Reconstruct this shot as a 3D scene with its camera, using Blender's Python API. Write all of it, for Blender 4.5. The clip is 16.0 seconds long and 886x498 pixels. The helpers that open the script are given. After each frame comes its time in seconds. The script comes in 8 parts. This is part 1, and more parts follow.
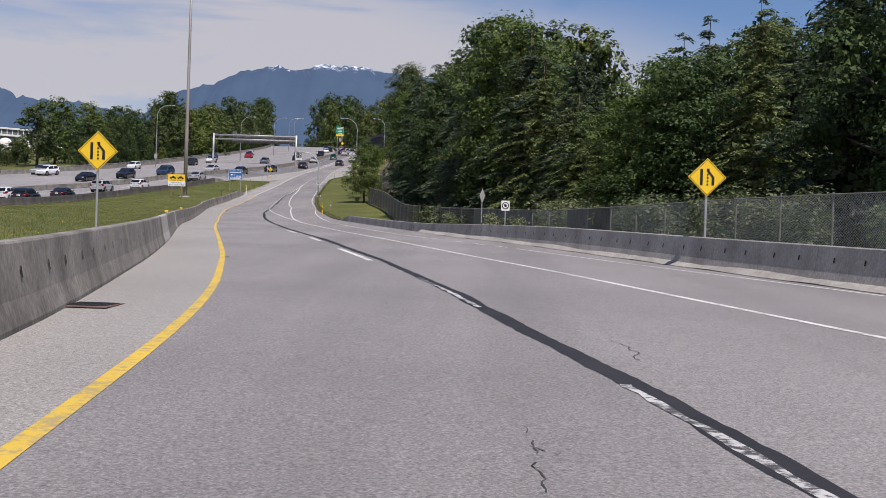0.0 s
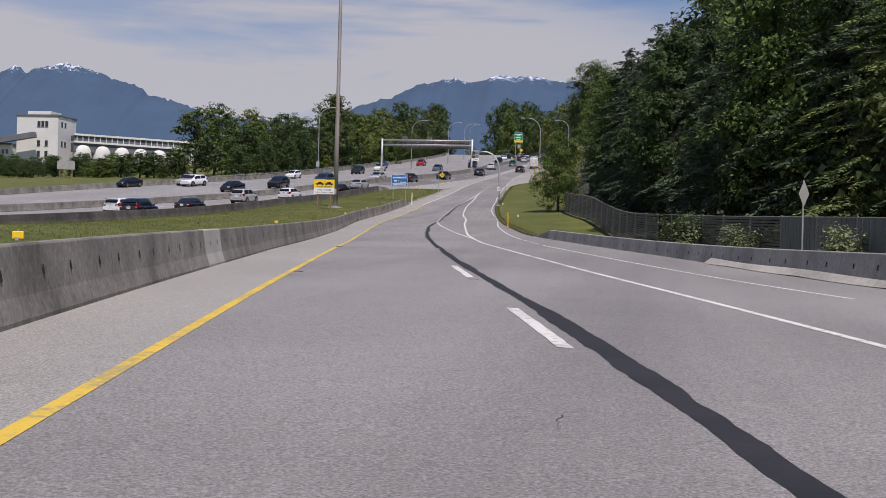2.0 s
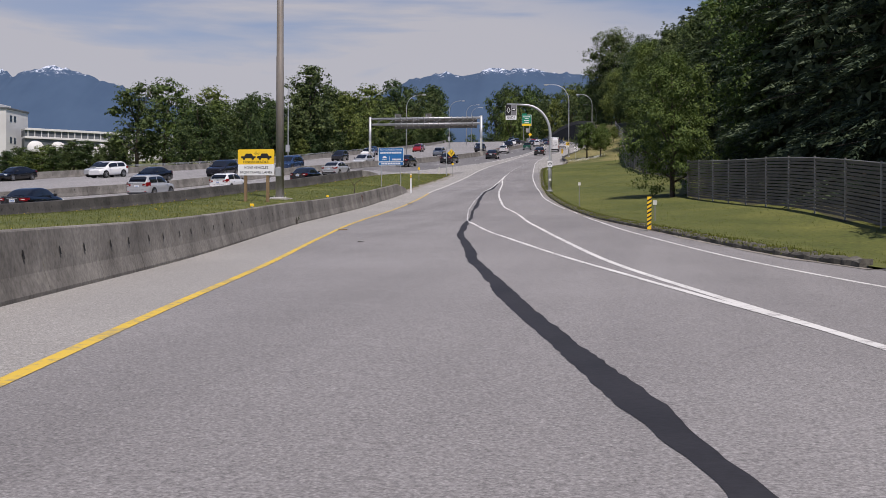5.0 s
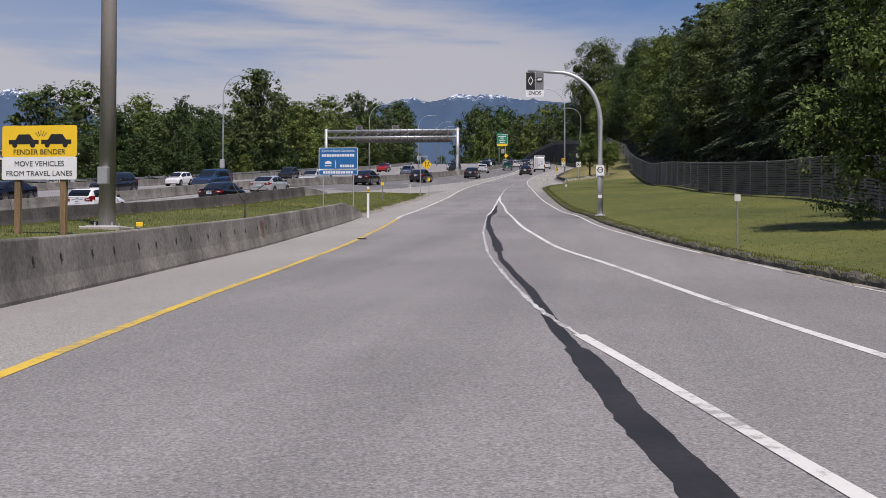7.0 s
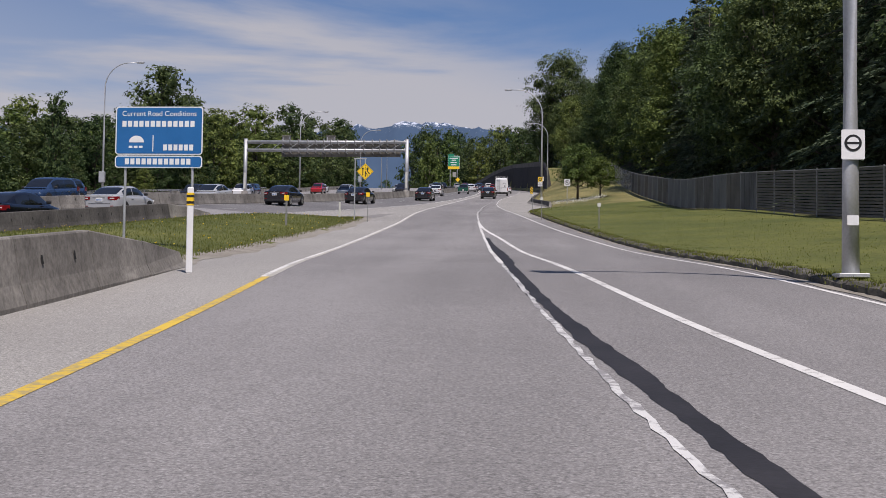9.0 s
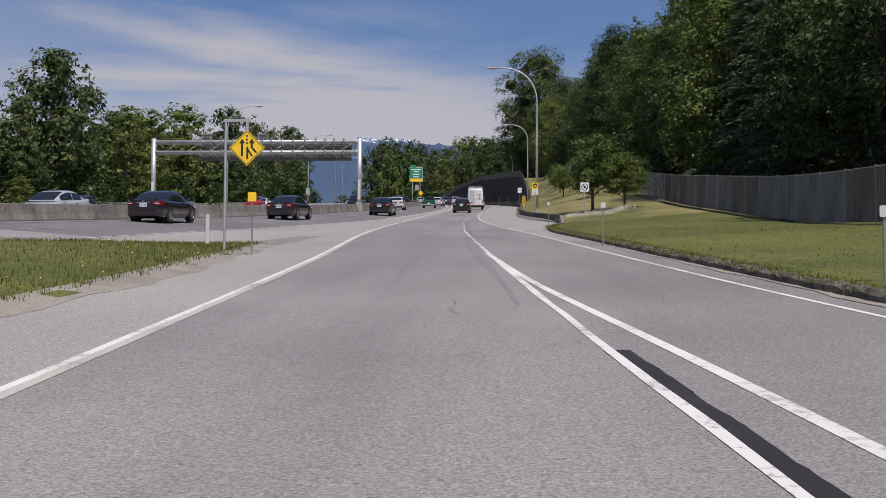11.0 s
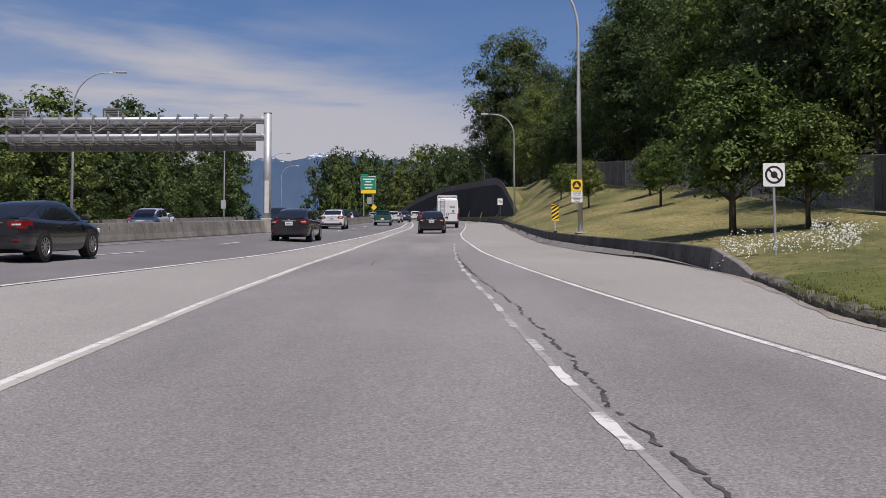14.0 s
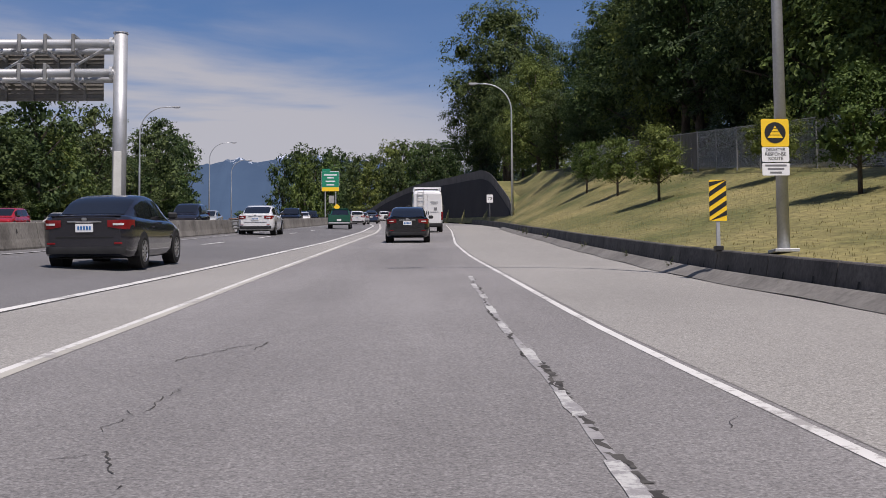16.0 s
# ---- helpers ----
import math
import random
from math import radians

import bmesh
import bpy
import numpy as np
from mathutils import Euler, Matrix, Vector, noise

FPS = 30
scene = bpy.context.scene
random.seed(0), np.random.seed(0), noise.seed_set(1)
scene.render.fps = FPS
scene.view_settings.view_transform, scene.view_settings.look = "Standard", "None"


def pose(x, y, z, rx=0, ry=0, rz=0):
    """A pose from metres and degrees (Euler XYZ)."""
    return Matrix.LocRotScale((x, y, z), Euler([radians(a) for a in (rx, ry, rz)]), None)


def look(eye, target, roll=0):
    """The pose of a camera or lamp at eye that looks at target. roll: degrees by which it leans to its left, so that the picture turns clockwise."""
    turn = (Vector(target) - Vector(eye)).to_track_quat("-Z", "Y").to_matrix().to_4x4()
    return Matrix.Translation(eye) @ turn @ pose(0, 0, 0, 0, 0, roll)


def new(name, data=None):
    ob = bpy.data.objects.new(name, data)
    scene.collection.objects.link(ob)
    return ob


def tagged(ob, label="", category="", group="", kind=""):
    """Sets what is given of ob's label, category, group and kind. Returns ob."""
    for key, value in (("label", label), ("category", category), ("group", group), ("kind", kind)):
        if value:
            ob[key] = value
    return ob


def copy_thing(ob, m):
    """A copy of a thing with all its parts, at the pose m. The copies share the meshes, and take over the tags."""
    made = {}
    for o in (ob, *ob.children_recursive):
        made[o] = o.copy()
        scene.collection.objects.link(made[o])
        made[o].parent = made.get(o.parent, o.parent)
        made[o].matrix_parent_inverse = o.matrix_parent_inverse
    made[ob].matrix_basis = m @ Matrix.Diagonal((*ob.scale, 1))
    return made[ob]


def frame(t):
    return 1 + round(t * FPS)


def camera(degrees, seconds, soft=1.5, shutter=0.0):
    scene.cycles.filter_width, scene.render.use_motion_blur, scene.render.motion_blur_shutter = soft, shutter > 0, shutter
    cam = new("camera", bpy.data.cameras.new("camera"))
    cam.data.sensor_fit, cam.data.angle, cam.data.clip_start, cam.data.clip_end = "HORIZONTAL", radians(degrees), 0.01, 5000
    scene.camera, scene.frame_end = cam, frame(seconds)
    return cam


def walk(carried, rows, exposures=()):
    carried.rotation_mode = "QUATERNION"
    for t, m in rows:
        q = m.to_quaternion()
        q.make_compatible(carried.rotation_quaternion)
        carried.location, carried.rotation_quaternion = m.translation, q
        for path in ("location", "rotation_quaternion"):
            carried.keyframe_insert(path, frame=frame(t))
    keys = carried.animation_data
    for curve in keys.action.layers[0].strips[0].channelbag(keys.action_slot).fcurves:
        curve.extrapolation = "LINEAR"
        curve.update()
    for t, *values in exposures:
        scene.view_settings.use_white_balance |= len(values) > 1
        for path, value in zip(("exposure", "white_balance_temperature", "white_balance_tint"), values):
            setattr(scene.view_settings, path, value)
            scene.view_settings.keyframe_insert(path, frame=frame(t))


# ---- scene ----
cam = camera(41.6, 16.0, soft=0.75)
PATH = [
    (0, (0.041, 0.136, 1.438), (0.037, 2.136, 1.430), 1.94),
    (0.5, (-0.422, 7.609, 1.635), (-0.538, 9.605, 1.630), 2.09),
    (1, (-1.263, 14.825, 1.805), (-1.464, 16.815, 1.804), 1.94),
    (1.5, (-2.408, 22.413, 2.010), (-2.674, 24.395, 2.006), 1.84),
    (2, (-3.788, 30.112, 2.232), (-4.093, 32.089, 2.234), 1.53),
    (2.5, (-5.169, 37.715, 2.458), (-5.491, 39.689, 2.454), 1.03),
    (3, (-6.622, 45.339, 2.694), (-6.947, 47.313, 2.690), 0.87),
    (3.5, (-8.084, 53.158, 2.915), (-8.409, 55.132, 2.911), 0.11),
    (4, (-9.649, 61.051, 3.096), (-9.971, 63.025, 3.093), 0.31),
    (4.2, (-10.272, 64.235, 3.132), (-10.590, 66.210, 3.125), 0.00),
    (6.3, (-16.254, 97.704, 4.340), (-16.519, 99.686, 4.369), 0.82),
    (6.5, (-16.767, 100.789, 4.451), (-17.028, 102.772, 4.492), 0.70),
    (7, (-17.945, 108.606, 4.886), (-18.185, 110.591, 4.926), 0.26),
    (7.5, (-19.067, 116.424, 5.343), (-19.283, 118.411, 5.401), 0.28),
    (8, (-20.076, 124.274, 5.717), (-20.265, 126.264, 5.786), 0.16),
    (8.2, (-20.469, 127.397, 5.837), (-20.647, 129.388, 5.917), 0.35),
    (10.3, (-23.546, 159.164, 8.503), (-23.657, 161.159, 8.602), 0.42),
    (10.5, (-23.790, 162.119, 8.622), (-23.895, 164.113, 8.735), 0.36),
    (11, (-24.210, 169.365, 9.156), (-24.288, 171.360, 9.274), 0.19),
    (11.5, (-24.591, 176.453, 9.809), (-24.649, 178.448, 9.941), 0.01),
    (12, (-24.939, 183.448, 10.481), (-24.988, 185.443, 10.621), -0.18),
    (12.5, (-25.315, 190.332, 11.168), (-25.352, 192.327, 11.314), 0.04),
    (13, (-25.641, 197.241, 11.872), (-25.666, 199.236, 12.017), -0.03),
    (13.5, (-25.908, 204.297, 12.598), (-25.921, 206.291, 12.745), 0.00),
    (14, (-26.116, 211.413, 13.276), (-26.119, 213.408, 13.421), -0.27),
    (14.5, (-26.290, 218.623, 13.945), (-26.281, 220.617, 14.097), -1.04),
    (15, (-26.442, 225.898, 14.652), (-26.419, 227.892, 14.801), -1.43),
    (15.5, (-26.582, 233.181, 15.397), (-26.544, 235.175, 15.538), -0.62),
    (16, (-26.669, 240.427, 16.069), (-26.621, 242.421, 16.217), -0.45),
]
walk(cam, [(t, look(e, g, roll)) for t, e, g, roll in PATH], exposures=((0, 0.47, 6600, 17), (1.5, 0.34, 6600, 17), (3.5, 0.31, 6600, 17), (16, 0.3, 6600, 17)))

# ---- world, sun, exposure ----
SUN_EL, SUN_AZ = 61.0, 152.0   # degrees; azimuth clockwise from +y


def sky_world():
    w = bpy.data.worlds.new("sky")
    scene.world = w
    w.use_nodes = True
    nt = w.node_tree
    nt.nodes.clear()
    out = nt.nodes.new("ShaderNodeOutputWorld")
    bg = nt.nodes.new("ShaderNodeBackground")
    sky = nt.nodes.new("ShaderNodeTexSky")
    sky.sky_type = "NISHITA"
    sky.sun_disc = False
    sky.sun_elevation, sky.sun_rotation = radians(SUN_EL), radians(SUN_AZ)
    sky.air_density, sky.dust_density, sky.ozone_density = 1.0, 0.6, 2.0
    co = nt.nodes.new("ShaderNodeTexCoord")
    sep = nt.nodes.new("ShaderNodeSeparateXYZ")
    nt.links.new(co.outputs["Generated"], sep.inputs[0])
    # thin cloud sheet, stretched along the horizon
    mp = nt.nodes.new("ShaderNodeMapping")
    mp.inputs["Scale"].default_value = (2.2, 2.2, 13.0)
    mp.inputs["Rotation"].default_value = (radians(4), radians(-9), 0)
    mp.inputs["Location"].default_value = (1.3, 0.2, 0.35)
    nt.links.new(co.outputs["Generated"], mp.inputs[0])
    n1 = nt.nodes.new("ShaderNodeTexNoise")
    n1.inputs["Scale"].default_value, n1.inputs["Detail"].default_value = 1.15, 9.0
    n1.inputs["Roughness"].default_value = 0.52
    n1.inputs["Distortion"].default_value = 0.35
    nt.links.new(mp.outputs[0], n1.inputs["Vector"])
    r1 = nt.nodes.new("ShaderNodeMapRange")
    r1.inputs[1].default_value, r1.inputs[2].default_value = 0.36, 0.60
    r1.interpolation_type = "SMOOTHSTEP"
    nt.links.new(n1.outputs["Fac"], r1.inputs[0])
    # more cloud low over the hills, less overhead
    r2 = nt.nodes.new("ShaderNodeMapRange")
    r2.inputs[1].default_value, r2.inputs[2].default_value = 0.155, 0.265
    r2.inputs[3].default_value, r2.inputs[4].default_value = 1.0, 0.06
    r2.interpolation_type = "SMOOTHSTEP"
    tilt = nt.nodes.new("ShaderNodeMath")
    tilt.operation = "MULTIPLY_ADD"
    tilt.inputs[1].default_value = 0.28
    nt.links.new(sep.outputs[0], tilt.inputs[0])
    nt.links.new(sep.outputs[2], tilt.inputs[2])
    nt.links.new(tilt.outputs[0], r2.inputs[0])
    low = nt.nodes.new("ShaderNodeMapRange")
    low.inputs[1].default_value, low.inputs[2].default_value = 0.0, 0.21
    low.inputs[3].default_value, low.inputs[4].default_value = 0.68, 0.0
    nt.links.new(tilt.outputs[0], low.inputs[0])
    add = nt.nodes.new("ShaderNodeMath")
    add.operation, add.use_clamp = "ADD", True
    nt.links.new(r1.outputs[0], add.inputs[0])
    nt.links.new(low.outputs[0], add.inputs[1])
    mul = nt.nodes.new("ShaderNodeMath")
    mul.operation = "MULTIPLY"
    nt.links.new(add.outputs[0], mul.inputs[0])
    nt.links.new(r2.outputs[0], mul.inputs[1])
    sc = nt.nodes.new("ShaderNodeMath")
    sc.operation = "MULTIPLY"
    sc.inputs[1].default_value = 0.92
    nt.links.new(mul.outputs[0], sc.inputs[0])
    mix = nt.nodes.new("ShaderNodeMix")
    mix.data_type = "RGBA"
    nt.links.new(sc.outputs[0], mix.inputs[0])
    deep = nt.nodes.new("ShaderNodeMix")
    deep.data_type, deep.blend_type = "RGBA", "MULTIPLY"
    deep.inputs[0].default_value = 1.0
    deep.inputs[7].default_value = (0.54, 0.71, 0.92, 1)
    nt.links.new(sky.outputs[0], deep.inputs[6])
    nt.links.new(deep.outputs[2], mix.inputs[6])
    mix.inputs[7].default_value = (5.1, 5.2, 5.5, 1)
    nt.links.new(mix.outputs[2], bg.inputs[0])
    bg.inputs[1].default_value = 0.076
    nt.links.new(bg.outputs[0], out.inputs[0])


sky_world()
sun_data = bpy.data.lights.new("sun", "SUN")
sun_data.energy, sun_data.angle, sun_data.color = 4.0, radians(0.53), (1.0, 0.95, 0.88)
sun_ob = new("sun", sun_data)
_se, _sa = radians(SUN_EL), radians(SUN_AZ)
sun_ob.matrix_world = look((100 * math.cos(_se) * math.sin(_sa), 100 * math.cos(_se) * math.cos(_sa), 100 * math.sin(_se)), (0, 0, 0))


# ---- materials ----
def base_mat(name, rough=0.6, metal=0.0, spec=0.5):
    m = bpy.data.materials.new(name)
    m.use_nodes = True
    b = m.node_tree.nodes["Principled BSDF"]
    b.inputs["Roughness"].default_value = rough
    b.inputs["Metallic"].default_value = metal
    b.inputs["Specular IOR Level"].default_value = spec
    return m, m.node_tree, b


def noise_node(nt, scale, detail=4.0, vec=None, rough=0.55):
    n = nt.nodes.new("ShaderNodeTexNoise")
    n.inputs["Scale"].default_value, n.inputs["Detail"].default_value, n.inputs["Roughness"].default_value = scale, detail, rough
    if vec is not None:
        nt.links.new(vec, n.inputs["Vector"])
    return n


def ramp(nt, fac, stops):
    r = nt.nodes.new("ShaderNodeValToRGB")
    while len(r.color_ramp.elements) < len(stops):
        r.color_ramp.elements.new(0.5)
    for el, (p, c) in zip(r.color_ramp.elements, stops):
        el.position, el.color = p, (*c, 1)
    nt.links.new(fac, r.inputs[0])
    return r


def mixrgb(nt, fac, a, b, blend="MIX"):
    m = nt.nodes.new("ShaderNodeMix")
    m.data_type, m.blend_type = "RGBA", blend
    for sock, v in ((m.inputs[0], fac), (m.inputs[6], a), (m.inputs[7], b)):
        if isinstance(v, (int, float)):
            sock.default_value = v
        elif isinstance(v, tuple):
            sock.default_value = (*v, 1)
        else:
            nt.links.new(v, sock)
    return m.outputs[2]


def surf(name, c1, c2, big=0.4, fine=30.0, rough=0.8, metal=0.0, bump=0.15, fine_amt=0.25, coord="Object", spec=0.4, stretch=None):
    """Two tones in patches, a fine grain over them and fine relief."""
    m, nt, b = base_mat(name, rough, metal, spec)
    co = nt.nodes.new("ShaderNodeNewGeometry").outputs["Position"] if coord == "World" else nt.nodes.new("ShaderNodeTexCoord").outputs[coord]
    if stretch:
        mp = nt.nodes.new("ShaderNodeMapping")
        mp.inputs["Scale"].default_value = stretch
        nt.links.new(co, mp.inputs[0])
        co = mp.outputs[0]
    nb = noise_node(nt, big, 5.0, co)
    nf = noise_node(nt, fine, 3.0, co, 0.7)
    rb = ramp(nt, nb.outputs["Fac"], ((0.32, c1), (0.68, c2)))
    rf = ramp(nt, nf.outputs["Fac"], ((0.3, (1 - fine_amt,) * 3), (0.7, (1 + fine_amt * 0.4,) * 3)))
    col = mixrgb(nt, 1.0, rb.outputs[0], rf.outputs[0], "MULTIPLY")
    nt.links.new(col, b.inputs["Base Color"])
    if bump:
        bp = nt.nodes.new("ShaderNodeBump")
        bp.inputs["Strength"].default_value, bp.inputs["Distance"].default_value = bump, 0.02
        nt.links.new(nf.outputs["Fac"], bp.inputs["Height"])
        nt.links.new(bp.outputs[0], b.inputs["Normal"])
    return m


def asphalt_mat(name, c1, c2, stain=0.5):
    """Worn asphalt: stone grain, long wheel-path streaks, patches and fine cracks."""
    m, nt, b = base_mat(name, 0.82, 0.0, 0.35)
    co = nt.nodes.new("ShaderNodeTexCoord").outputs["Object"]
    mp = nt.nodes.new("ShaderNodeMapping")
    mp.inputs["Scale"].default_value = (1.0, 0.045, 1.0)
    mp.inputs["Rotation"].default_value = (0, 0, radians(-7))
    nt.links.new(co, mp.inputs[0])
    streak = noise_node(nt, 0.55, 4.0, mp.outputs[0])
    patch = noise_node(nt, 0.13, 5.0, co)
    mid = noise_node(nt, 5.0, 5.0, co, 0.7)
    grain = noise_node(nt, 42.0, 3.0, co, 0.8)
    vor = nt.nodes.new("ShaderNodeTexVoronoi")
    vor.inputs["Scale"].default_value = 60.0
    nt.links.new(co, vor.inputs["Vector"])
    col = ramp(nt, patch.outputs["Fac"], ((0.3, c1), (0.7, c2))).outputs[0]
    col = mixrgb(nt, stain, col, ramp(nt, streak.outputs["Fac"], ((0.32, (0.74,) * 3), (0.62, (1.08,) * 3))).outputs[0], "MULTIPLY")
    col = mixrgb(nt, 0.6, col, ramp(nt, mid.outputs["Fac"], ((0.3, (0.90,) * 3), (0.7, (1.05,) * 3))).outputs[0], "MULTIPLY")
    col = mixrgb(nt, 0.9, col, ramp(nt, grain.outputs["Fac"], ((0.32, (0.46,) * 3), (0.68, (1.52,) * 3))).outputs[0], "MULTIPLY")
    col = mixrgb(nt, 0.55, col, ramp(nt, vor.outputs["Distance"], ((0.0, (1.38,) * 3), (0.55, (0.70,) * 3))).outputs[0], "MULTIPLY")
    nt.links.new(col, b.inputs["Base Color"])
    bp = nt.nodes.new("ShaderNodeBump")
    bp.inputs["Strength"].default_value, bp.inputs["Distance"].default_value = 0.35, 0.012
    nt.links.new(grain.outputs["Fac"], bp.inputs["Height"])
    nt.links.new(bp.outputs[0], b.inputs["Normal"])
    return m


def paint_mat(name, colour, under, worn=0.42):
    """Road paint, worn through to the asphalt in flecks."""
    m, nt, b = base_mat(name, 0.7, 0.0, 0.35)
    co = nt.nodes.new("ShaderNodeTexCoord").outputs["Object"]
    n = noise_node(nt, 9.0, 6.0, co, 0.75)
    big = noise_node(nt, 0.7, 3.0, co)
    add = nt.nodes.new("ShaderNodeMath")
    add.operation = "MULTIPLY"
    nt.links.new(n.outputs["Fac"], add.inputs[0])
    r0 = nt.nodes.new("ShaderNodeMapRange")
    r0.inputs[1].default_value, r0.inputs[2].default_value = 0.3, 0.7
    r0.inputs[3].default_value, r0.inputs[4].default_value = 0.8, 1.2
    nt.links.new(big.outputs["Fac"], r0.inputs[0])
    nt.links.new(r0.outputs[0], add.inputs[1])
    fac = ramp(nt, add.outputs[0], ((worn - 0.06, (0, 0, 0)), (worn + 0.04, (1, 1, 1)))).outputs[0]
    tone = ramp(nt, big.outputs["Fac"], ((0.3, tuple(0.86 * v for v in colour)), (0.7, colour))).outputs[0]
    nt.links.new(mixrgb(nt, fac, under, tone), b.inputs["Base Color"])
    return m


def leaf_mat(name, dark, light, hue=0.06):
    m, nt, b = base_mat(name, 0.6, 0.0, 0.18)
    geo = nt.nodes.new("ShaderNodeNewGeometry")
    info = nt.nodes.new("ShaderNodeObjectInfo")
    col = ramp(nt, geo.outputs["Random Per Island"], ((0.0, dark), (1.0, light))).outputs[0]
    hs = nt.nodes.new("ShaderNodeHueSaturation")
    hv = nt.nodes.new("ShaderNodeMapRange")
    hv.inputs[3].default_value, hv.inputs[4].default_value = 0.5 - hue * 0.35, 0.5 + hue * 0.35
    nt.links.new(info.outputs["Random"], hv.inputs[0])
    nt.links.new(hv.outputs[0], hs.inputs["Hue"])
    vv = nt.nodes.new("ShaderNodeMapRange")
    vv.inputs[3].default_value, vv.inputs[4].default_value = 1.15, 0.8
    nt.links.new(info.outputs["Random"], vv.inputs[0])
    nt.links.new(vv.outputs[0], hs.inputs["Value"])
    nt.links.new(col, hs.inputs["Color"])
    nt.links.new(hs.outputs[0], b.inputs["Base Color"])
    tr = nt.nodes.new("ShaderNodeBsdfTranslucent")
    nt.links.new(hs.outputs[0], tr.inputs[0])
    ms = nt.nodes.new("ShaderNodeMixShader")
    ms.inputs[0].default_value = 0.27
    nt.links.new(b.outputs[0], ms.inputs[1])
    nt.links.new(tr.outputs[0], ms.inputs[2])
    nt.links.new(ms.outputs[0], nt.nodes["Material Output"].inputs[0])
    return m


def car_paint():
    m, nt, b = base_mat("car_paint", 0.2, 0.0, 0.5)
    info = nt.nodes.new("ShaderNodeObjectInfo")
    nt.links.new(info.outputs["Color"], b.inputs["Base Color"])
    b.inputs["Coat Weight"].default_value = 0.8
    b.inputs["Coat Roughness"].default_value = 0.06
    return m


ASPH = (0.20, 0.19, 0.195)
M_NEWER = asphalt_mat("darker_lane_asphalt", (0.135, 0.132, 0.134), (0.18, 0.176, 0.178), 0.5)
M_ROAD = asphalt_mat("asphalt", (0.194, 0.186, 0.185), (0.254, 0.245, 0.243), 0.65)
M_MAIN = asphalt_mat("mainline_asphalt", (0.22, 0.215, 0.215), (0.29, 0.28, 0.28), 0.3)
M_SHOULDER = asphalt_mat("dusty_shoulder", (0.262, 0.253, 0.238), (0.325, 0.314, 0.295), 0.2)
M_STAIN = asphalt_mat("scrubbed_asphalt", (0.19, 0.183, 0.175), (0.24, 0.232, 0.225), 0.4)
M_GRAVEL = surf("gravel", (0.20, 0.18, 0.15), (0.29, 0.27, 0.235), 0.9, 24, 0.95, fine_amt=0.4, bump=0.4)
M_WHITE = paint_mat("white_road_paint", (0.60, 0.595, 0.575), (0.29, 0.28, 0.27), 0.43)
M_WORN = paint_mat("worn_white_road_paint", (0.47, 0.47, 0.455), (0.24, 0.232, 0.235), 0.50)
M_FLAKE = paint_mat("flaking_white_paint", (0.55, 0.55, 0.54), (0.22, 0.213, 0.216), 0.50)
M_OLD = paint_mat("old_cream_road_paint", (0.40, 0.385, 0.345), (0.27, 0.26, 0.25), 0.42)
M_GHOST = paint_mat("rubbed_out_paint", (0.30, 0.292, 0.29), (0.225, 0.216, 0.22), 0.50)
M_YELLOW = paint_mat("yellow_road_paint", (0.60, 0.41, 0.055), (0.34, 0.27, 0.12), 0.475)
M_FLECK = paint_mat("paint_flecks_on_tar", (0.46, 0.46, 0.45), (0.06, 0.058, 0.06), 0.515)
M_TAR = surf("tar_seal", (0.013, 0.013, 0.016), (0.026, 0.025, 0.029), 1.2, 20, 0.75, fine_amt=0.3, bump=0.1)
M_CONC = surf("barrier_concrete", (0.11, 0.102, 0.092), (0.26, 0.245, 0.222), 0.9, 14, 0.9, fine_amt=0.4, bump=0.25, stretch=(1, 1, 0.75), coord="World")
M_CONC_PALE = surf("paler_barrier_concrete", (0.25, 0.235, 0.215), (0.41, 0.39, 0.36), 0.9, 16, 0.9, fine_amt=0.3, bump=0.2, stretch=(1, 1, 0.8), coord="World")
# darker copy of the barrier concrete: dirt and shade both put into the tone
M_CONC_DARK = surf("dirty_shaded_barrier_concrete", (0.045, 0.042, 0.040), (0.12, 0.112, 0.105), 0.8, 14, 0.9, fine_amt=0.4, bump=0.25, stretch=(1, 1, 0.75), coord="World")
M_LIT_TOE = surf("lit_dusty_concrete_toe", (0.30, 0.285, 0.26), (0.40, 0.385, 0.355), 0.8, 9, 0.95, fine_amt=0.25, bump=0.3)
M_CONC_TOE = surf("grey_dusty_toe", (0.13, 0.124, 0.115), (0.21, 0.20, 0.186), 0.8, 9, 0.95, fine_amt=0.3, bump=0.3)
M_CONC_NEW = surf("clean_concrete", (0.30, 0.29, 0.27), (0.40, 0.385, 0.36), 0.9, 18, 0.9, fine_amt=0.12, bump=0.12)
M_KERB = surf("mossy_kerb_concrete", (0.032, 0.031, 0.024), (0.15, 0.14, 0.118), 1.1, 16, 0.92, fine_amt=0.45, bump=0.5)
# near-black colour standing for the shade inside slots, gaps and wheel wells
M_DARK = surf("recess_shade", (0.012, 0.012, 0.012), (0.02, 0.02, 0.02), 3, 30, 0.9, bump=0)
M_GRASS = surf("mown_grass", (0.060, 0.078, 0.012), (0.126, 0.132, 0.027), 0.22, 7.0, 0.9, fine_amt=0.5, bump=0.7)
M_FLOOR = surf("forest_floor", (0.03, 0.026, 0.016), (0.06, 0.06, 0.025), 0.5, 6, 0.95, fine_amt=0.5, bump=0.8)
M_DRYGRASS = surf("dry_grass", (0.085, 0.098, 0.026), (0.27, 0.228, 0.092), 0.3, 5.0, 0.9, fine_amt=0.5, bump=0.9, stretch=(1.0, 0.45, 1.0))
M_BLADE = leaf_mat("grass_blades", (0.085, 0.105, 0.018), (0.175, 0.18, 0.04))
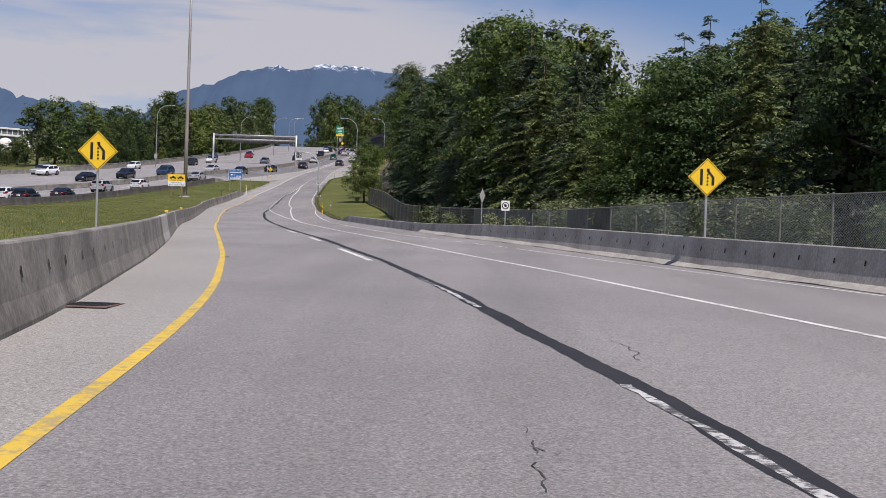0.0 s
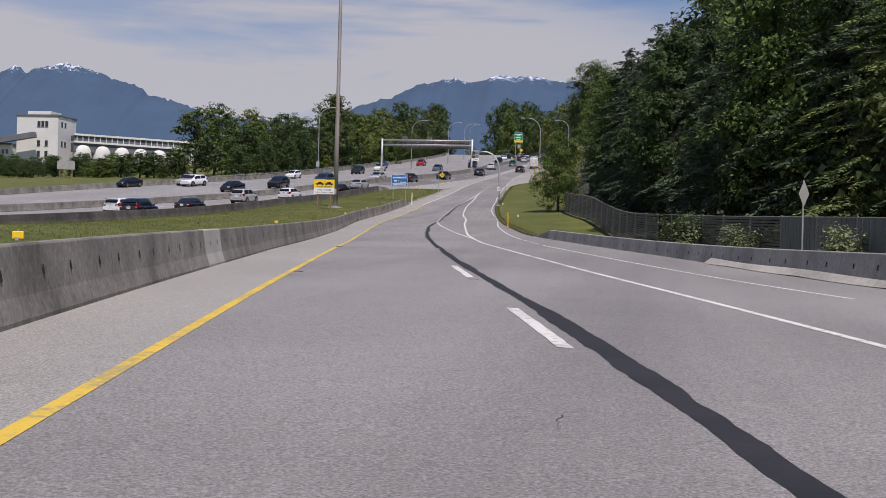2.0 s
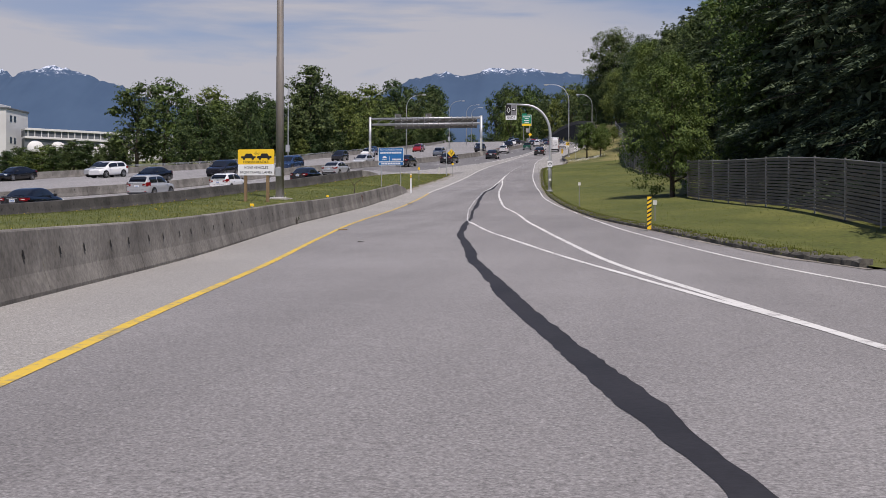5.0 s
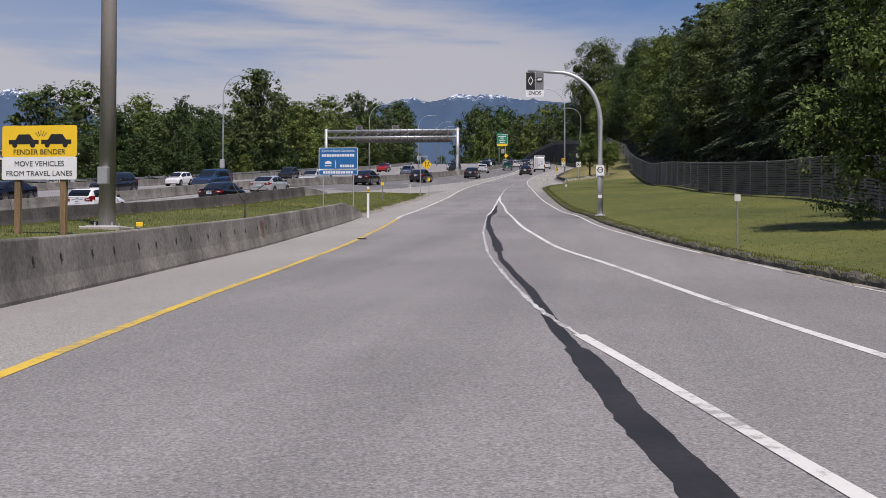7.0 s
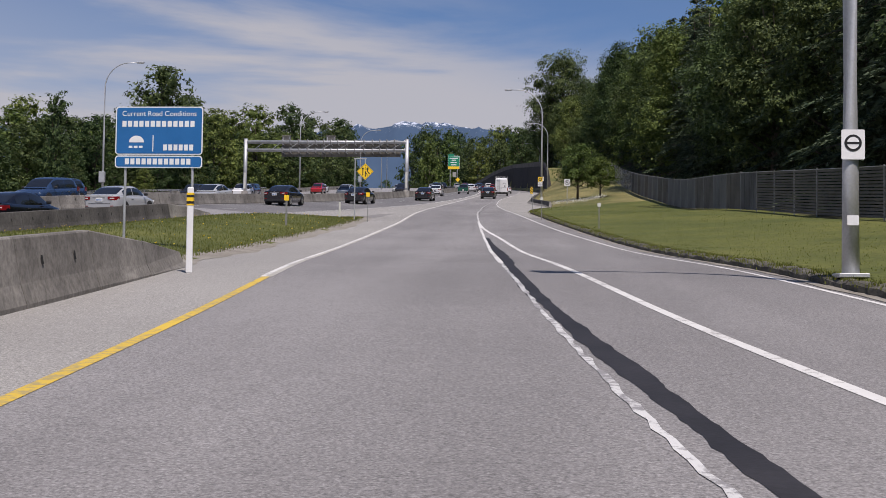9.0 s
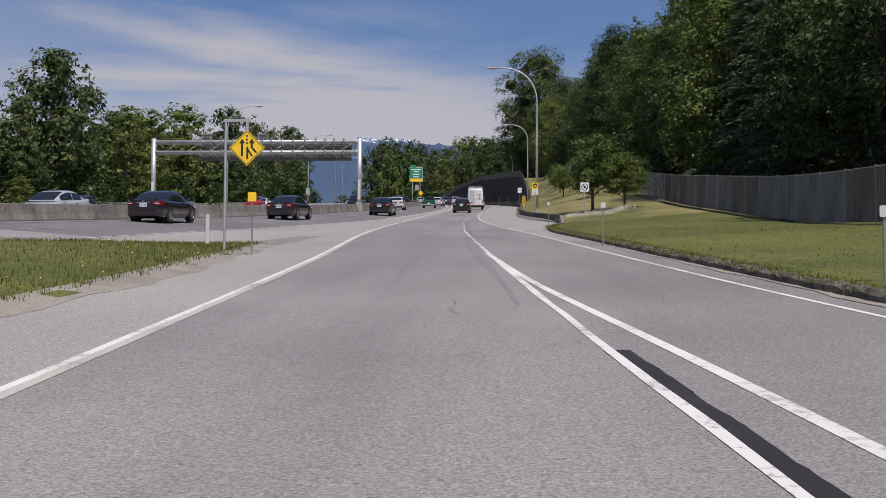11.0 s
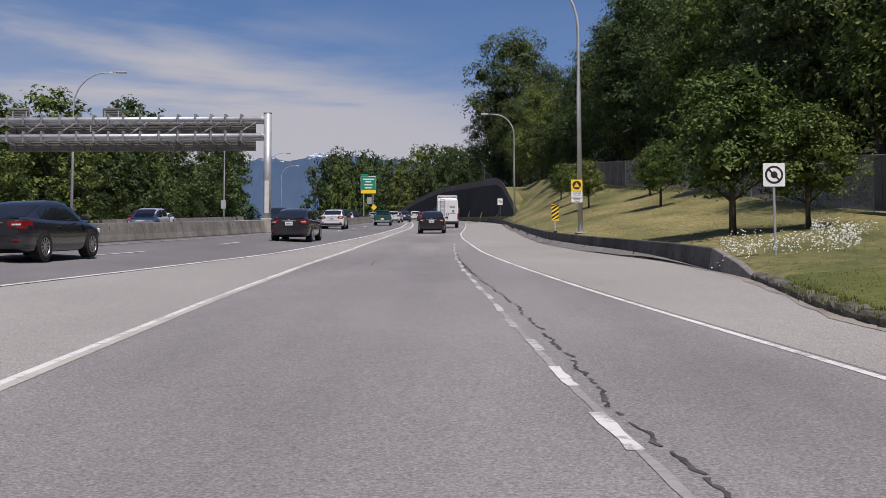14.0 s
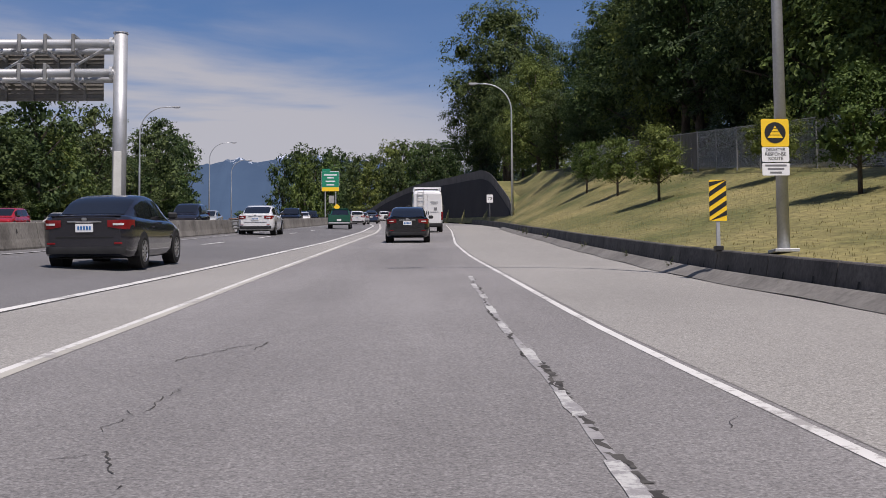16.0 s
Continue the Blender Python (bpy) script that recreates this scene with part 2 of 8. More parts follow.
M_DRYBLADE = leaf_mat("dry_grass_blades", (0.16, 0.155, 0.052), (0.29, 0.255, 0.112))
M_FLOWER = surf("yellow_flowers", (0.7, 0.5, 0.03), (0.8, 0.6, 0.05), 3, 20, 0.8, bump=0)
M_DAISY = surf("white_flowers", (0.75, 0.75, 0.7), (0.8, 0.8, 0.76), 3, 20, 0.8, bump=0)
M_LEAF = leaf_mat("broad_leaves", (0.022, 0.043, 0.016), (0.109, 0.150, 0.050))
M_LEAF2 = leaf_mat("bright_leaves", (0.038, 0.068, 0.017), (0.171, 0.221, 0.057))
M_BRAMBLE = leaf_mat("bramble_leaves", (0.05, 0.078, 0.03), (0.22, 0.255, 0.14))
M_NEEDLE = leaf_mat("conifer_needles", (0.020, 0.038, 0.024), (0.120, 0.158, 0.089), 0.03)
M_CEDAR = leaf_mat("cedar_sprays", (0.041, 0.068, 0.024), (0.195, 0.238, 0.085), 0.05)
M_ROUGH = leaf_mat("rough_grass_blades", (0.09, 0.112, 0.026), (0.20, 0.20, 0.058))
M_BARK = surf("bark", (0.055, 0.042, 0.03), (0.12, 0.1, 0.08), 3, 25, 0.95, fine_amt=0.5, bump=0.7, stretch=(1, 1, 0.25))
M_GALV = surf("galvanised_steel", (0.40, 0.41, 0.42), (0.52, 0.53, 0.54), 1.5, 25, 0.5, 0.55, 0.05, 0.12)
M_WIRE = surf("zinc_wire", (0.42, 0.43, 0.43), (0.55, 0.56, 0.56), 2, 20, 0.6, 0.0, 0.0, 0.1)
M_POST = surf("dull_fence_steel", (0.20, 0.20, 0.195), (0.30, 0.30, 0.29), 1.5, 25, 0.6, 0.4, 0.05, 0.15)
M_MAST = surf("weathered_steel_mast", (0.25, 0.215, 0.18), (0.38, 0.36, 0.34), 0.5, 15, 0.6, 0.35, 0.05, 0.15, stretch=(3, 3, 0.3))
M_ALU = surf("sign_back_aluminium", (0.33, 0.32, 0.29), (0.42, 0.41, 0.38), 1.2, 20, 0.55, 0.4, 0.03, 0.1)
M_PANEL = surf("dull_sign_back", (0.15, 0.142, 0.128), (0.23, 0.22, 0.20), 0.9, 20, 0.6, 0.2, 0.03, 0.12)
M_SIGNY = surf("yellow_sign_sheet", (0.85, 0.54, 0.02), (0.9, 0.58, 0.03), 2, 30, 0.45, fine_amt=0.05, bump=0)
M_SIGNW = surf("white_sign_sheet", (0.72, 0.72, 0.72), (0.8, 0.8, 0.8), 2, 30, 0.5, fine_amt=0.05, bump=0)
M_CREAM = surf("weathered_white_sheet", (0.50, 0.50, 0.46), (0.60, 0.60, 0.56), 2, 30, 0.5, fine_amt=0.1, bump=0)
M_SIGNB = surf("blue_sign_sheet", (0.012, 0.12, 0.33), (0.018, 0.14, 0.38), 2, 30, 0.45, fine_amt=0.05, bump=0)
M_SIGNG = surf("green_sign_sheet", (0.008, 0.2, 0.11), (0.012, 0.24, 0.13), 2, 30, 0.45, fine_amt=0.05, bump=0)
M_BLACK = surf("black_sheet", (0.014, 0.014, 0.015), (0.02, 0.02, 0.02), 2, 30, 0.5, fine_amt=0.1, bump=0)
M_GREY = surf("grey_sheet", (0.16, 0.16, 0.17), (0.2, 0.2, 0.21), 2, 30, 0.5, fine_amt=0.1, bump=0)
M_WOOD = surf("treated_wood_post", (0.16, 0.10, 0.05), (0.26, 0.18, 0.10), 2, 25, 0.85, fine_amt=0.3, bump=0.3, stretch=(1, 1, 0.15))
M_SLAT = surf("fence_slats", (0.07, 0.066, 0.06), (0.16, 0.15, 0.138), 0.5, 12, 0.8, fine_amt=0.25, bump=0.1)
M_SLATL = surf("pale_fence_slats", (0.10, 0.103, 0.108), (0.19, 0.195, 0.20), 0.35, 10, 0.8, fine_amt=0.2, bump=0.1)
M_SLATD = surf("dark_fence_slats", (0.05, 0.05, 0.052), (0.17, 0.17, 0.175), 0.35, 10, 0.8, fine_amt=0.25, bump=0.1)
M_BAND = surf("grey_wall_parapet", (0.075, 0.07, 0.065), (0.13, 0.124, 0.115), 0.5, 8, 0.9, fine_amt=0.3, bump=0.3)
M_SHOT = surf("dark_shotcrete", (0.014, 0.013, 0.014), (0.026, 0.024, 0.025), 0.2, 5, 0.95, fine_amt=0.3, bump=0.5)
M_BUILD = surf("white_concrete_building", (0.58, 0.57, 0.55), (0.68, 0.67, 0.65), 0.1, 3, 0.85, fine_amt=0.08, bump=0)
M_BUILDG = surf("grey_building_band", (0.09, 0.10, 0.11), (0.15, 0.16, 0.17), 0.2, 3, 0.7, fine_amt=0.1, bump=0)
M_RUST = surf("rusty_steel", (0.11, 0.05, 0.035), (0.2, 0.15, 0.13), 1.5, 20, 0.8, fine_amt=0.3, bump=0.2)
M_PAINT = car_paint()
M_GLASS = base_mat("car_glass", 0.05, 0.0, 0.8)[0]
M_GLASS.node_tree.nodes["Principled BSDF"].inputs["Base Color"].default_value = (0.012, 0.014, 0.018, 1)
M_RUBBER = surf("tyre_rubber", (0.012, 0.012, 0.012), (0.025, 0.025, 0.025), 5, 40, 0.85, bump=0.1)
M_RIM = surf("alloy_rim", (0.4, 0.4, 0.41), (0.5, 0.5, 0.5), 5, 40, 0.3, 0.9, 0, 0.05)
M_RED = surf("red_tail_lens", (0.16, 0.006, 0.008), (0.22, 0.01, 0.012), 5, 40, 0.2, bump=0, fine_amt=0.05)
M_TRIM = surf("black_plastic_trim", (0.015, 0.015, 0.016), (0.025, 0.025, 0.026), 3, 40, 0.6, bump=0.05)
M_LAMPGLASS = surf("lamp_lens", (0.55, 0.56, 0.55), (0.62, 0.62, 0.6), 3, 40, 0.25, bump=0, fine_amt=0.05)


# ---- helpers for meshes ----
def mesh_ob(name, verts, faces, mats, parent=None, label="", idx=None, smooth=False):
    me = bpy.data.meshes.new(name)
    me.from_pydata([tuple(v) for v in verts], [], [tuple(f) for f in faces])
    for m in (mats if isinstance(mats, (list, tuple)) else [mats]):
        me.materials.append(m)
    if idx is not None:
        me.polygons.foreach_set("material_index", idx)
    if smooth:
        me.polygons.foreach_set("use_smooth", [True] * len(me.polygons))
    me.update()
    ob = new(name, me)
    if parent is not None:
        ob.parent = parent
    if label:
        ob["label"] = label
    return ob


def part(name, bm, material, parent, label="", smooth=False):
    me = bpy.data.meshes.new(name)
    bmesh.ops.recalc_face_normals(bm, faces=bm.faces)
    bm.to_mesh(me)
    bm.free()
    me.materials.append(material)
    if smooth:
        me.polygons.foreach_set("use_smooth", [True] * len(me.polygons))
    ob = new(name, me)
    if parent is not None:
        ob.parent = parent
    if label:
        ob["label"] = label
    return ob


def thing(name, m, label, category, group="", kind=""):
    e = new(name)
    e.matrix_world = m
    return tagged(e, label, category, group, kind)


def bm_box(sx, sy, sz, at=(0, 0, 0), bevel=0.0, rot=None):
    bm = bmesh.new()
    add_box(bm, sx, sy, sz, at, bevel, rot)
    return bm


def add_box(bm, sx, sy, sz, at=(0, 0, 0), bevel=0.0, rot=None):
    r = bmesh.ops.create_cube(bm, size=1.0)
    vs = r["verts"]
    bmesh.ops.scale(bm, vec=(sx, sy, sz), verts=vs)
    if bevel:
        es = list({e for v in vs for e in v.link_edges})
        b = bmesh.ops.bevel(bm, geom=es, offset=bevel, segments=1, affect="EDGES")
        vs = list({v for f in b["faces"] for v in f.verts} | {v for v in vs if v.is_valid})
    if rot is not None:
        bmesh.ops.rotate(bm, cent=(0, 0, 0), matrix=rot, verts=vs)
    bmesh.ops.translate(bm, vec=at, verts=vs)


def tube(bm, pts, radii, seg=10):
    """A round bar through pts, with a radius at each."""
    rings = []
    for i, p in enumerate(pts):
        p = Vector(p)
        a, b = Vector(pts[max(i - 1, 0)]), Vector(pts[min(i + 1, len(pts) - 1)])
        q = (b - a).to_track_quat("Z", "Y")
        r = radii[i] if isinstance(radii, (list, tuple)) else radii
        rings.append([bm.verts.new(p + q @ Vector((r * math.cos(2 * math.pi * k / seg), r * math.sin(2 * math.pi * k / seg), 0))) for k in range(seg)])
    for a, b in zip(rings, rings[1:]):
        for k in range(seg):
            bm.faces.new((a[k], a[(k + 1) % seg], b[(k + 1) % seg], b[k]))
    bm.faces.new(rings[0][::-1])
    bm.faces.new(rings[-1])
    return bm


def plate(outline, thick, y0=0.0):
    """A flat plate in the xz plane from an outline, its face towards -y."""
    bm = bmesh.new()
    f = [bm.verts.new((x, y0, z)) for x, z in outline]
    b = [bm.verts.new((x, y0 + thick, z)) for x, z in outline]
    bm.faces.new(f)
    bm.faces.new(b[::-1])
    n = len(f)
    for i in range(n):
        bm.faces.new((f[i], f[(i + 1) % n], b[(i + 1) % n], b[i]))
    return bm


def rounded(w, h, r, cx=0.0, cz=0.0, n=4):
    pts = []
    for sx, sz, a0 in ((1, 1, 0), (-1, 1, 90), (-1, -1, 180), (1, -1, 270)):
        for k in range(n + 1):
            a = radians(a0 + 90 * k / n)
            pts.append((cx + sx * (w / 2 - r) + r * math.cos(a), cz + sz * (h / 2 - r) + r * math.sin(a)))
    return pts


def writing(text, size, x, y, z, material, parent, name="lettering"):
    cu = bpy.data.curves.new(name, "FONT")
    cu.body, cu.size, cu.align_x, cu.align_y, cu.extrude = text, size, "CENTER", "CENTER", 0.001
    cu.materials.append(material)
    ob = new(name, cu)
    ob.parent = parent
    ob.matrix_basis = pose(x, y, z, 90, 0, 0)
    return ob


# ---- plan: lines of the road, x by y ----
YS = np.arange(-320.0, 4900.0, 1.0)


def smooth_line(table, width=9):
    ys, xs = zip(*table)
    v = np.interp(YS, ys, xs)
    k = np.hanning(width + 2)[1:-1]
    k /= k.sum()
    pad = width // 2
    return np.convolve(np.pad(v, pad, mode="edge"), k, mode="valid")


def curve_of(table, width=9):
    arr = smooth_line(table, width)
    return lambda y: float(np.interp(y, YS, arr))


ZR = curve_of([(-300.0, -9.0), (-60.0, -1.4), (0.1, 0.301), (14.8, 0.678), (30.1, 1.09), (45.3, 1.55), (61.1, 1.955), (79.4, 2.539), (97.7, 3.183), (108.6, 3.768), (116.4, 4.217), (124.3, 4.593), (130.0, 4.968), (137.0, 5.444), (145.0, 6.093), (153.0, 6.729), (159.2, 7.354), (169.4, 8.04), (183.4, 9.361), (197.2, 10.738), (211.4, 12.149), (225.9, 13.51), (240.4, 14.941), (260.3, 16.992), (280.1, 19.042), (300.0, 21.108), (315.0, 22.669), (470.0, 38.79), (560.0, 41.8), (900.0, 42.0), (4900.0, 20.0)], 15)
YELLOW = curve_of([(-320, 25.0), (-15, 0.371), (0, -1.379), (10.8, -2.406), (16.7, -3.21), (27.6, -5.18), (39.3, -7.569), (49.3, -9.629), (59.3, -11.674), (66.0, -12.988), (72.7, -14.227), (80.3, -15.611), (88, -17.13), (95.8, -18.559), (103.5, -19.92), (113, -21.393), (124, -22.961), (133, -23.766), (140.5, -24.323), (148, -24.963), (158.5, -25.868), (169, -26.813), (181.6, -27.383), (194.6, -27.876), (203.3, -28.393), (212, -28.883), (220.5, -29.284), (229, -29.601), (242, -29.739), (252, -29.595), (262.0, -29.573), (272, -29.477), (282.5, -29.409), (293.0, -29.315), (303.5, -29.209), (314, -29.113), (322.0, -29.249), (340, -29.6), (385, -31.0), (430, -35.5), (480, -43.0), (560, -56.0), (4900, -500.0)])
LINE_A = curve_of([(-320, 30.0), (0, 6.897), (12.4, 4.641), (25.4, 2.237), (34.2, 0.258), (45, -2.087), (54.7, -4.156), (64.4, -6.174), (68, -7.026), (75.0, -8.573), (82, -10.127), (89.5, -11.427), (97, -12.704), (110, -14.609), (118, -15.762), (127, -16.821), (133, -17.721), (137, -18.521), (150, -20.1), (159.2, -21.057), (168.5, -21.897), (177.8, -22.662), (187, -23.6), (195.0, -24.154), (203, -24.647), (4900, -24.0)])
LINE_B = curve_of([(-320, 0.0), (83, -10.181), (95.8, -12.851), (106.7, -15.405), (111.6, -16.577), (120.7, -18.31), (127.8, -19.228), (135, -20.107), (147, -21.258), (160, -22.211), (167.3, -22.624), (175.3, -23.075), (182.2, -23.459), (189, -23.835), (196.8, -24.223), (204.5, -24.605), (211.5, -24.918), (218.5, -25.215), (229, -25.456), (238, -25.666), (245, -25.765), (255, -25.772), (266, -25.597), (278.0, -25.537), (290, -25.491), (4900, -25.0)], 5)
DASHES = curve_of([(-320, 8), (0, 2.9), (28.07, -1.85), (34.2, -3.08), (42.56, -4.67), (44.72, -5.17), (52.18, -6.65), (53.4, -6.88), (57.3, -7.71), (70, -10.2), (4900, -10)])
SEAM = curve_of([(-320, 8.0), (-10, 3.296), (5.1, 1.73), (8.3, 1.352), (17, 0.214), (27.6, -1.444), (35.7, -3.02), (43.4, -4.523), (50.8, -6.075), (58.2, -7.583), (64.7, -8.911), (76.4, -11.278), (83.2, -12.559), (90, -13.861), (97.8, -15.22), (105.6, -16.407), (108.2, -16.927), (119, -18.146), (125.2, -18.713), (133, -19.669), (140.0, -20.29), (147, -21.016), (157, -21.943), (167.4, -22.428), (176, -23.035), (183, -23.424), (4900, -23.0)], 3)
LINE_C = curve_of([(-320, 60.0), (0, 11.813), (10.9, 9.446), (21.8, 7.082), (30, 4.85), (40.7, 2.111), (46.7, 0.389), (53, -1.353), (61.5, -3.157), (70, -5.048), (80, -7.261), (91, -9.217), (102.0, -11.0), (113, -12.672), (122.0, -13.615), (131, -14.65), (141, -16.155), (150, -17.331), (162.8, -18.5), (175.6, -19.647), (187, -20.67), (194.0, -21.215), (201, -21.713), (213, -22.542), (221, -23.031), (230.5, -23.715), (240, -24.271), (246, -24.593), (252, -24.86), (262.0, -24.999), (272, -25.166), (279.0, -25.131), (286, -25.09), (298.0, -24.748), (310.0, -24.418), (322, -24.096), (365, -23.3), (410, -26.0), (470, -36.0), (560, -50.0), (4900, -490.0)])
KERB = curve_of([(-320, 62.0), (0, 12.6), (9.8, 10.312), (19.7, 8.0), (31, 5.9), (46.8, 2.6), (52.5, 1.1), (68.4, -2.2), (77, -4.2), (86.0, -6.35), (95, -8.501), (100, -9.701), (108.8, -11.235), (117.5, -12.752), (126, -13.902), (141, -15.899), (154, -17.394), (165.0, -18.287), (176, -19.177), (186.0, -19.867), (196, -20.561), (205.8, -21.146), (215.5, -21.747), (225.5, -21.468), (234, -20.167), (243, -20.014), (252, -21.087), (262, -21.617), (271.0, -21.468), (280, -21.312), (290.0, -20.928), (300, -20.8), (320, -20.2), (340, -19.5), (365, -19.6), (400, -22.3), (440, -26.5), (480, -34.0), (560, -47.0), (4900, -485.0)])
BAR_L = curve_of([(-320, 22.0), (-15, -1.05), (0, -2.55), (9.6, -3.71), (13.2, -4.316), (24.3, -6.352), (32.5, -7.997), (37.3, -8.971), (46.5, -10.971), (55.8, -12.999), (65, -14.925), (74, -16.515), (84.5, -18.436), (95, -20.429), (104.0, -21.967), (113, -23.483), (122.4, -24.985), (130, -25.803), (141, -26.57), (149.5, -27.225), (158, -27.7), (165, -28.4), (175, -29.15), (181, -29.25), (188, -29.35), (192, -29.55), (196.4, -29.85), (202, -30.35), (207, -31.1), (212, -32.6), (4900, -33.0)])
MAIN_R = curve_of([(-320, -60.0), (60, -44.5), (73.3, -44.333), (86.7, -44.166), (100, -44.001), (113.3, -43.837), (126.7, -43.673), (140, -43.51), (150.0, -43.011), (160, -42.508), (170.0, -41.547), (180, -40.574), (190.0, -39.433), (200, -38.276), (213.5, -36.536), (227, -34.823), (242, -32.981), (250, -31.824), (260, -31.341), (274.5, -30.817), (289, -30.391), (304.5, -30.285), (320, -30.225), (360, -30.9), (400, -33.0), (440, -37.5), (480, -45.0), (560, -58.0), (4900, -505.0)])
MAIN_L = curve_of([(-320, -84), (60, -66), (110, -65), (146, -58.5), (165, -53.2), (182, -48.2), (196, -45.6), (207, -43.2), (222, -41.6), (240, -39.2), (252, -37.9), (268, -36.6), (279, -36.0), (290, -35.9), (310, -35.7), (330, -35.4), (362, -35.2), (400, -37.4), (440, -42.1), (480, -49.6), (560, -62.6), (4900, -510)])
FAR_R = curve_of([(-320, -92), (60, -76), (110, -70), (146, -61), (165, -54.6), (182, -49.5), (196, -46.9), (207, -44.5), (222, -42.9), (240, -40.5), (252, -39.2), (268, -37.9), (290, -37.2), (330, -36.7), (362, -36.5), (400, -38.7), (440, -43.4), (480, -50.9), (560, -63.9), (4900, -511)])
FAR_L = curve_of([(-320, -106), (60, -92), (150, -86), (180, -80.5), (205, -72.5), (235, -68.0), (262, -66.0), (320, -64.5), (380, -65), (430, -67), (480, -72), (560, -82), (4900, -536)])
# cross fall of the mainline towards its centre barrier; height of the right bank where the fence stands
RAISED = curve_of([(-320, 0.0), (160, 0.0), (182, 0.25), (196, 0.42), (207, 0.48), (222, 0.45), (240, 0.38), (268, 0.30), (290, 0.25), (330, 0.2), (400, 0.1), (4900, 0.0)])
BANK = curve_of([(-320, 0.4), (216, 0.4), (222, 0.54), (228, 0.72), (234, 0.88), (240, 1.02), (246, 1.2), (252, 1.42), (261, 1.78), (267, 2.1), (273, 2.45), (300, 3.4), (330, 4.4), (345, 5.0), (360, 5.6), (4900, 5.6)])
WALL_TOP = curve_of([(-320, 0.5), (336, 0.5), (338, 0.8), (340, 1.45), (342, 1.85), (349, 2.8), (356, 3.7), (361, 4.35), (367, 5.05), (372, 5.45), (389, 5.6), (442, 5.8), (456, 5.2), (469, 4.4), (600, 3.4), (4900, 3.4)], 3)
FENCE_PLAN = [(24, -20), (17.2, 0), (10.9, 31), (6.6, 52), (3.2, 68), (0.0, 80), (-3.2, 97), (-5.3, 111.4), (-9.2, 138), (-8.2, 152), (-7.8, 167), (-10.5, 185), (-11.8, 205), (-12.2, 235), (-12.2, 264), (-12.0, 280), (-13.0, 303), (-13.6, 330)]

FENCE_X, FENCE_Y = [p[0] for p in FENCE_PLAN], [p[1] for p in FENCE_PLAN]


def sstep(a, b, v):
    t = min(max((v - a) / (b - a), 0.0), 1.0)
    return t * t * (3 - 2 * t)


def ground_z(x, y):
    """Height of the finished ground beside and between the carriageways."""
    z = ZR(y)
    k, bl, mr, fl = KERB(y), BAR_L(y), MAIN_R(y), FAR_L(y)
    if x > k:
        d = x - k
        lawn = 0.12 + 0.055 * min(d, 11) + 0.03 * max(d - 11, 0)
        lawn -= ((0.04 + 0.15 * sstep(26, 62, y)) * min(d, 4.5)) * (1 - sstep(98, 124, y))
        df = max(float(np.interp(y, FENCE_Y, FENCE_X)) - k, 3.0)
        foot = 0.12 + 0.18 * sstep(228, 260, y)
        bank = foot + (BANK(y) - foot) * min(d, df) / df + 0.16 * max(min(d, 60) - df, 0)
        if y > 338:
            bank = max(bank, (WALL_TOP(y) - 0.5) * sstep(0.9, 1.6, d))
        b = sstep(196, 214, y)
        z += (lawn * (1 - b) + bank * b) * sstep(0.0, 0.35, d)
    elif x < bl and y < 204:
        main = -0.4 * (1 - sstep(150, 202, y))
        if x > mr:
            t = (bl - x) / max(bl - mr, 0.5)
            z += main * sstep(0.3, 1.0, t) + 0.42 * math.sin(math.pi * min(t, 1)) ** 0.8 * (1 - sstep(192, 203.5, y))
        else:
            z += main
    if x < mr + 0.25 and y > 160:
        ml = MAIN_L(y)
        z += RAISED(y) * (min(max((mr + 0.2 - x) / max(mr + 0.2 - ml, 1.0), 0.0), 1.0) if x > ml - 1.3 else min(max((x - fl) / max(ml - 1.3 - fl, 1.0), 0.0), 1.0))
    if x < fl:
        d = fl - x
        z -= 0.05 * min(max(d - 1, 0), 110)
    return z


def road_z(x, y):
    return ground_z(x, y) if (x < BAR_L(y) and y < 204) or x < MAIN_R(y) + 0.25 else ZR(y)


def stations(y0, y1, step=3.0):
    n0, n1 = math.ceil(y0 / step), math.floor(y1 / step)
    ys = [y0] + [i * step for i in range(n0, n1 + 1)] + [y1]
    return sorted(set(ys))


def ribbon(name, left, right, y0, y1, dz, material, parent=None, label="", cols=1, step=3.0, zfun=road_z):
    """A strip of ground between two lines of the plan."""
    ys = stations(y0, y1, step)
    v, f = [], []
    for y in ys:
        a, b = left(y), right(y)
        for c in range(cols + 1):
            x = a + (b - a) * c / cols
            v.append((x, y, zfun(x, y) + dz))
    w = cols + 1
    for i in range(len(ys) - 1):
        for c in range(cols):
            p = i * w + c
            f.append((p, p + 1, p + w + 1, p + w))
    return mesh_ob(name, v, f, material, parent, label)


def line_strip(name, mid, width, y0, y1, dz, material, parent, wob=0.0, seed=0, step=1.5):
    """A painted or sealed line along mid, uneven at its edges by wob."""
    dz *= 0.4
    rnd = random.Random(seed)
    ys = stations(y0, y1, step)
    v, f = [], []
    for y in ys:
        s = (mid(y + 0.5) - mid(y - 0.5))
        c = 1 / math.sqrt(1 + s * s)
        wl, wr = width / 2 + rnd.uniform(-wob, wob), width / 2 + rnd.uniform(-wob, wob)
        x = mid(y)
        v.append((x - wl / c, y, road_z(x, y) + dz))
        v.append((x + wr / c, y, road_z(x, y) + dz))
    for i in range(len(ys) - 1):
        f.append((2 * i, 2 * i + 1, 2 * i + 3, 2 * i + 2))
    return mesh_ob(name, v, f, material, parent)


# ---- ground and carriageways ----
def fence_x(y):
    return float(np.interp(y, [p[1] for p in FENCE_PLAN], [p[0] for p in FENCE_PLAN]))


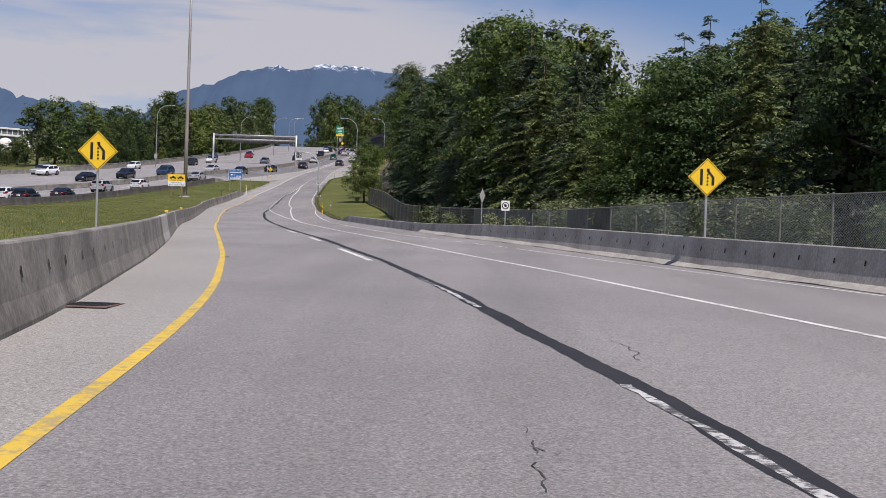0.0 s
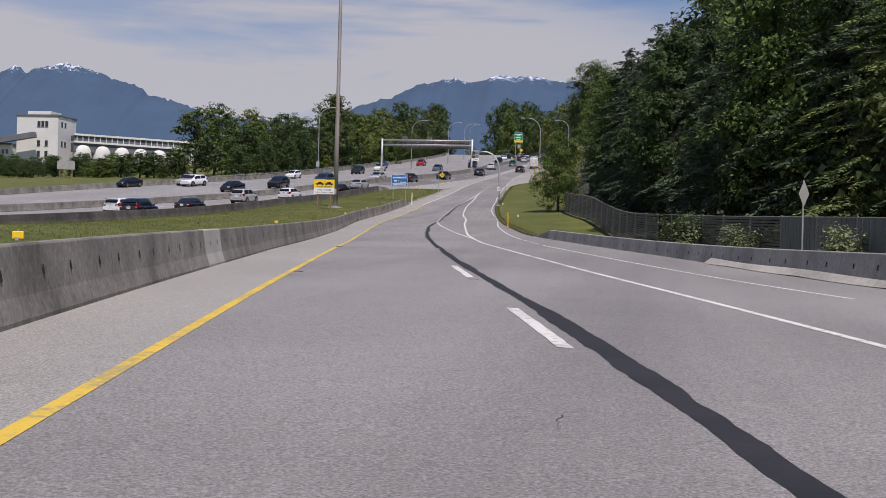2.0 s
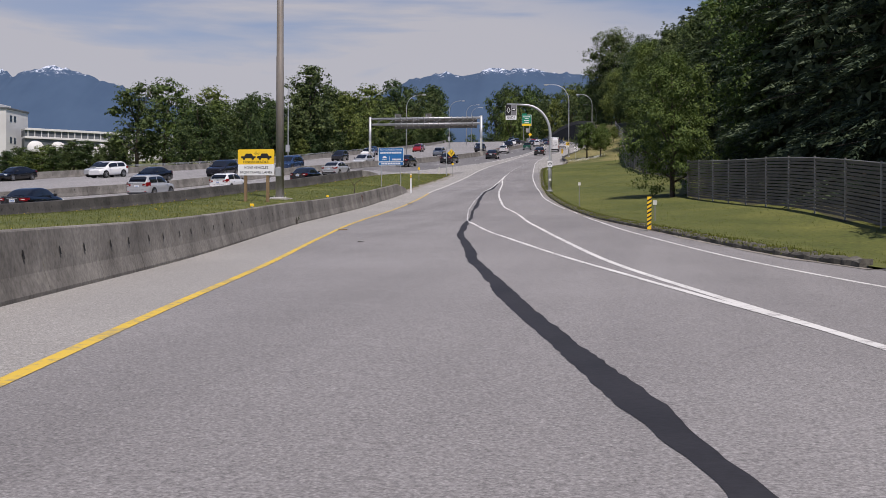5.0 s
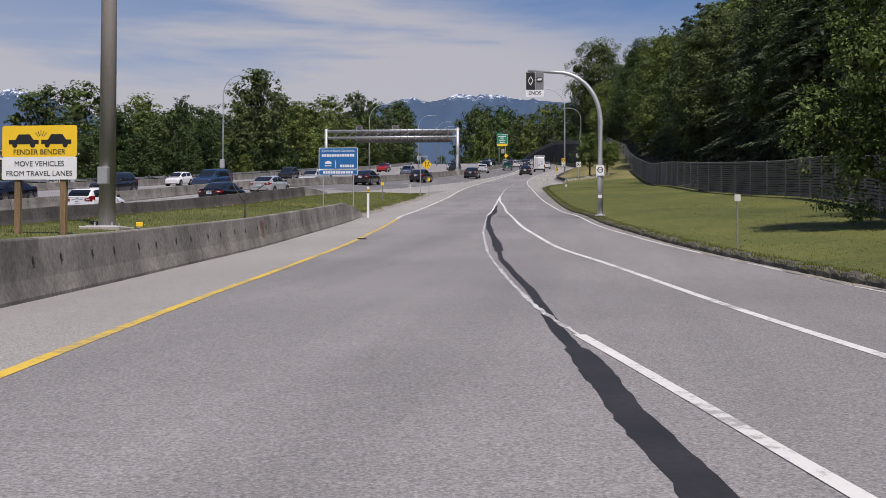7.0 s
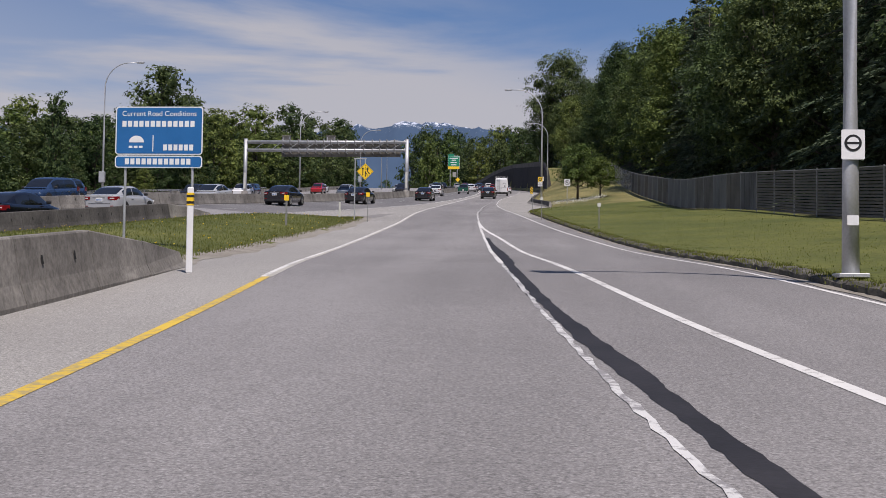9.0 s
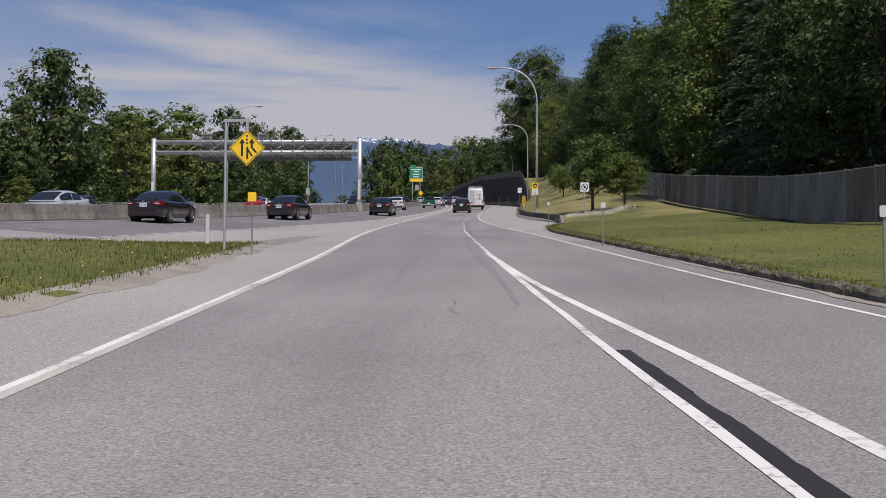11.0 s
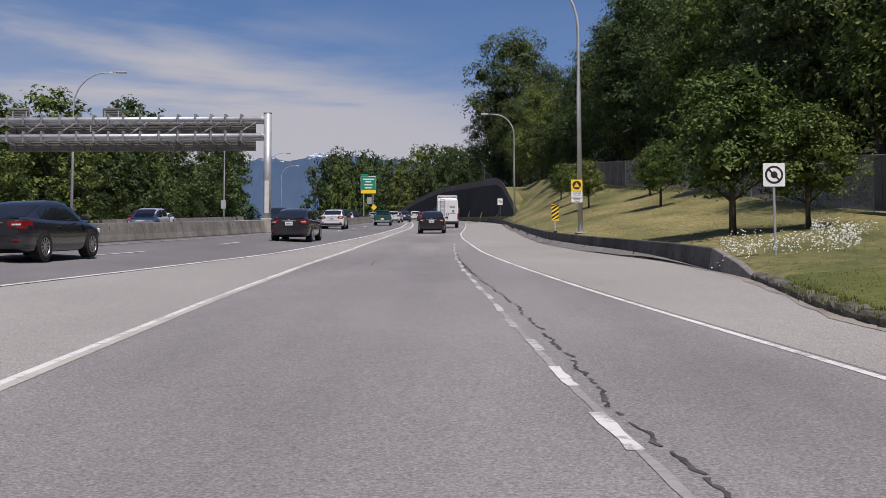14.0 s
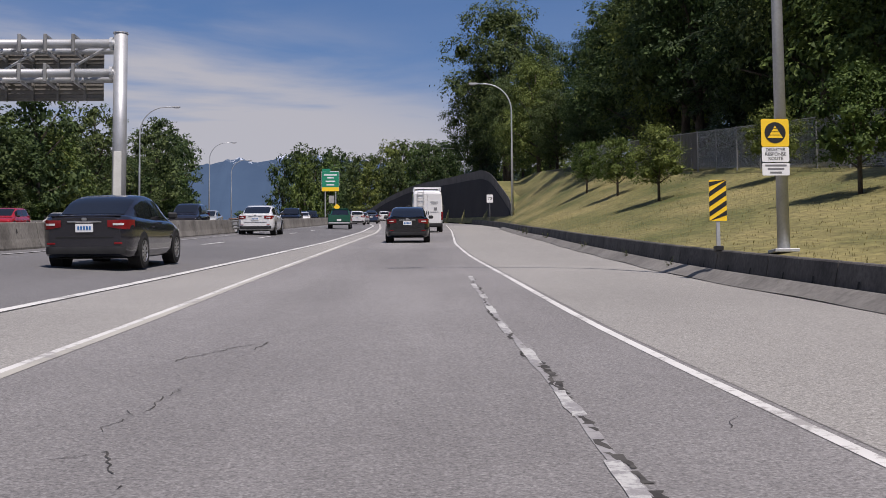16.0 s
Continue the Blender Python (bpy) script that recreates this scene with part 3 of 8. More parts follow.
def build_ground():
    xs = sorted(set([-4800, -3000, -1800, -1000, -600, -400, -300, -240, -200, -170] + list(np.arange(-150, -96, 6.0)) + list(np.arange(-96, 42, 1.5)) + list(np.arange(42, 100, 6.0)) + [120, 160, 220, 320, 500, 900, 1600, 3000, 4800]))
    ys = sorted(set([-320, -240, -160] + list(np.arange(-120, -24, 12.0)) + list(np.arange(-24, 480, 3.0)) + list(np.arange(480, 800, 20.0)) + [900, 1100, 1400, 1900, 2600, 3600, 4850]))
    v, f, idx = [], [], []
    for y in ys:
        for x in xs:
            z = ground_z(x, y)
            paved = (BAR_L(y) - 1.7 < x < KERB(y) + 1.7) or (MAIN_L(y) - 0.5 < x < MAIN_R(y) + 0.4) or (FAR_L(y) < x < FAR_R(y)) or (y > 202 and MAIN_L(y) < x < KERB(y) + 0.02)
            v.append((x, y, (min(z, ZR(y)) if x > KERB(y) - 0.1 else z) - 0.22 if paved else z))
    w = len(xs)
    for i in range(len(ys) - 1):
        for c in range(w - 1):
            p = i * w + c
            f.append((p, p + 1, p + w + 1, p + w))
            xm, ym = (xs[c] + xs[c + 1]) / 2, (ys[i] + ys[i + 1]) / 2
            idx.append(2 if xm > fence_x(ym) + 0.6 else (1 if xm > KERB(ym) and ym > 232 else 0))
    g = mesh_ob("ground", v, f, [M_GRASS, M_DRYGRASS, M_FLOOR], idx=idx, smooth=True)
    return tagged(g, "mown green verge with drier yellow grass on the bank", "ground", kind="structure")


ground = build_ground()
road_ramp = tagged(ribbon("road_ramp", lambda y: BAR_L(y) - 0.35 if y < 204 else MAIN_R(y) - 0.05, lambda y: KERB(y) + 0.05, -120, 620, 0.0, M_ROAD, cols=4, step=0.5, zfun=lambda x, y: ZR(y)), "worn grey asphalt on-ramp with painted lines and tar seams", "road", kind="structure")
road_main = tagged(ribbon("road_mainline", lambda y: MAIN_L(y) - 0.3, lambda y: MAIN_R(y) + 0.2, -120, 208, 0.004, M_MAIN, cols=4, step=0.5), "pale grey highway carriageway with dashed lane lines", "road", kind="structure")
ribbon("resurfaced_lanes", lambda y: MAIN_L(y) - 0.3, lambda y: MAIN_R(y) + 0.2, 208, 620, 0.004, M_NEWER, road_main, "darker newer asphalt", 4, 0.5)
road_far = tagged(ribbon("road_opposite", lambda y: FAR_L(y) - 0.3, lambda y: FAR_R(y), -120, 620, 0.006, M_MAIN, cols=3), "pale grey opposite carriageway behind the centre barrier", "road", kind="structure")
part_shoulder = ribbon("shoulder", lambda y: BAR_L(y) - 0.3, lambda y: YELLOW(y) - 0.05, -60, 204, 0.003, M_SHOULDER, road_ramp, "dusty tan hard shoulder", 2, 0.5, zfun=lambda x, y: ZR(y))
gore = ribbon("gore_area", lambda y: MAIN_R(y) + 0.1, lambda y: YELLOW(y) - 0.06, 204, 330, 0.003, M_SHOULDER, road_ramp, "dusty striped-off gore", 2, 0.5)
shoulder_r = ribbon("shoulder", lambda y: LINE_C(y) + 0.1, lambda y: KERB(y) - 0.02, 205, 360, 0.003, M_SHOULDER, road_ramp, "dusty tan hard shoulder", 2, 0.5)

verge_r = tagged(ribbon("verge", lambda y: KERB(y) + 0.12, lambda y: KERB(y) + 3.6, -60, 232, 0.004, M_GRASS, cols=9, step=1.5, zfun=ground_z), "mown green grass strip beside kerb and barrier", "grass verge", kind="structure")
verge_b = tagged(ribbon("verge", lambda y: KERB(y) + 0.12, lambda y: KERB(y) + 3.6, 232, 480, 0.004, M_DRYGRASS, cols=9, step=1.5, zfun=ground_z), "dry yellow grass strip above the barrier", "grass verge", kind="structure")
verge_l = tagged(ribbon("verge", lambda y: max(BAR_L(y) - 3.6, MAIN_R(y) + 0.3), lambda y: BAR_L(y) - 0.12, -60, 203.6, 0.004, M_GRASS, cols=9, step=1.5, zfun=ground_z), "rough green grass strip along the median", "grass verge", kind="structure")

# painted lines
line_strip("edge_line", YELLOW, 0.125, -30, 157, 0.010, M_YELLOW, road_ramp)["label"] = "worn yellow edge line"
line_strip("edge_line", lambda y: YELLOW(y) - 0.055, 0.08, 157, 560, 0.011, M_WHITE, road_ramp, 0.004, 21)
line_strip("old_edge_line", lambda y: YELLOW(y) + 0.035, 0.11, 157, 560, 0.010, M_OLD, road_ramp, 0.006, 22)
line_strip("edge_line", LINE_A, 0.125, -30, 65.6, 0.010, M_WHITE, road_ramp)
line_strip("edge_line", LINE_A, 0.12, 65.95, 196.6, 0.010, M_WHITE, road_ramp)
line_strip("edge_line", LINE_B, 0.10, 83, 119, 0.012, M_WHITE, road_ramp, 0.01, 3)
line_strip("edge_line", LINE_B, 0.055, 119, 162, 0.012, M_FLAKE, road_ramp, 0.02, 4, 0.25)["label"] = "flaking white line beside the tar"
line_strip("edge_line", LINE_B, 0.09, 162, 198.4, 0.012, M_WHITE, road_ramp, 0.012, 5)
line_strip("edge_line", MAIN_R, 0.19, 200, 560, 0.026, M_WHITE, road_main)
line_strip("edge_line", lambda y: MAIN_L(y) + 0.5, 0.13, -60, 560, 0.034, M_WORN, road_main)
for i, (y, y2) in enumerate(((2.0, 8.2), (14.6, 20.8), (27.0, 34.0), (40.4, 44.7), (52.2, 57.6))):
    line_strip("lane_dash", (lambda yy: SEAM(yy) - 0.05) if i < 2 else DASHES, 0.075 if i < 2 else 0.145, y, y2, 0.012, M_FLECK if i < 2 else M_WHITE, road_ramp, 0.02 if i < 2 else 0.006, i, 0.3)
for y, y2 in ((-10, 39.4), (49.0, 79.6), (89.0, 560)):
    line_strip("edge_line", LINE_C, 0.09, y, y2, 0.010, M_WHITE, road_ramp)
for y, y2 in ((40.4, 41.7), (43.0, 44.3), (45.6, 46.9), (81.0, 82.3), (83.6, 84.9), (86.2, 87.5)):
    line_strip("edge_dash", LINE_C, 0.09, y, y2, 0.010, M_WHITE, road_ramp)
line_strip("old_edge_line", LINE_B, 0.06, 198.4, 262, 0.009, M_GHOST, road_ramp, 0.012, 6, 0.4)["label"] = "rubbed-out white line"
for i in range(28):
    y = 198.95 + 2.285 * i
    line_strip("guide_dash", lambda yy, o=0.02 * math.sin(i * 2.1): LINE_B(yy) + o, 0.085, y, y + (1.5 if i < 2 else 1.05 + 0.12 * math.sin(i * 1.7)), 0.012, M_WHITE if i < 10 else M_WORN, road_ramp, 0.012, 50 + i, 0.25)
for lane in (3.2, 6.8, 10.4):
    for i in range(34):
        y = -20 + 12.0 * i
        if MAIN_R(y) - lane > MAIN_L(y) + 1.9:
            line_strip("lane_dash", lambda yy, k=lane: MAIN_R(yy) - k, 0.17, y, y + 3.6, 0.028, M_WHITE, road_main)
for i in range(24):
    y = 60 + 12.0 * i
    line_strip("lane_dash", lambda yy: (FAR_L(yy) + FAR_R(yy)) / 2, 0.14, y, y + 3.6, 0.014, M_WHITE, road_far)

# tar seals and cracks
def tar_seam():
    rnd = random.Random(11)
    v, f, wl, wr = [], [], 0.105, 0.105
    ys = stations(-20, 178.6, 0.14)
    for y in ys:
        sl = SEAM(y + 0.5) - SEAM(y - 0.5)
        c = 1 / math.sqrt(1 + sl * sl)
        wl = min(max(wl + rnd.uniform(-.014, .014), 0.075), 0.135)
        wr = min(max(wr + rnd.uniform(-.014, .014), 0.075), 0.135)
        k = 0.55 if 118 < y < 136 else 1.0
        x = SEAM(y)
        v += [(x - k * (wl + rnd.uniform(-.006, .006)) / c, y, ZR(y) + 0.0032), (x + k * (wr + rnd.uniform(-.006, .006)) / c, y, ZR(y) + 0.0032)]
    for i in range(len(ys) - 1):
        f.append((2 * i, 2 * i + 1, 2 * i + 3, 2 * i + 2))
    return mesh_ob("tar_seam", v, f, M_TAR, road_ramp, "black tar crack seal")


tar_seam()


def crack(x, y, length, heading_deg, seed, width=0.02):
    """A thin jagged crack wandering over the asphalt."""
    rnd = random.Random(seed)
    a, side = radians(heading_deg), 0.0
    n = max(int(length / 0.07), 4)
    pts = []
    for k in range(n):
        side = side * 0.97 + rnd.uniform(-0.03, 0.03)
        j = side + rnd.uniform(-0.012, 0.012)
        pts.append((x + 0.07 * k * math.sin(a) + j * math.cos(a), y + 0.07 * k * math.cos(a) - j * math.sin(a)))
    v, f = [], []
    for i, (px, py) in enumerate(pts):
        w = width * rnd.uniform(0.25, 1.0) * (0.3 if i in (0, len(pts) - 1) else 1)
        v += [(px - w / 2, py, ZR(py) + 0.0042), (px + w / 2, py, ZR(py) + 0.0042)]
    for i in range(len(pts) - 1):
        f.append((2 * i, 2 * i + 1, 2 * i + 3, 2 * i + 2))
    return mesh_ob("crack", v, f, M_CRACK, road_ramp)


M_CRACK = surf("open_crack", (0.03, 0.028, 0.027), (0.09, 0.085, 0.08), 4, 30, 0.95, bump=0)
_rc = random.Random(4)


def crack_path(pts, width, seed, mat=None, name="crack", wander=0.03):
    """A ragged crack through a few places of the plan, broken finely between them."""
    rnd = random.Random(seed)
    fine, side = [], 0.0
    for (x0, y0), (x1, y1) in zip(pts, pts[1:]):
        L = math.hypot(x1 - x0, y1 - y0)
        n = max(int(L / 0.06), 2)
        ux, uy = (x1 - x0) / L, (y1 - y0) / L
        for k in range(n):
            side = side * 0.9 + rnd.uniform(-wander, wander) * 0.6
            t = k / n
            fine.append((x0 + (x1 - x0) * t - uy * side, y0 + (y1 - y0) * t + ux * side, ux, uy))
    fine.append((*pts[-1], ux, uy))
    v, f = [], []
    for i, (x, y, ux, uy) in enumerate(fine):
        w = width * rnd.uniform(0.25, 1.0) * (0.3 if i in (0, len(fine) - 1) else 1) / 2
        v += [(x - uy * w, y + ux * w, ZR(y) + 0.0042), (x + uy * w, y - ux * w, ZR(y) + 0.0042)]
    gap = 0
    for i in range(len(fine) - 1):
        if mat is None and gap == 0 and rnd.random() < 0.14:
            gap = rnd.randint(1, 4)
        if gap:
            gap -= 1
            continue
        f.append((2 * i, 2 * i + 1, 2 * i + 3, 2 * i + 2))
    return mesh_ob(name, v, f, mat or M_CRACK, road_ramp)


CRACKS = (((0.48, 6.46), (0.51, 5.93), (0.45, 5.4), (0.40, 4.9)), ((0.51, 5.93), (0.60, 5.6)), ((1.59, 11.2), (1.70, 10.6), (1.66, 9.6)),
          ((-24.23, 173.2), (-24.06, 171.2), (-23.95, 169.8), (-24.04, 169.3)), ((-25.83, 169.2), (-25.69, 168.8), (-25.63, 167.8), (-25.52, 167.0)), ((-25.83, 170.4), (-25.75, 169.4)), ((-23.80, 171.4), (-23.74, 170.9)), ((-23.75, 168.0), (-23.6, 168.05)),
          ((-24.64, 183.5), (-24.59, 183.1), (-24.57, 182.0), (-24.5, 181.5)), ((-24.7, 182.8), (-24.59, 182.9)), ((-24.92, 185.6), (-24.84, 186.0)), ((-24.26, 181.5), (-24.1, 181.1)), ((-24.57, 182.0), (-24.45, 181.9)),
          ((-25.1, 197.9), (-25.15, 197.1), (-25.07, 196.4), (-25.06, 195.7), (-24.95, 195.2)), ((-25.06, 195.7), (-24.8, 195.3)), ((-25.43, 201.1), (-25.39, 200.0)),
          ((-28.59, 243.1), (-28.37, 243.9), (-28.07, 244.3), (-28.04, 243.0), (-27.97, 241.1)), ((-28.25, 242.0), (-28.01, 242.2)), ((-28.04, 243.0), (-28.3, 243.1), (-28.59, 243.1)), ((-28.1, 243.6), (-27.85, 244.6)), ((-28.32, 239.3), (-28.09, 239.4), (-27.87, 239.4)),
          ((-28.23, 247.8), (-28.23, 247.1), (-28.3, 246.6)), ((-28.36, 245.9), (-28.12, 246.1), (-28.02, 245.6), (-27.9, 245.3)), ((-28.5, 249.5), (-28.3, 250.4), (-28.0, 250.9), (-28.05, 249.6)), ((-25.4, 211.2), (-25.35, 212.8), (-25.6, 213.6)))
for i, pts in enumerate(CRACKS):
    crack_path(pts, 0.013, i, wander=0.045)
    for k in range(2):
        x, y = pts[k % len(pts)]
        crack(x, y, _rc.uniform(0.2, 0.6), _rc.uniform(-80, 80), _rc.random(), 0.007)
for i in range(70):
    yy = _rc.uniform(2, 250)
    crack(YELLOW(yy) + _rc.uniform(0.5, 7.0), yy, _rc.uniform(0.2, 0.8), _rc.uniform(-90, 90), _rc.random(), 0.007)
# long crack that keeps beside the rubbed-out line
BESIDE = ((207, 0.02), (212, 0.11), (216, 0.13), (220, 0.15), (223, 0.25), (229, 0.25), (234, 0.15), (240, 0.09), (245, 0.03), (252, 0.02), (262, 0.04))
crack_path([(LINE_B(y) + float(np.interp(y, *zip(*BESIDE))), y) for y in np.arange(207, 262, 1.5)], 0.045, 90, wander=0.035)
crack_path([(LINE_B(y) + float(np.interp(y, *zip(*BESIDE))) + 0.02, y) for y in np.arange(236, 250, 1.5)], 0.07, 91, wander=0.03)
# crazed patch near the edge line
for i, pts in enumerate(([(-28.49, 241.68), (-28.44, 241.85), (-28.56, 242.90), (-28.55, 243.44), (-28.47, 243.77), (-28.46, 245.56)], [(-28.47, 243.77), (-28.32, 243.55), (-28.15, 243.52), (-28.03, 243.73), (-27.91, 243.46)], [(-28.17, 244.79), (-28.05, 243.73), (-28.03, 242.93), (-28.02, 242.17), (-27.97, 241.53), (-27.99, 241.27), (-27.97, 240.88), (-28.04, 240.83)], [(-28.19, 242.65), (-28.06, 242.55), (-27.96, 242.70), (-27.88, 242.87)], [(-27.96, 239.42), (-27.86, 239.44)])):
    crack_path(pts, 0.022 if i in (1, 2) else 0.015, 140 + i, wander=0.012)
# tyre marks
M_SKID = paint_mat("tyre_mark", (0.172, 0.165, 0.168), (0.225, 0.216, 0.22), 0.49)
for i, pts in enumerate((((-25.87, 192.9), (-25.74, 190), (-25.60, 186.6)), ((-24.86, 203.5), (-24.80, 201.2), (-24.42, 193.5), (-24.20, 188.6)), ((-24.68, 202.5), (-24.40, 196), (-24.06, 187.5)), ((-24.1, 188.0), (-23.98, 185.2), (-23.90, 182.6)), ((-24.86, 201.2), (-24.70, 198.2), (-24.62, 196.4), (-24.57, 194.6)))):
    for k in range(2):
        crack_path([(x + 0.035 * k + 0.004 * i, y + 0.2 * k) for x, y in pts], 0.028, 120 + 7 * i + k, M_SKID, "tyre_mark", 0.002)

# scrubbed patch where wheels cut across the gore
ribbon("stain", lambda y: -30.9 + 0.02 * (y - 204) - 0.3 * math.sin((y - 198) * 0.25), lambda y: -30.0 + 0.01 * (y - 204) + 0.1 * math.sin(y * 0.9), 196, 210, 0.0055, M_STAIN, road_ramp, "darker scrubbed asphalt", 2, zfun=lambda x, y: ZR(y))


# saw-cut rings where markers were taken out
for cx, cy in ((-9.83, 51.1), (-6.5, 51.4)):
    pts = [(math.cos(k * math.pi / 12), math.sin(k * math.pi / 12)) for k in range(24)]
    v = [(cx + r * a, cy + r * b, ZR(cy + r * b) + 0.0045) for r in (0.075, 0.10) for a, b in pts]
    mesh_ob("cut_ring", v, [(k, (k + 1) % 24, 24 + (k + 1) % 24, 24 + k) for k in range(24)], M_CRACK, road_ramp)


# crest lines of the ranges: x, z
MT_RIGHT = [(-1500, 100), (-945, 490), (-825, 523), (-716, 570), (-628, 589), (-588, 592), (-530, 579), (-472, 593), (-433, 608), (-376, 599), (-318, 603), (-242, 586), (-129, 578), (-16, 560), (314, 538), (900, 420), (1800, 300)]
MT_LEFT = [(-3400, 300), (-2913, 509), (-2507, 584), (-2243, 582), (-2156, 620), (-2113, 595), (-2059, 614), (-1963, 630), (-1899, 611), (-1836, 595), (-1794, 573), (-1710, 553), (-1647, 516), (-1544, 491), (-1441, 450), (-1299, 432), (-1239, 437), (-1138, 416), (-1000, 389), (-700, 180)]


# ---- concrete barriers ----
def barrier_mesh(name, length, mats, slots=True, h=0.78, k0=1.0, k1=1.0):
    prof = [(0.23, 0.0), (0.23, 0.06), (0.16, 0.28), (0.085, h - 0.02), (0.07, h), (-0.07, h), (-0.085, h - 0.02), (-0.16, 0.28), (-0.23, 0.06), (-0.23, 0.0)]
    v, f, idx = [], [], []
    g = 0.006
    for s, k in ((-length / 2 + g, 0.985), (-length / 2 + g + 0.02, 1.0), (length / 2 - g - 0.02, 1.0), (length / 2 - g, 0.985)):
        for x, z in prof:
            v.append((x * k, s, z * (1 if z < 0.1 else 0.5 + k / 2) * (k0 if s < 0 else k1)))
    n = len(prof)
    for i in range(3):
        for c in range(n - 1):
            f.append((i * n + c, i * n + c + 1, (i + 1) * n + c + 1, (i + 1) * n + c))
            idx.append(0)
    f += [tuple(range(n))[::-1], tuple(range(3 * n, 4 * n))]
    idx += [0, 0]
    if slots:
        # lifting slots on both faces: flat dark quads, the recess's shade put in colour
        for sgn in (1, -1):
            for s in (-length * 0.22, length * 0.22):
                b = len(v)
                for s2, z in ((s - 0.028, 0.45), (s + 0.028, 0.45), (s + 0.028, 0.555), (s - 0.028, 0.555)):
                    x = 0.17 - 0.085 * (z - 0.32) / (h - 0.34) + 0.004
                    v.append((sgn * x, s2, z))
                f.append((b, b + 1, b + 2, b + 3) if sgn > 0 else (b + 3, b + 2, b + 1, b))
                idx.append(1)
    me = bpy.data.meshes.new(name)
    me.from_pydata(v, [], f)
    for m in mats:
        me.materials.append(m)
    me.polygons.foreach_set("material_index", idx)
    me.update()
    return me


SEG = 2.5
ME_BAR = barrier_mesh("barrier_segment", SEG, [M_CONC, M_DARK])
ME_BAR_PALE = barrier_mesh("barrier_segment", SEG, [M_CONC_PALE, M_DARK])
ME_BAR_NEW = barrier_mesh("barrier_segment", SEG, [M_CONC_NEW, M_DARK])
ME_DOWN = [barrier_mesh("barrier_segment", SEG, [M_CONC, M_DARK], False, k0=a, k1=b) for a, b in ((1.0, 0.7), (0.7, 0.35), (0.35, 0.7), (0.7, 1.0))]
ME_BAR_DARK = barrier_mesh("barrier_segment", SEG, [M_CONC_DARK, M_DARK])
ME_BAR_CENTRE = barrier_mesh("barrier_segment", 5.0, [M_CONC, M_DARK], True, 0.72)
ME_BAR_FAR = barrier_mesh("barrier_segment", 5.0, [M_CONC, M_DARK], False)


def lay_barrier(label, line, off, y0, y1, group="", zfun=road_z, seg=SEG, meshes=(ME_BAR,), odd=(), taper_in=False, taper_out=False):
    """A row of segments along a line of the plan."""
    e = thing("concrete_barrier", pose(line(y0) + off, y0, 0), label, "barrier", group)
    inv = e.matrix_world.inverted()
    y, i = y0, 0
    while y < y1:
        x0, z0 = line(y) + off, zfun(line(y) + off, y)
        s = seg
        y2 = y + s
        for _ in range(3):
            x2 = line(y2) + off
            d = math.sqrt((x2 - x0) ** 2 + (y2 - y) ** 2)
            y2 = y + (y2 - y) * s / d
        x2 = line(y2) + off
        z2 = zfun(x2, y2)
        ob = new("barrier_segment", meshes[0] if i not in odd else meshes[-1])
        ob.parent = e
        fwd = Vector((x2 - x0, y2 - y, z2 - z0)).normalized()
        right = fwd.cross(Vector((0, 0, 1))).normalized()
        up = right.cross(fwd)
        rot = Matrix((right, fwd, up)).transposed().to_4x4()
        if taper_in and i < 2:
            ob.data = ME_DOWN[2 + i]
        if taper_out and y2 > y1 - seg:
            ob.data = ME_DOWN[0 if y2 < y1 else 1]
        ob.matrix_basis = inv @ (Matrix.Translation(((x0 + x2) / 2, (y + y2) / 2, (z0 + z2) / 2 - 0.01)) @ rot)
        y, i = y2, i + 1
    return e


lay_barrier("weathered grey concrete barrier along the grassy median", BAR_L, 0.0, -16, 157, meshes=(ME_BAR, ME_BAR_NEW), odd=(20, 21, 28), taper_out=True)
lay_barrier("weathered grey concrete barrier in front of a chain-link fence", KERB, 0.15, -16, 96, zfun=lambda x, y: ZR(y) - 0.30 * sstep(36, 74, y), meshes=(ME_BAR_PALE,), taper_out=True)
# barrier toe as a strip: its dust and the light it catches painted pale
tagged(ribbon("dust_bank", lambda y: KERB(y) - 0.20 - 0.04 * math.sin(y * 1.3), lambda y: KERB(y) - 0.015, -16, 64, 0.0, M_LIT_TOE, step=1.0, zfun=lambda x, y: ZR(y) + (0.15 + 0.015 * math.sin(y * 0.8)) * sstep(-0.19, -0.02, x - KERB(y)) + 0.012), "dusty sloped toe of the barrier, painted pale as if catching light", "dirt", kind="structure")
tagged(ribbon("dust_bank", lambda y: KERB(y) - 0.06 - (0.28 + 0.03 * math.sin(y * 1.1)) * sstep(236, 254, y), lambda y: KERB(y) - 0.03, 237, 330, 0.0, M_CONC_TOE, step=1.0, zfun=lambda x, y: ZR(y) + 0.17 * sstep(236, 250, y) * sstep(-0.36, -0.02, x - KERB(y)) + 0.012), "grey dusty toe along the dark barrier", "dirt", kind="structure")
lay_barrier("weathered concrete barrier, toned dark for shade, at the foot of a grass bank", KERB, 0.15, 233, 372, zfun=lambda x, y: ZR(y) - 0.27, meshes=(ME_BAR_DARK,), taper_in=True)
lay_barrier("low concrete barrier, toned dark for shade, between median grass and highway", MAIN_R, 0.75, 20, 196, meshes=(ME_BAR_DARK,), taper_out=True)
lay_barrier("long pale concrete centre barrier of the highway", MAIN_L, -0.6, 20, 302, seg=5.0, meshes=(ME_BAR_CENTRE,))
lay_barrier("pale concrete centre barrier beyond the guardrail", MAIN_L, -0.6, 322, 480, seg=5.0, meshes=(ME_BAR_CENTRE,))
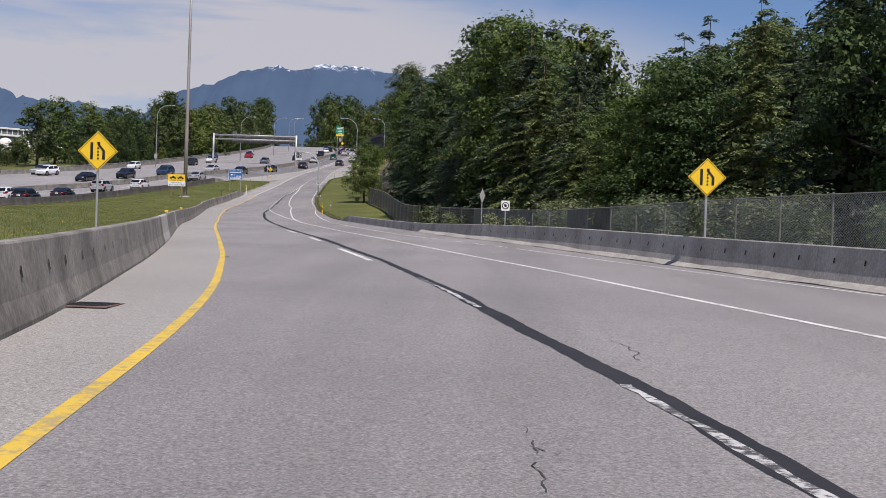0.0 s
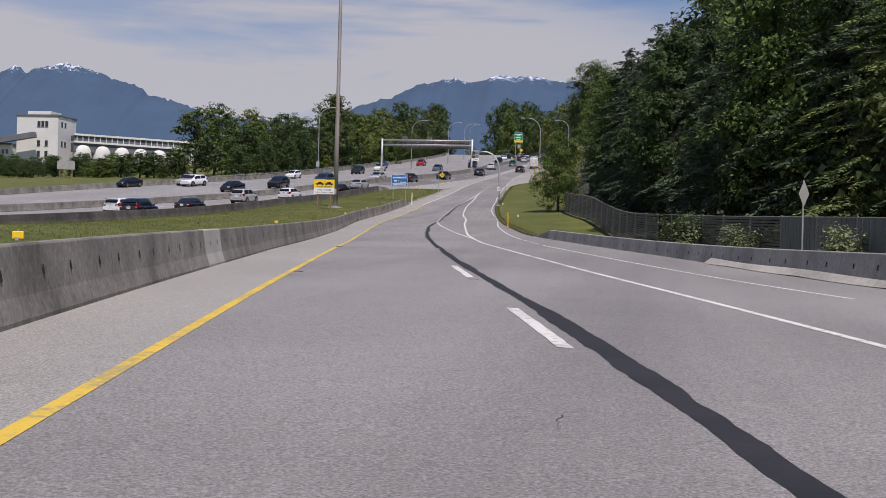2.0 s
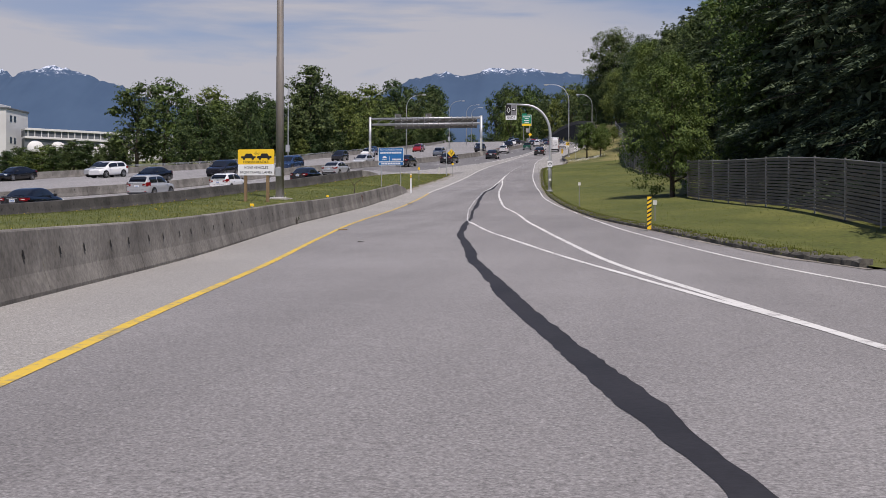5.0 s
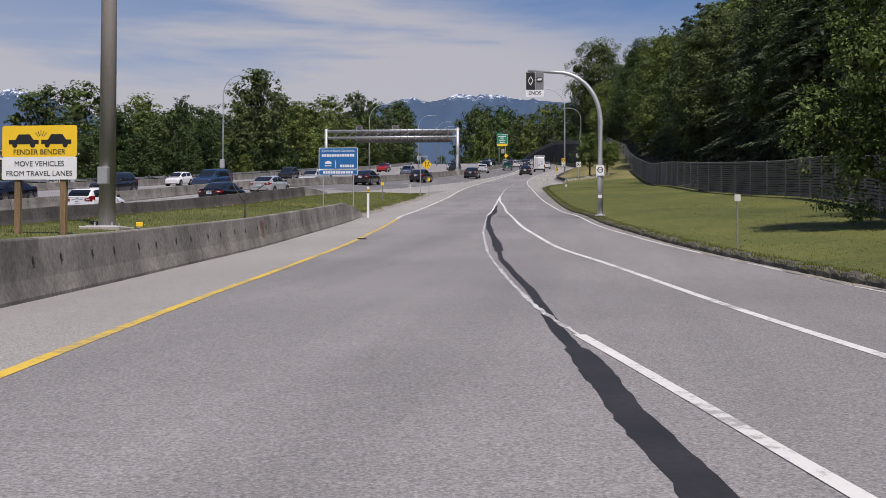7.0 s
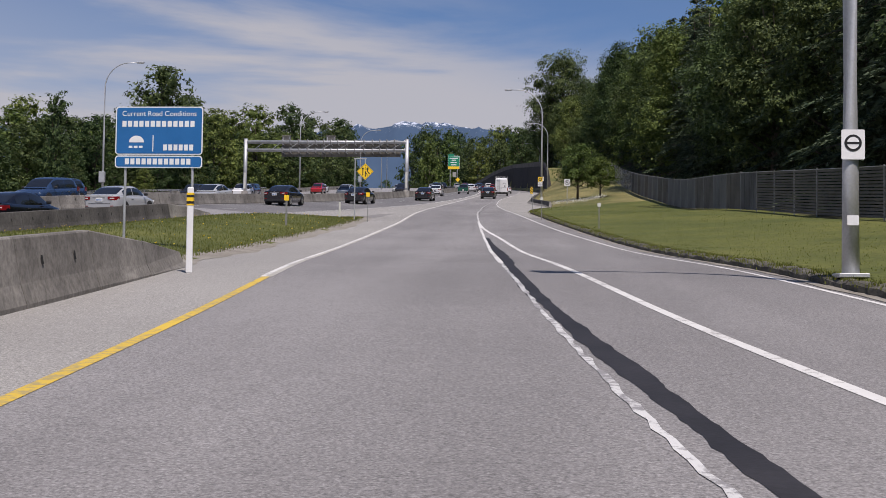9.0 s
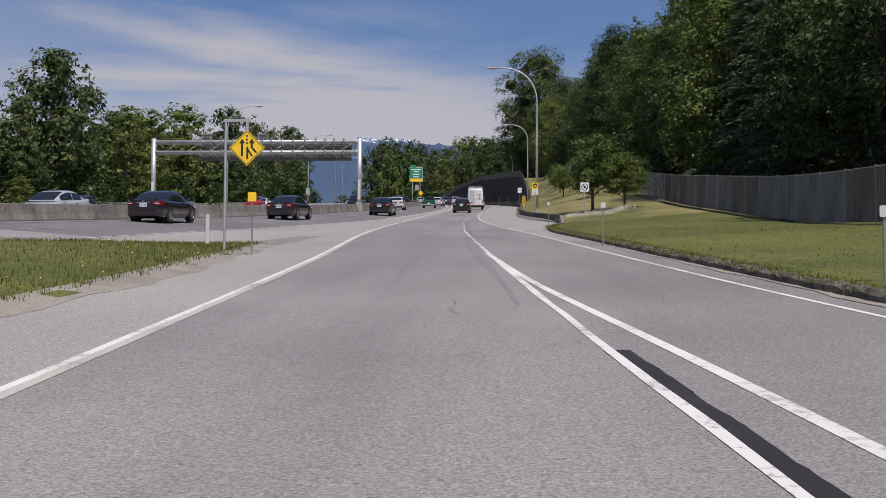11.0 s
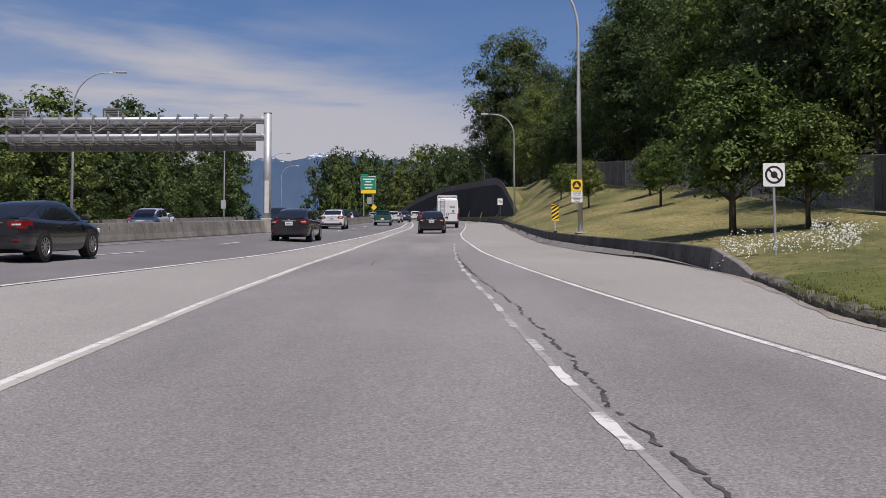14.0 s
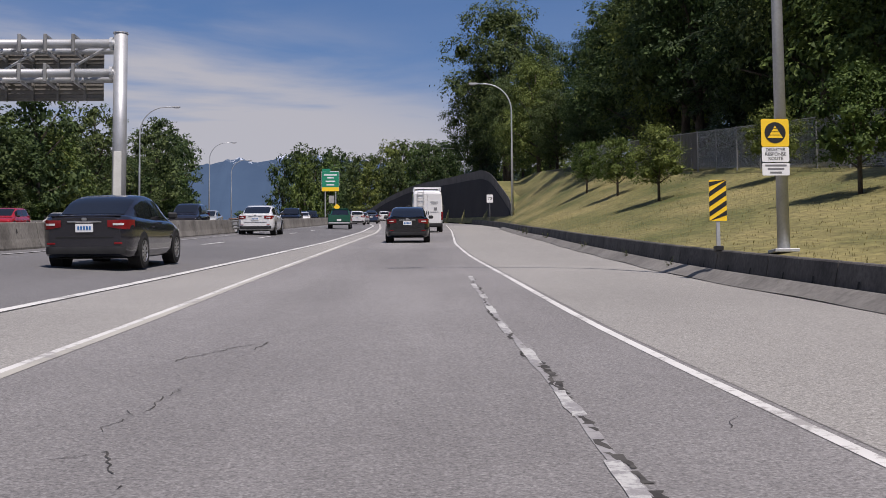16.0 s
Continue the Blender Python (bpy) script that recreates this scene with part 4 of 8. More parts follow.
lay_barrier("far concrete barrier before the trees", FAR_L, -0.2, 60, 470, seg=5.0, meshes=(ME_BAR_FAR,), zfun=lambda x, y: ground_z(FAR_L(y) + 0.1, y))


# ---- kerb, verge edges ----
def build_kerb():
    e = thing("kerb", pose(KERB(98), 98, ZR(98)), "old mossy concrete kerb along the lawn", "kerb", kind="structure")
    rnd = random.Random(5)
    inv = e.matrix_world.inverted()
    meshes = []
    for k in range(6):
        v, f = [], []
        for q in range(8):
            a = -0.73 + 1.46 * q / 7
            chip = rnd.choice((0.0, 0.0, 0.01, 0.03))
            j = lambda r: rnd.uniform(-r, r)
            v += [(-0.11 + j(.012), a, -0.14), (-0.10 + chip + j(.014), a, 0.08 + j(.02)), (-0.06 + chip + j(.015), a, 0.135 - chip + j(.018)), (0.12, a, 0.15 - chip + j(.018)), (0.12, a, -0.14)]
        for q in range(7):
            f += [(5 * q + c, 5 * q + c + 1, 5 * q + c + 6, 5 * q + c + 5) for c in range(4)]
        f += [(4, 3, 2, 1, 0), (35, 36, 37, 38, 39)]
        me = bpy.data.meshes.new("kerb_stone")
        me.from_pydata(v, [], f)
        me.materials.append(M_KERB)
        meshes.append(me)
    y = 96.5
    while y < 233:
        s = KERB(y + 0.75) - KERB(y - 0.75)
        y2 = y + 1.5 / math.sqrt(1 + (s / 1.5) ** 2)
        ym = (y + y2) / 2
        slope = (ZR(y2) - ZR(y)) / (y2 - y)
        ob = new("kerb_stone", meshes[rnd.randrange(6)])
        ob.parent = e
        ob.matrix_basis = inv @ pose(KERB(ym) + 0.10, ym, ZR(ym) + 0.0, math.degrees(math.atan(slope)), 0, -math.degrees(math.atan2(KERB(y2) - KERB(y), y2 - y)))
        y = y2
    return e


build_kerb()
tagged(ribbon("gravel_edge", lambda y: BAR_L(y) - 0.5, lambda y: BAR_L(y) + 0.15 + 0.1 * math.sin(y * 1.7) + 0.08 * math.sin(y * 0.61), 157, 204, 0.006, M_GRAVEL, step=1.0), "loose tan gravel along the tip of the median", "gravel", kind="structure")
tagged(ribbon("dirt_strip", lambda y: KERB(y) - 0.14 - 0.06 * math.sin(y * 0.9) - 0.05 * math.sin(y * 2.3), lambda y: KERB(y) + 0.02, 96, 372, 0.009, M_GRAVEL, step=1.0, zfun=lambda x, y: ZR(y)), "dirt swept against the kerb and barrier foot", "dirt", kind="structure")


def drain():
    e = thing("drain_grate", pose(-3.82, 12.95, ZR(12.95) + 0.012), "dark iron drain grate in the shoulder beside the barrier", "drain")
    part("frame", bm_box(0.52, 0.74, 0.012, (0, 0, 0)), M_RUST, e)
    for k in range(9):
        part("bar", bm_box(0.44, 0.03, 0.01, (0, -0.29 + 0.0725 * k, 0.009)), M_BLACK, e)


drain()


def tufts(name, label, n, area, mats, size, seed, blades=5, flower=None, zfun=ground_z):
    """Many small bent blades over an area given by a function of two random numbers."""
    rnd = np.random.RandomState(seed)
    v, f = [], []
    for _ in range(n):
        x, y = area(rnd.rand(), rnd.rand())
        if x is None:
            continue
        z = zfun(x, y)
        for _b in range(blades):
            a, h = rnd.rand() * 6.283, size * (0.5 + rnd.rand())
            bx, by = x + rnd.randn() * 0.12, y + rnd.randn() * 0.12
            w = 0.005 + 0.008 * rnd.rand()
            c, s = math.cos(a), math.sin(a)
            lean = 0.5 * h * rnd.rand()
            i = len(v)
            v += [(bx - w * s, by + w * c, z - 0.02), (bx + w * s, by - w * c, z - 0.02), (bx + lean * c, by + lean * s, z + h)]
            f.append((i, i + 1, i + 2))
    return tagged(mesh_ob(name, v, f, mats), label, "grass", kind="stuff")


def lawn_area(a, b):
    y = 98 + (232 - 98) * b
    return KERB(y) + 0.15 + (a ** 1.6) * 11, y


def median_area(a, b):
    y = -5 + 208.4 * b
    x0, x1 = BAR_L(y) - 0.4, max(MAIN_R(y) + 1.2, BAR_L(y) - 16)
    if x1 > x0:
        return None, y
    return x0 + (x1 - x0) * a ** 1.7, y


def bank_area(a, b):
    y = 233 + 110 * b
    return KERB(y) + 0.6 + a * 10, y


tufts("grass", "fresh green grass blades on the lawn", 22000, lawn_area, M_BLADE, 0.022, 1, 3)
tufts("grass", "grass hanging over the kerb", 6000, lambda a, b: (KERB(98 + 132 * b) + 0.12 + 0.3 * a * a, 98 + 132 * b), M_BLADE, 0.028, 8, 4, zfun=lambda x, y: ZR(y) + 0.13)
tufts("grass", "rough green grass on the median", 34000, median_area, M_ROUGH, 0.06, 2, 5)
tufts("grass", "dry yellowish grass on the bank", 20000, bank_area, M_DRYBLADE, 0.032, 3, 2)


def flowers(name, label, n, area, mat, seed, lift=0.12, size=0.03):
    rnd = np.random.RandomState(seed)
    v, f = [], []
    for _ in range(n):
        x, y = area(rnd.rand(), rnd.rand())
        if x is None:
            continue
        z = ground_z(x, y) + lift * (0.6 + rnd.rand())
        i = len(v)
        s = size * (0.6 + 0.8 * rnd.rand())
        v += [(x - s, y, z), (x, y - s, z), (x + s, y, z + s * .4), (x, y + s, z + s * .7), (x, y, z - s)]
        f += [(i, i + 1, i + 2, i + 3), (i, i + 1, i + 4), (i + 1, i + 2, i + 4)]
    return tagged(mesh_ob(name, v, f, mat), label, "flowers", kind="stuff")


flowers("wildflowers", "small yellow wildflowers in the median grass", 900, median_area, M_FLOWER, 4, 0.08, 0.02)
flowers("wildflowers", "yellow wildflowers crowding the median barrier", 700, lambda a, b: (BAR_L(16 + 44 * b) - 0.25 - 1.1 * a * a, 16 + 44 * b), M_FLOWER, 5, 0.16, 0.04)
flowers("wildflowers", "clump of white daisies at the foot of the bank", 900, lambda a, b: (-19.7 + 4.6 * a + 2.2 * (b - .5) ** 3 * 4, 235 + 7 * b * b + 4 * a + 1.5 * math.sin(9 * a)), M_DAISY, 6, 0.24, 0.021)


# ---- fence ----
def fence_bays():
    """Posts and bays along the fence's line, set out 3 m apart."""
    pts = [Vector((x, y, 0)) for x, y in FENCE_PLAN]
    marks, left = [pts[0]], 3.0
    for a, b in zip(pts, pts[1:]):
        d, L = 0.0, (b - a).length
        while d + left <= L:
            d += left
            marks.append(a + (b - a) * d / L)
            left = 3.0
        left -= L - d
    return marks


def slat_bay(name, horizontal, mat, n, seed):
    rnd = random.Random(seed)
    bm = bmesh.new()
    if horizontal:
        for i in range(n):
            add_box(bm, 0.018, 2.94, 1.78 / n * 0.72, (rnd.uniform(-.008, .008), 0, 0.07 + 1.78 * (i + .5) / n))
    else:
        for i in range(n):
            add_box(bm, 0.015, 2.94 / n * 0.93, 1.80 + rnd.uniform(-.05, .03), (rnd.uniform(-.008, .008), -1.47 + 2.94 * (i + .5) / n, 0.96))
    me = bpy.data.meshes.new(name)
    bm.to_mesh(me)
    bm.free()
    me.materials.append(mat)
    return me


def chain_mesh():
    """Woven wire of one bay: two sets of slanting wires."""
    v, f = [], []
    r, p, H = 0.005, 0.08, 1.8

    def wire(y0, z0, y1, z1, x):
        dy, dz = y1 - y0, z1 - z0
        L = math.hypot(dy, dz)
        if L < 0.02:
            return
        ny, nz = -dz / L * r, dy / L * r
        i = len(v)
        v.extend([(x, y0 + ny, z0 + nz), (x, y0 - ny, z0 - nz), (x, y1 - ny, z1 - nz), (x, y1 + ny, z1 + nz)])
        f.append((i, i + 1, i + 2, i + 3))
    k = -1.5 - H
    while k < 1.5:
        for sg, x in ((1, 0.0), (-1, 0.004)):
            a, b = max(k, -1.5), min(k + H, 1.5)
            if b > a:
                wire(sg * a, 0.06 + a - k, sg * b, 0.06 + b - k, x)
        k += p
    me = bpy.data.meshes.new("wire_mesh")
    me.from_pydata(v, [], f)
    me.materials.append(M_WIRE)
    return me


def build_fence():
    e = thing("fence", pose(*FENCE_PLAN[0], 0), "grey chain-link fence with privacy slats before a dark wood", "fence", kind="structure")
    inv = e.matrix_world.inverted()
    bm = tube(bmesh.new(), [(0, 0, -0.1), (0, 0, 1.92)], 0.032, 8)
    post = bpy.data.meshes.new("post")
    bm.to_mesh(post)
    post.materials.append(M_POST)
    bm.free()
    bm = tube(bmesh.new(), [(0, -1.5, 1.86), (0, 1.5, 1.86)], 0.022, 6)
    rail = bpy.data.meshes.new("rail")
    bm.to_mesh(rail)
    rail.materials.append(M_POST)
    bm.free()
    hs = [slat_bay("slats", True, M_SLAT, 15, k) for k in range(2)]
    vs = [slat_bay("slats", False, (M_SLAT, M_SLATL, M_SLATL, M_SLATD, M_SLATL)[k], 24, k) for k in range(5)]
    wires = chain_mesh()
    marks = fence_bays()
    rnd = random.Random(9)
    for i, (a, b) in enumerate(zip(marks, marks[1:])):
        za, zb = ground_z(a.x, a.y), ground_z(b.x, b.y)
        fwd = Vector((b.x - a.x, b.y - a.y, zb - za)).normalized()
        right = Vector((fwd.y, -fwd.x, 0)).normalized()
        rot = Matrix((right, fwd, Vector((0, 0, 1)))).transposed().to_4x4()
        m = inv @ (Matrix.Translation(((a.x + b.x) / 2, (a.y + b.y) / 2, (za + zb) / 2)) @ rot)
        ym = (a.y + b.y) / 2
        for nm, me in (("rail", rail), ("wire_mesh", wires)):
            if nm == "wire_mesh" and 66 < ym < 246:
                continue
            o = new(nm, me)
            o.parent, o.matrix_parent_inverse = e, m
        if (ym > 62 or 50 < ym < 56) and not 86 < ym < 92:
            me = vs[rnd.randrange(5)] if (195 < ym or ym < 72) else hs[rnd.randrange(2)]
            if ym < 248:
                o = new("slats", me)
                o.parent, o.matrix_parent_inverse = e, m
            elif 296 < ym < 312:
                o = new("slats", vs[0])
                o.parent, o.matrix_parent_inverse = e, m
        o = new("post", post)
        o.parent, o.matrix_basis = e, inv @ Matrix.Translation((a.x, a.y, za))
    return e


build_fence()


# ---- poles, lamps, gantry ----
def street_lamp(x, y, zb, height, arm, label, box=False, head_up=0.3):
    """Tapered steel pole with a curved arm (arm is its reach along x) and a flat head."""
    e = thing("street_lamp", pose(x, y, zb), label, "street lamp", "street lamps along the highway")
    r = abs(arm)
    sg = 1 if arm > 0 else -1
    pts = [(0, 0, 0), (0, 0, height * 0.5), (0, 0, height - r * 0.75)]
    rad = [0.11, 0.09, 0.065]
    for k in range(1, 9):
        a = radians(90 * k / 8)
        pts.append((sg * (r * 0.72) * (1 - math.cos(a)), 0, height - r * 0.75 + r * 0.75 * math.sin(a)))
        rad.append(0.06 - 0.002 * k)
    pts.append((sg * r * 0.95, 0, height + 0.02))
    rad.append(0.04)
    part("pole", tube(bmesh.new(), pts, rad), M_GALV, e, smooth=True)
    part("base_plate", bm_box(0.42, 0.42, 0.06, (0, 0, 0.03), 0.01), M_GALV, e)
    hb = bm_box(0.75, 0.28, 0.14, (sg * (r * 0.95 + 0.3), 0, height + 0.02), 0.04)
    head = part("lamp_head", hb, M_GALV, e)
    part("lens", bm_box(0.4, 0.22, 0.05, (sg * (r * 0.95 + 0.35), 0, height - 0.07), 0.015), M_LAMPGLASS, head)
    if box:
        part("control_box", bm_box(0.55, 0.3, 1.0, (0, -0.2, 2.4), 0.02), M_GALV, e)
    return e


street_lamp(-20.45, 259.9, ground_z(-20.45, 259.9), 11.3, -3.4, "tall galvanised street lamp with curved arm behind the barrier")
street_lamp(-18.6, 336, ground_z(-18.6, 336) - 0.6, 11.6, -3.0, "tall galvanised street lamp with curved arm on the bank")
street_lamp(-19.2, 412, 32.3, 11.5, -3.0, "tall galvanised street lamp with curved arm far up the road")
for lx, ly, bx in ((-61.6, 246, True), (-52.1, 292.2, False), (-52.2, 348.5, True), (-55.0, 401, False), (-60, 452, False)):
    street_lamp(lx, ly, ground_z(lx, ly) - 0.03, 11.3 if ly > 250 else 13.2, 3.2, "tall galvanised street lamp with curved arm at the highway edge", bx)


def high_mast():
    zb = ground_z(-31.6, 140.8)
    e = thing("light_mast", pose(-31.6, 140.8, zb), "very tall weathered brown steel light mast on the median", "light mast")
    part("pole", tube(bmesh.new(), [(0, 0, 0), (0, 0, 8), (0, 0, 8.05), (0, 0, 18), (0, 0, 34)], [0.24, 0.215, 0.2, 0.17, 0.10], 14), M_MAST, e, smooth=True)
    part("base_plate", bm_box(0.9, 0.9, 0.07, (0, 0, 0.035), 0.01), M_GALV, e)
    part("footing", bm_box(1.2, 1.2, 0.2, (0, 0, -0.05), 0.03), M_CONC_NEW, e, "concrete footing")
    part("control_box", bm_box(0.3, 0.2, 0.5, (0, -0.28, 1.5), 0.02), M_GALV, e)
    for k in range(4):
        a = k * math.pi / 2 + 0.78
        part("bolt", tube(bmesh.new(), [(0.36 * math.cos(a), 0.36 * math.sin(a), 0.07), (0.36 * math.cos(a), 0.36 * math.sin(a), 0.17)], 0.025, 6), M_GALV, e)


high_mast()


def gantry():
    xl, xr, y, zt = -56.2, -36.45, 279.0, 26.2
    e = thing("sign_gantry", pose(xr, y, 0), "steel sign gantry over the highway with ribbed sign backs", "sign gantry")
    W = xr - xl
    for x in (0, -W):
        zb = ground_z(xr + x, y) - 0.05
        part("post", tube(bmesh.new(), [(x, 0, zb), (x, 0, zt)], 0.23, 16), M_GALV, e, smooth=True)
        part("cap", tube(bmesh.new(), [(x, 0, zt), (x, 0, zt + 0.04)], 0.25, 16), M_GALV, e)
        part("plinth", bm_box(0.62, 0.9, 0.85, (x, 0, zb + 0.42), 0.03), M_CONC_PALE, e)
        part("handhole_cover", bm_box(0.26, 0.04, 1.9, (x, -0.235, zb + 2.1), 0.01), M_CREAM, e)
    zu, zl = zt - 0.33, zt - 1.32
    for dy, z, r in ((0.0, zu, 0.16), (0.0, zl, 0.15), (1.0, zu, 0.12), (1.0, zl, 0.12)):
        part("chord", tube(bmesh.new(), [(-0.05, dy, z), (-W + 0.05, dy, z)], r, 12), M_GALV, e, smooth=True)
    for z in (zu, zl):
        part("collar", tube(bmesh.new(), [(-0.34, 0, z), (-0.24, 0, z)], 0.22, 12), M_GALV, e)
    n = 9
    for i in range(n):
        x0, x1 = -0.6 - (W - 0.6) * i / n, -0.6 - (W - 0.6) * (i + 0.62) / n
        part("brace", tube(bmesh.new(), [(x0, 0.5, zu), (x1, 0.5, zl)] if i > 5 else [(x0, 0.5, zu), (x1, 0.5, zl + 0.2)], 0.05, 6), M_GALV, e)
        part("brace", tube(bmesh.new(), [(x0, 0, zu), (x1, 1.0, zu)], 0.045, 6), M_GALV, e)
    # backs of the overhead panels, ribbed, hung on the far side
    for c, w in ((-3.35, 4.9), (-8.3, 4.9), (-13.2, 4.8)):
        p = part("sign_panel", bm_box(w, 0.04, 1.98, (c, 1.35, zt - 1.0), 0.008), M_PANEL, e, "bare aluminium back of a sign")
        for k in range(13):
            part("rib", bm_box(w, 0.045, 0.028, (c, 1.31, zt - 1.9 + 0.15 * k)), M_PANEL, p)
        for k in range(5):
            bx = c - w / 2 + w * (k + 0.5) / 5 + 0.13 * math.sin(7.3 * (c + k))
            part("upright", bm_box(0.09, 0.08, 1.98, (bx, 1.25, zt - 1.0), 0.01), M_PANEL, p)
            for z in (zu, zl):
                part("clamp", bm_box(0.11, 0.10, 0.62, (bx, -0.20, z - 0.02), 0.02), M_POST, p)
                part("bracket", bm_box(0.08, 1.45, 0.09, (bx, 0.52, z + 0.25), 0.01), M_GALV, p)
                part("bracket", bm_box(0.08, 1.45, 0.09, (bx, 0.52, z - 0.28), 0.01), M_GALV, p)
    for c in (-15.0, -9.5):
        p = part("top_panel", bm_box(1.12, 0.05, 0.6, (c, 1.3, zt + 0.33), 0.01), M_PANEL, e, "small ribbed panel on top")
        for k in range(4):
            part("rib", bm_box(1.12, 0.05, 0.05, (c, 1.25, zt + 0.12 + 0.14 * k), 0.008), M_PANEL, p)
        for sx in (-0.4, 0.4):
            part("strut", bm_box(0.06, 0.05, 0.7, (c + sx, 1.21, zt + 0.1)), M_GALV, p)


gantry()


# ---- road signs ----
def post_to_ground(parent, x, y, z_top, zg, r=0.035, wood=False, rel=(0, 0)):
    if wood:
        return part("post", bm_box(0.15, 0.15, z_top - zg + 0.3, (rel[0], rel[1], (z_top + zg - 0.3) / 2 - zg), 0.01), M_WOOD, parent)
    return part("post", tube(bmesh.new(), [(rel[0], rel[1], -0.3), (rel[0], rel[1], z_top - zg)], r, 8), M_GALV, parent)


def diamond(half):
    return [(0, half), (-half, 0), (0, -half), (half, 0)]


def diamond_sign(x, y, zc, half, kind, label, post_dx=0.0, yaw=0.0):
    zg = ground_z(x + post_dx, y)
    e = thing("warning_sign", pose(x, y, zg, 0, 0, yaw), label, "road sign")
    post_to_ground(e, x, y, zc + half * (0.8 if not post_dx else 1.6), zg, 0.03, rel=(post_dx, 0.05))
    if post_dx:
        part("bracket", bm_box(abs(post_dx) + 0.1, 0.05, 0.06, (post_dx / 2, 0.05, zc - zg + half * 1.55)), M_GALV, e)
        part("hanger", bm_box(0.05, 0.03, half * 1.9, (0, 0.025, zc - zg + half * 0.65)), M_GALV, e)
    c = zc - zg
    up = lambda pts, s=1.0: [(px * s, pz * s + c) for px, pz in pts]
    part("plate", plate(up(diamond(half)), 0.008), M_SIGNY, e)
    h = half
    for a, b in zip(diamond(h * 0.94), diamond(h * 0.94)[1:] + diamond(h * 0.94)[:1]):
        bm = plate([(a[0], a[1] + c), (b[0], b[1] + c), (b[0] * 0.965, b[1] * 0.965 + c), (a[0] * 0.965, a[1] * 0.965 + c)], 0.003, -0.005)
        part("border", bm, M_BLACK, e)
    bar = lambda x0, z0, x1, z1, w: part("symbol", plate([(x0 - w, z0 + c), (x0 + w, z0 + c), (x1 + w, z1 + c), (x1 - w, z1 + c)], 0.003, -0.006), M_BLACK, e)
    if kind == "lane_ends":
        bar(-0.3 * h, -0.42 * h, -0.3 * h, 0.42 * h, 0.07 * h)
        bar(0.3 * h, -0.42 * h, 0.3 * h, 0.0, 0.07 * h)
        bar(0.3 * h, 0.0, 0.04 * h, 0.32 * h, 0.07 * h)
        bar(0.04 * h, 0.3 * h, 0.04 * h, 0.45 * h, 0.07 * h)
        for k in range(4):
            bar(0.02 * h, (-0.42 + 0.17 * k) * h, 0.02 * h, (-0.33 + 0.17 * k) * h, 0.045 * h)
    else:
        for sx in (-1, 1):
            part("symbol", plate([(sx * 0.27 * h, 0.52 * h + c), (sx * 0.27 * h - 0.16 * h, 0.26 * h + c), (sx * 0.27 * h + 0.16 * h, 0.26 * h + c)], 0.003, -0.006), M_BLACK, e)
        bar(-0.27 * h, -0.46 * h, -0.27 * h, 0.28 * h, 0.055 * h)
        bar(0.27 * h, 0.02 * h, 0.27 * h, 0.28 * h, 0.055 * h)
        bar(0.52 * h, -0.26 * h, 0.27 * h, 0.04 * h, 0.06 * h)
        bar(0.03 * h, -0.62 * h, 0.03 * h, 0.06 * h, 0.055 * h)
        bar(0.30 * h, -0.46 * h, 0.05 * h, -0.08 * h, 0.05 * h)
        for k in range(3):
            bar(0.0, (0.22 + 0.2 * k) * h, 0.0, (0.32 + 0.2 * k) * h, 0.045 * h)
    return e


diamond_sign(-8.34, 28.0, 3.39, 0.48, "lane_ends", "yellow diamond lane-ends sign on a thin post behind the barrier")
diamond_sign(6.5, 29.2, 3.33, 0.48, "lane_ends", "yellow diamond lane-ends sign before the chain-link fence")
diamond_sign(-29.7, 195.5, 13.0, 0.41, "merge", "yellow diamond merge sign at the tip of the median", -0.5)


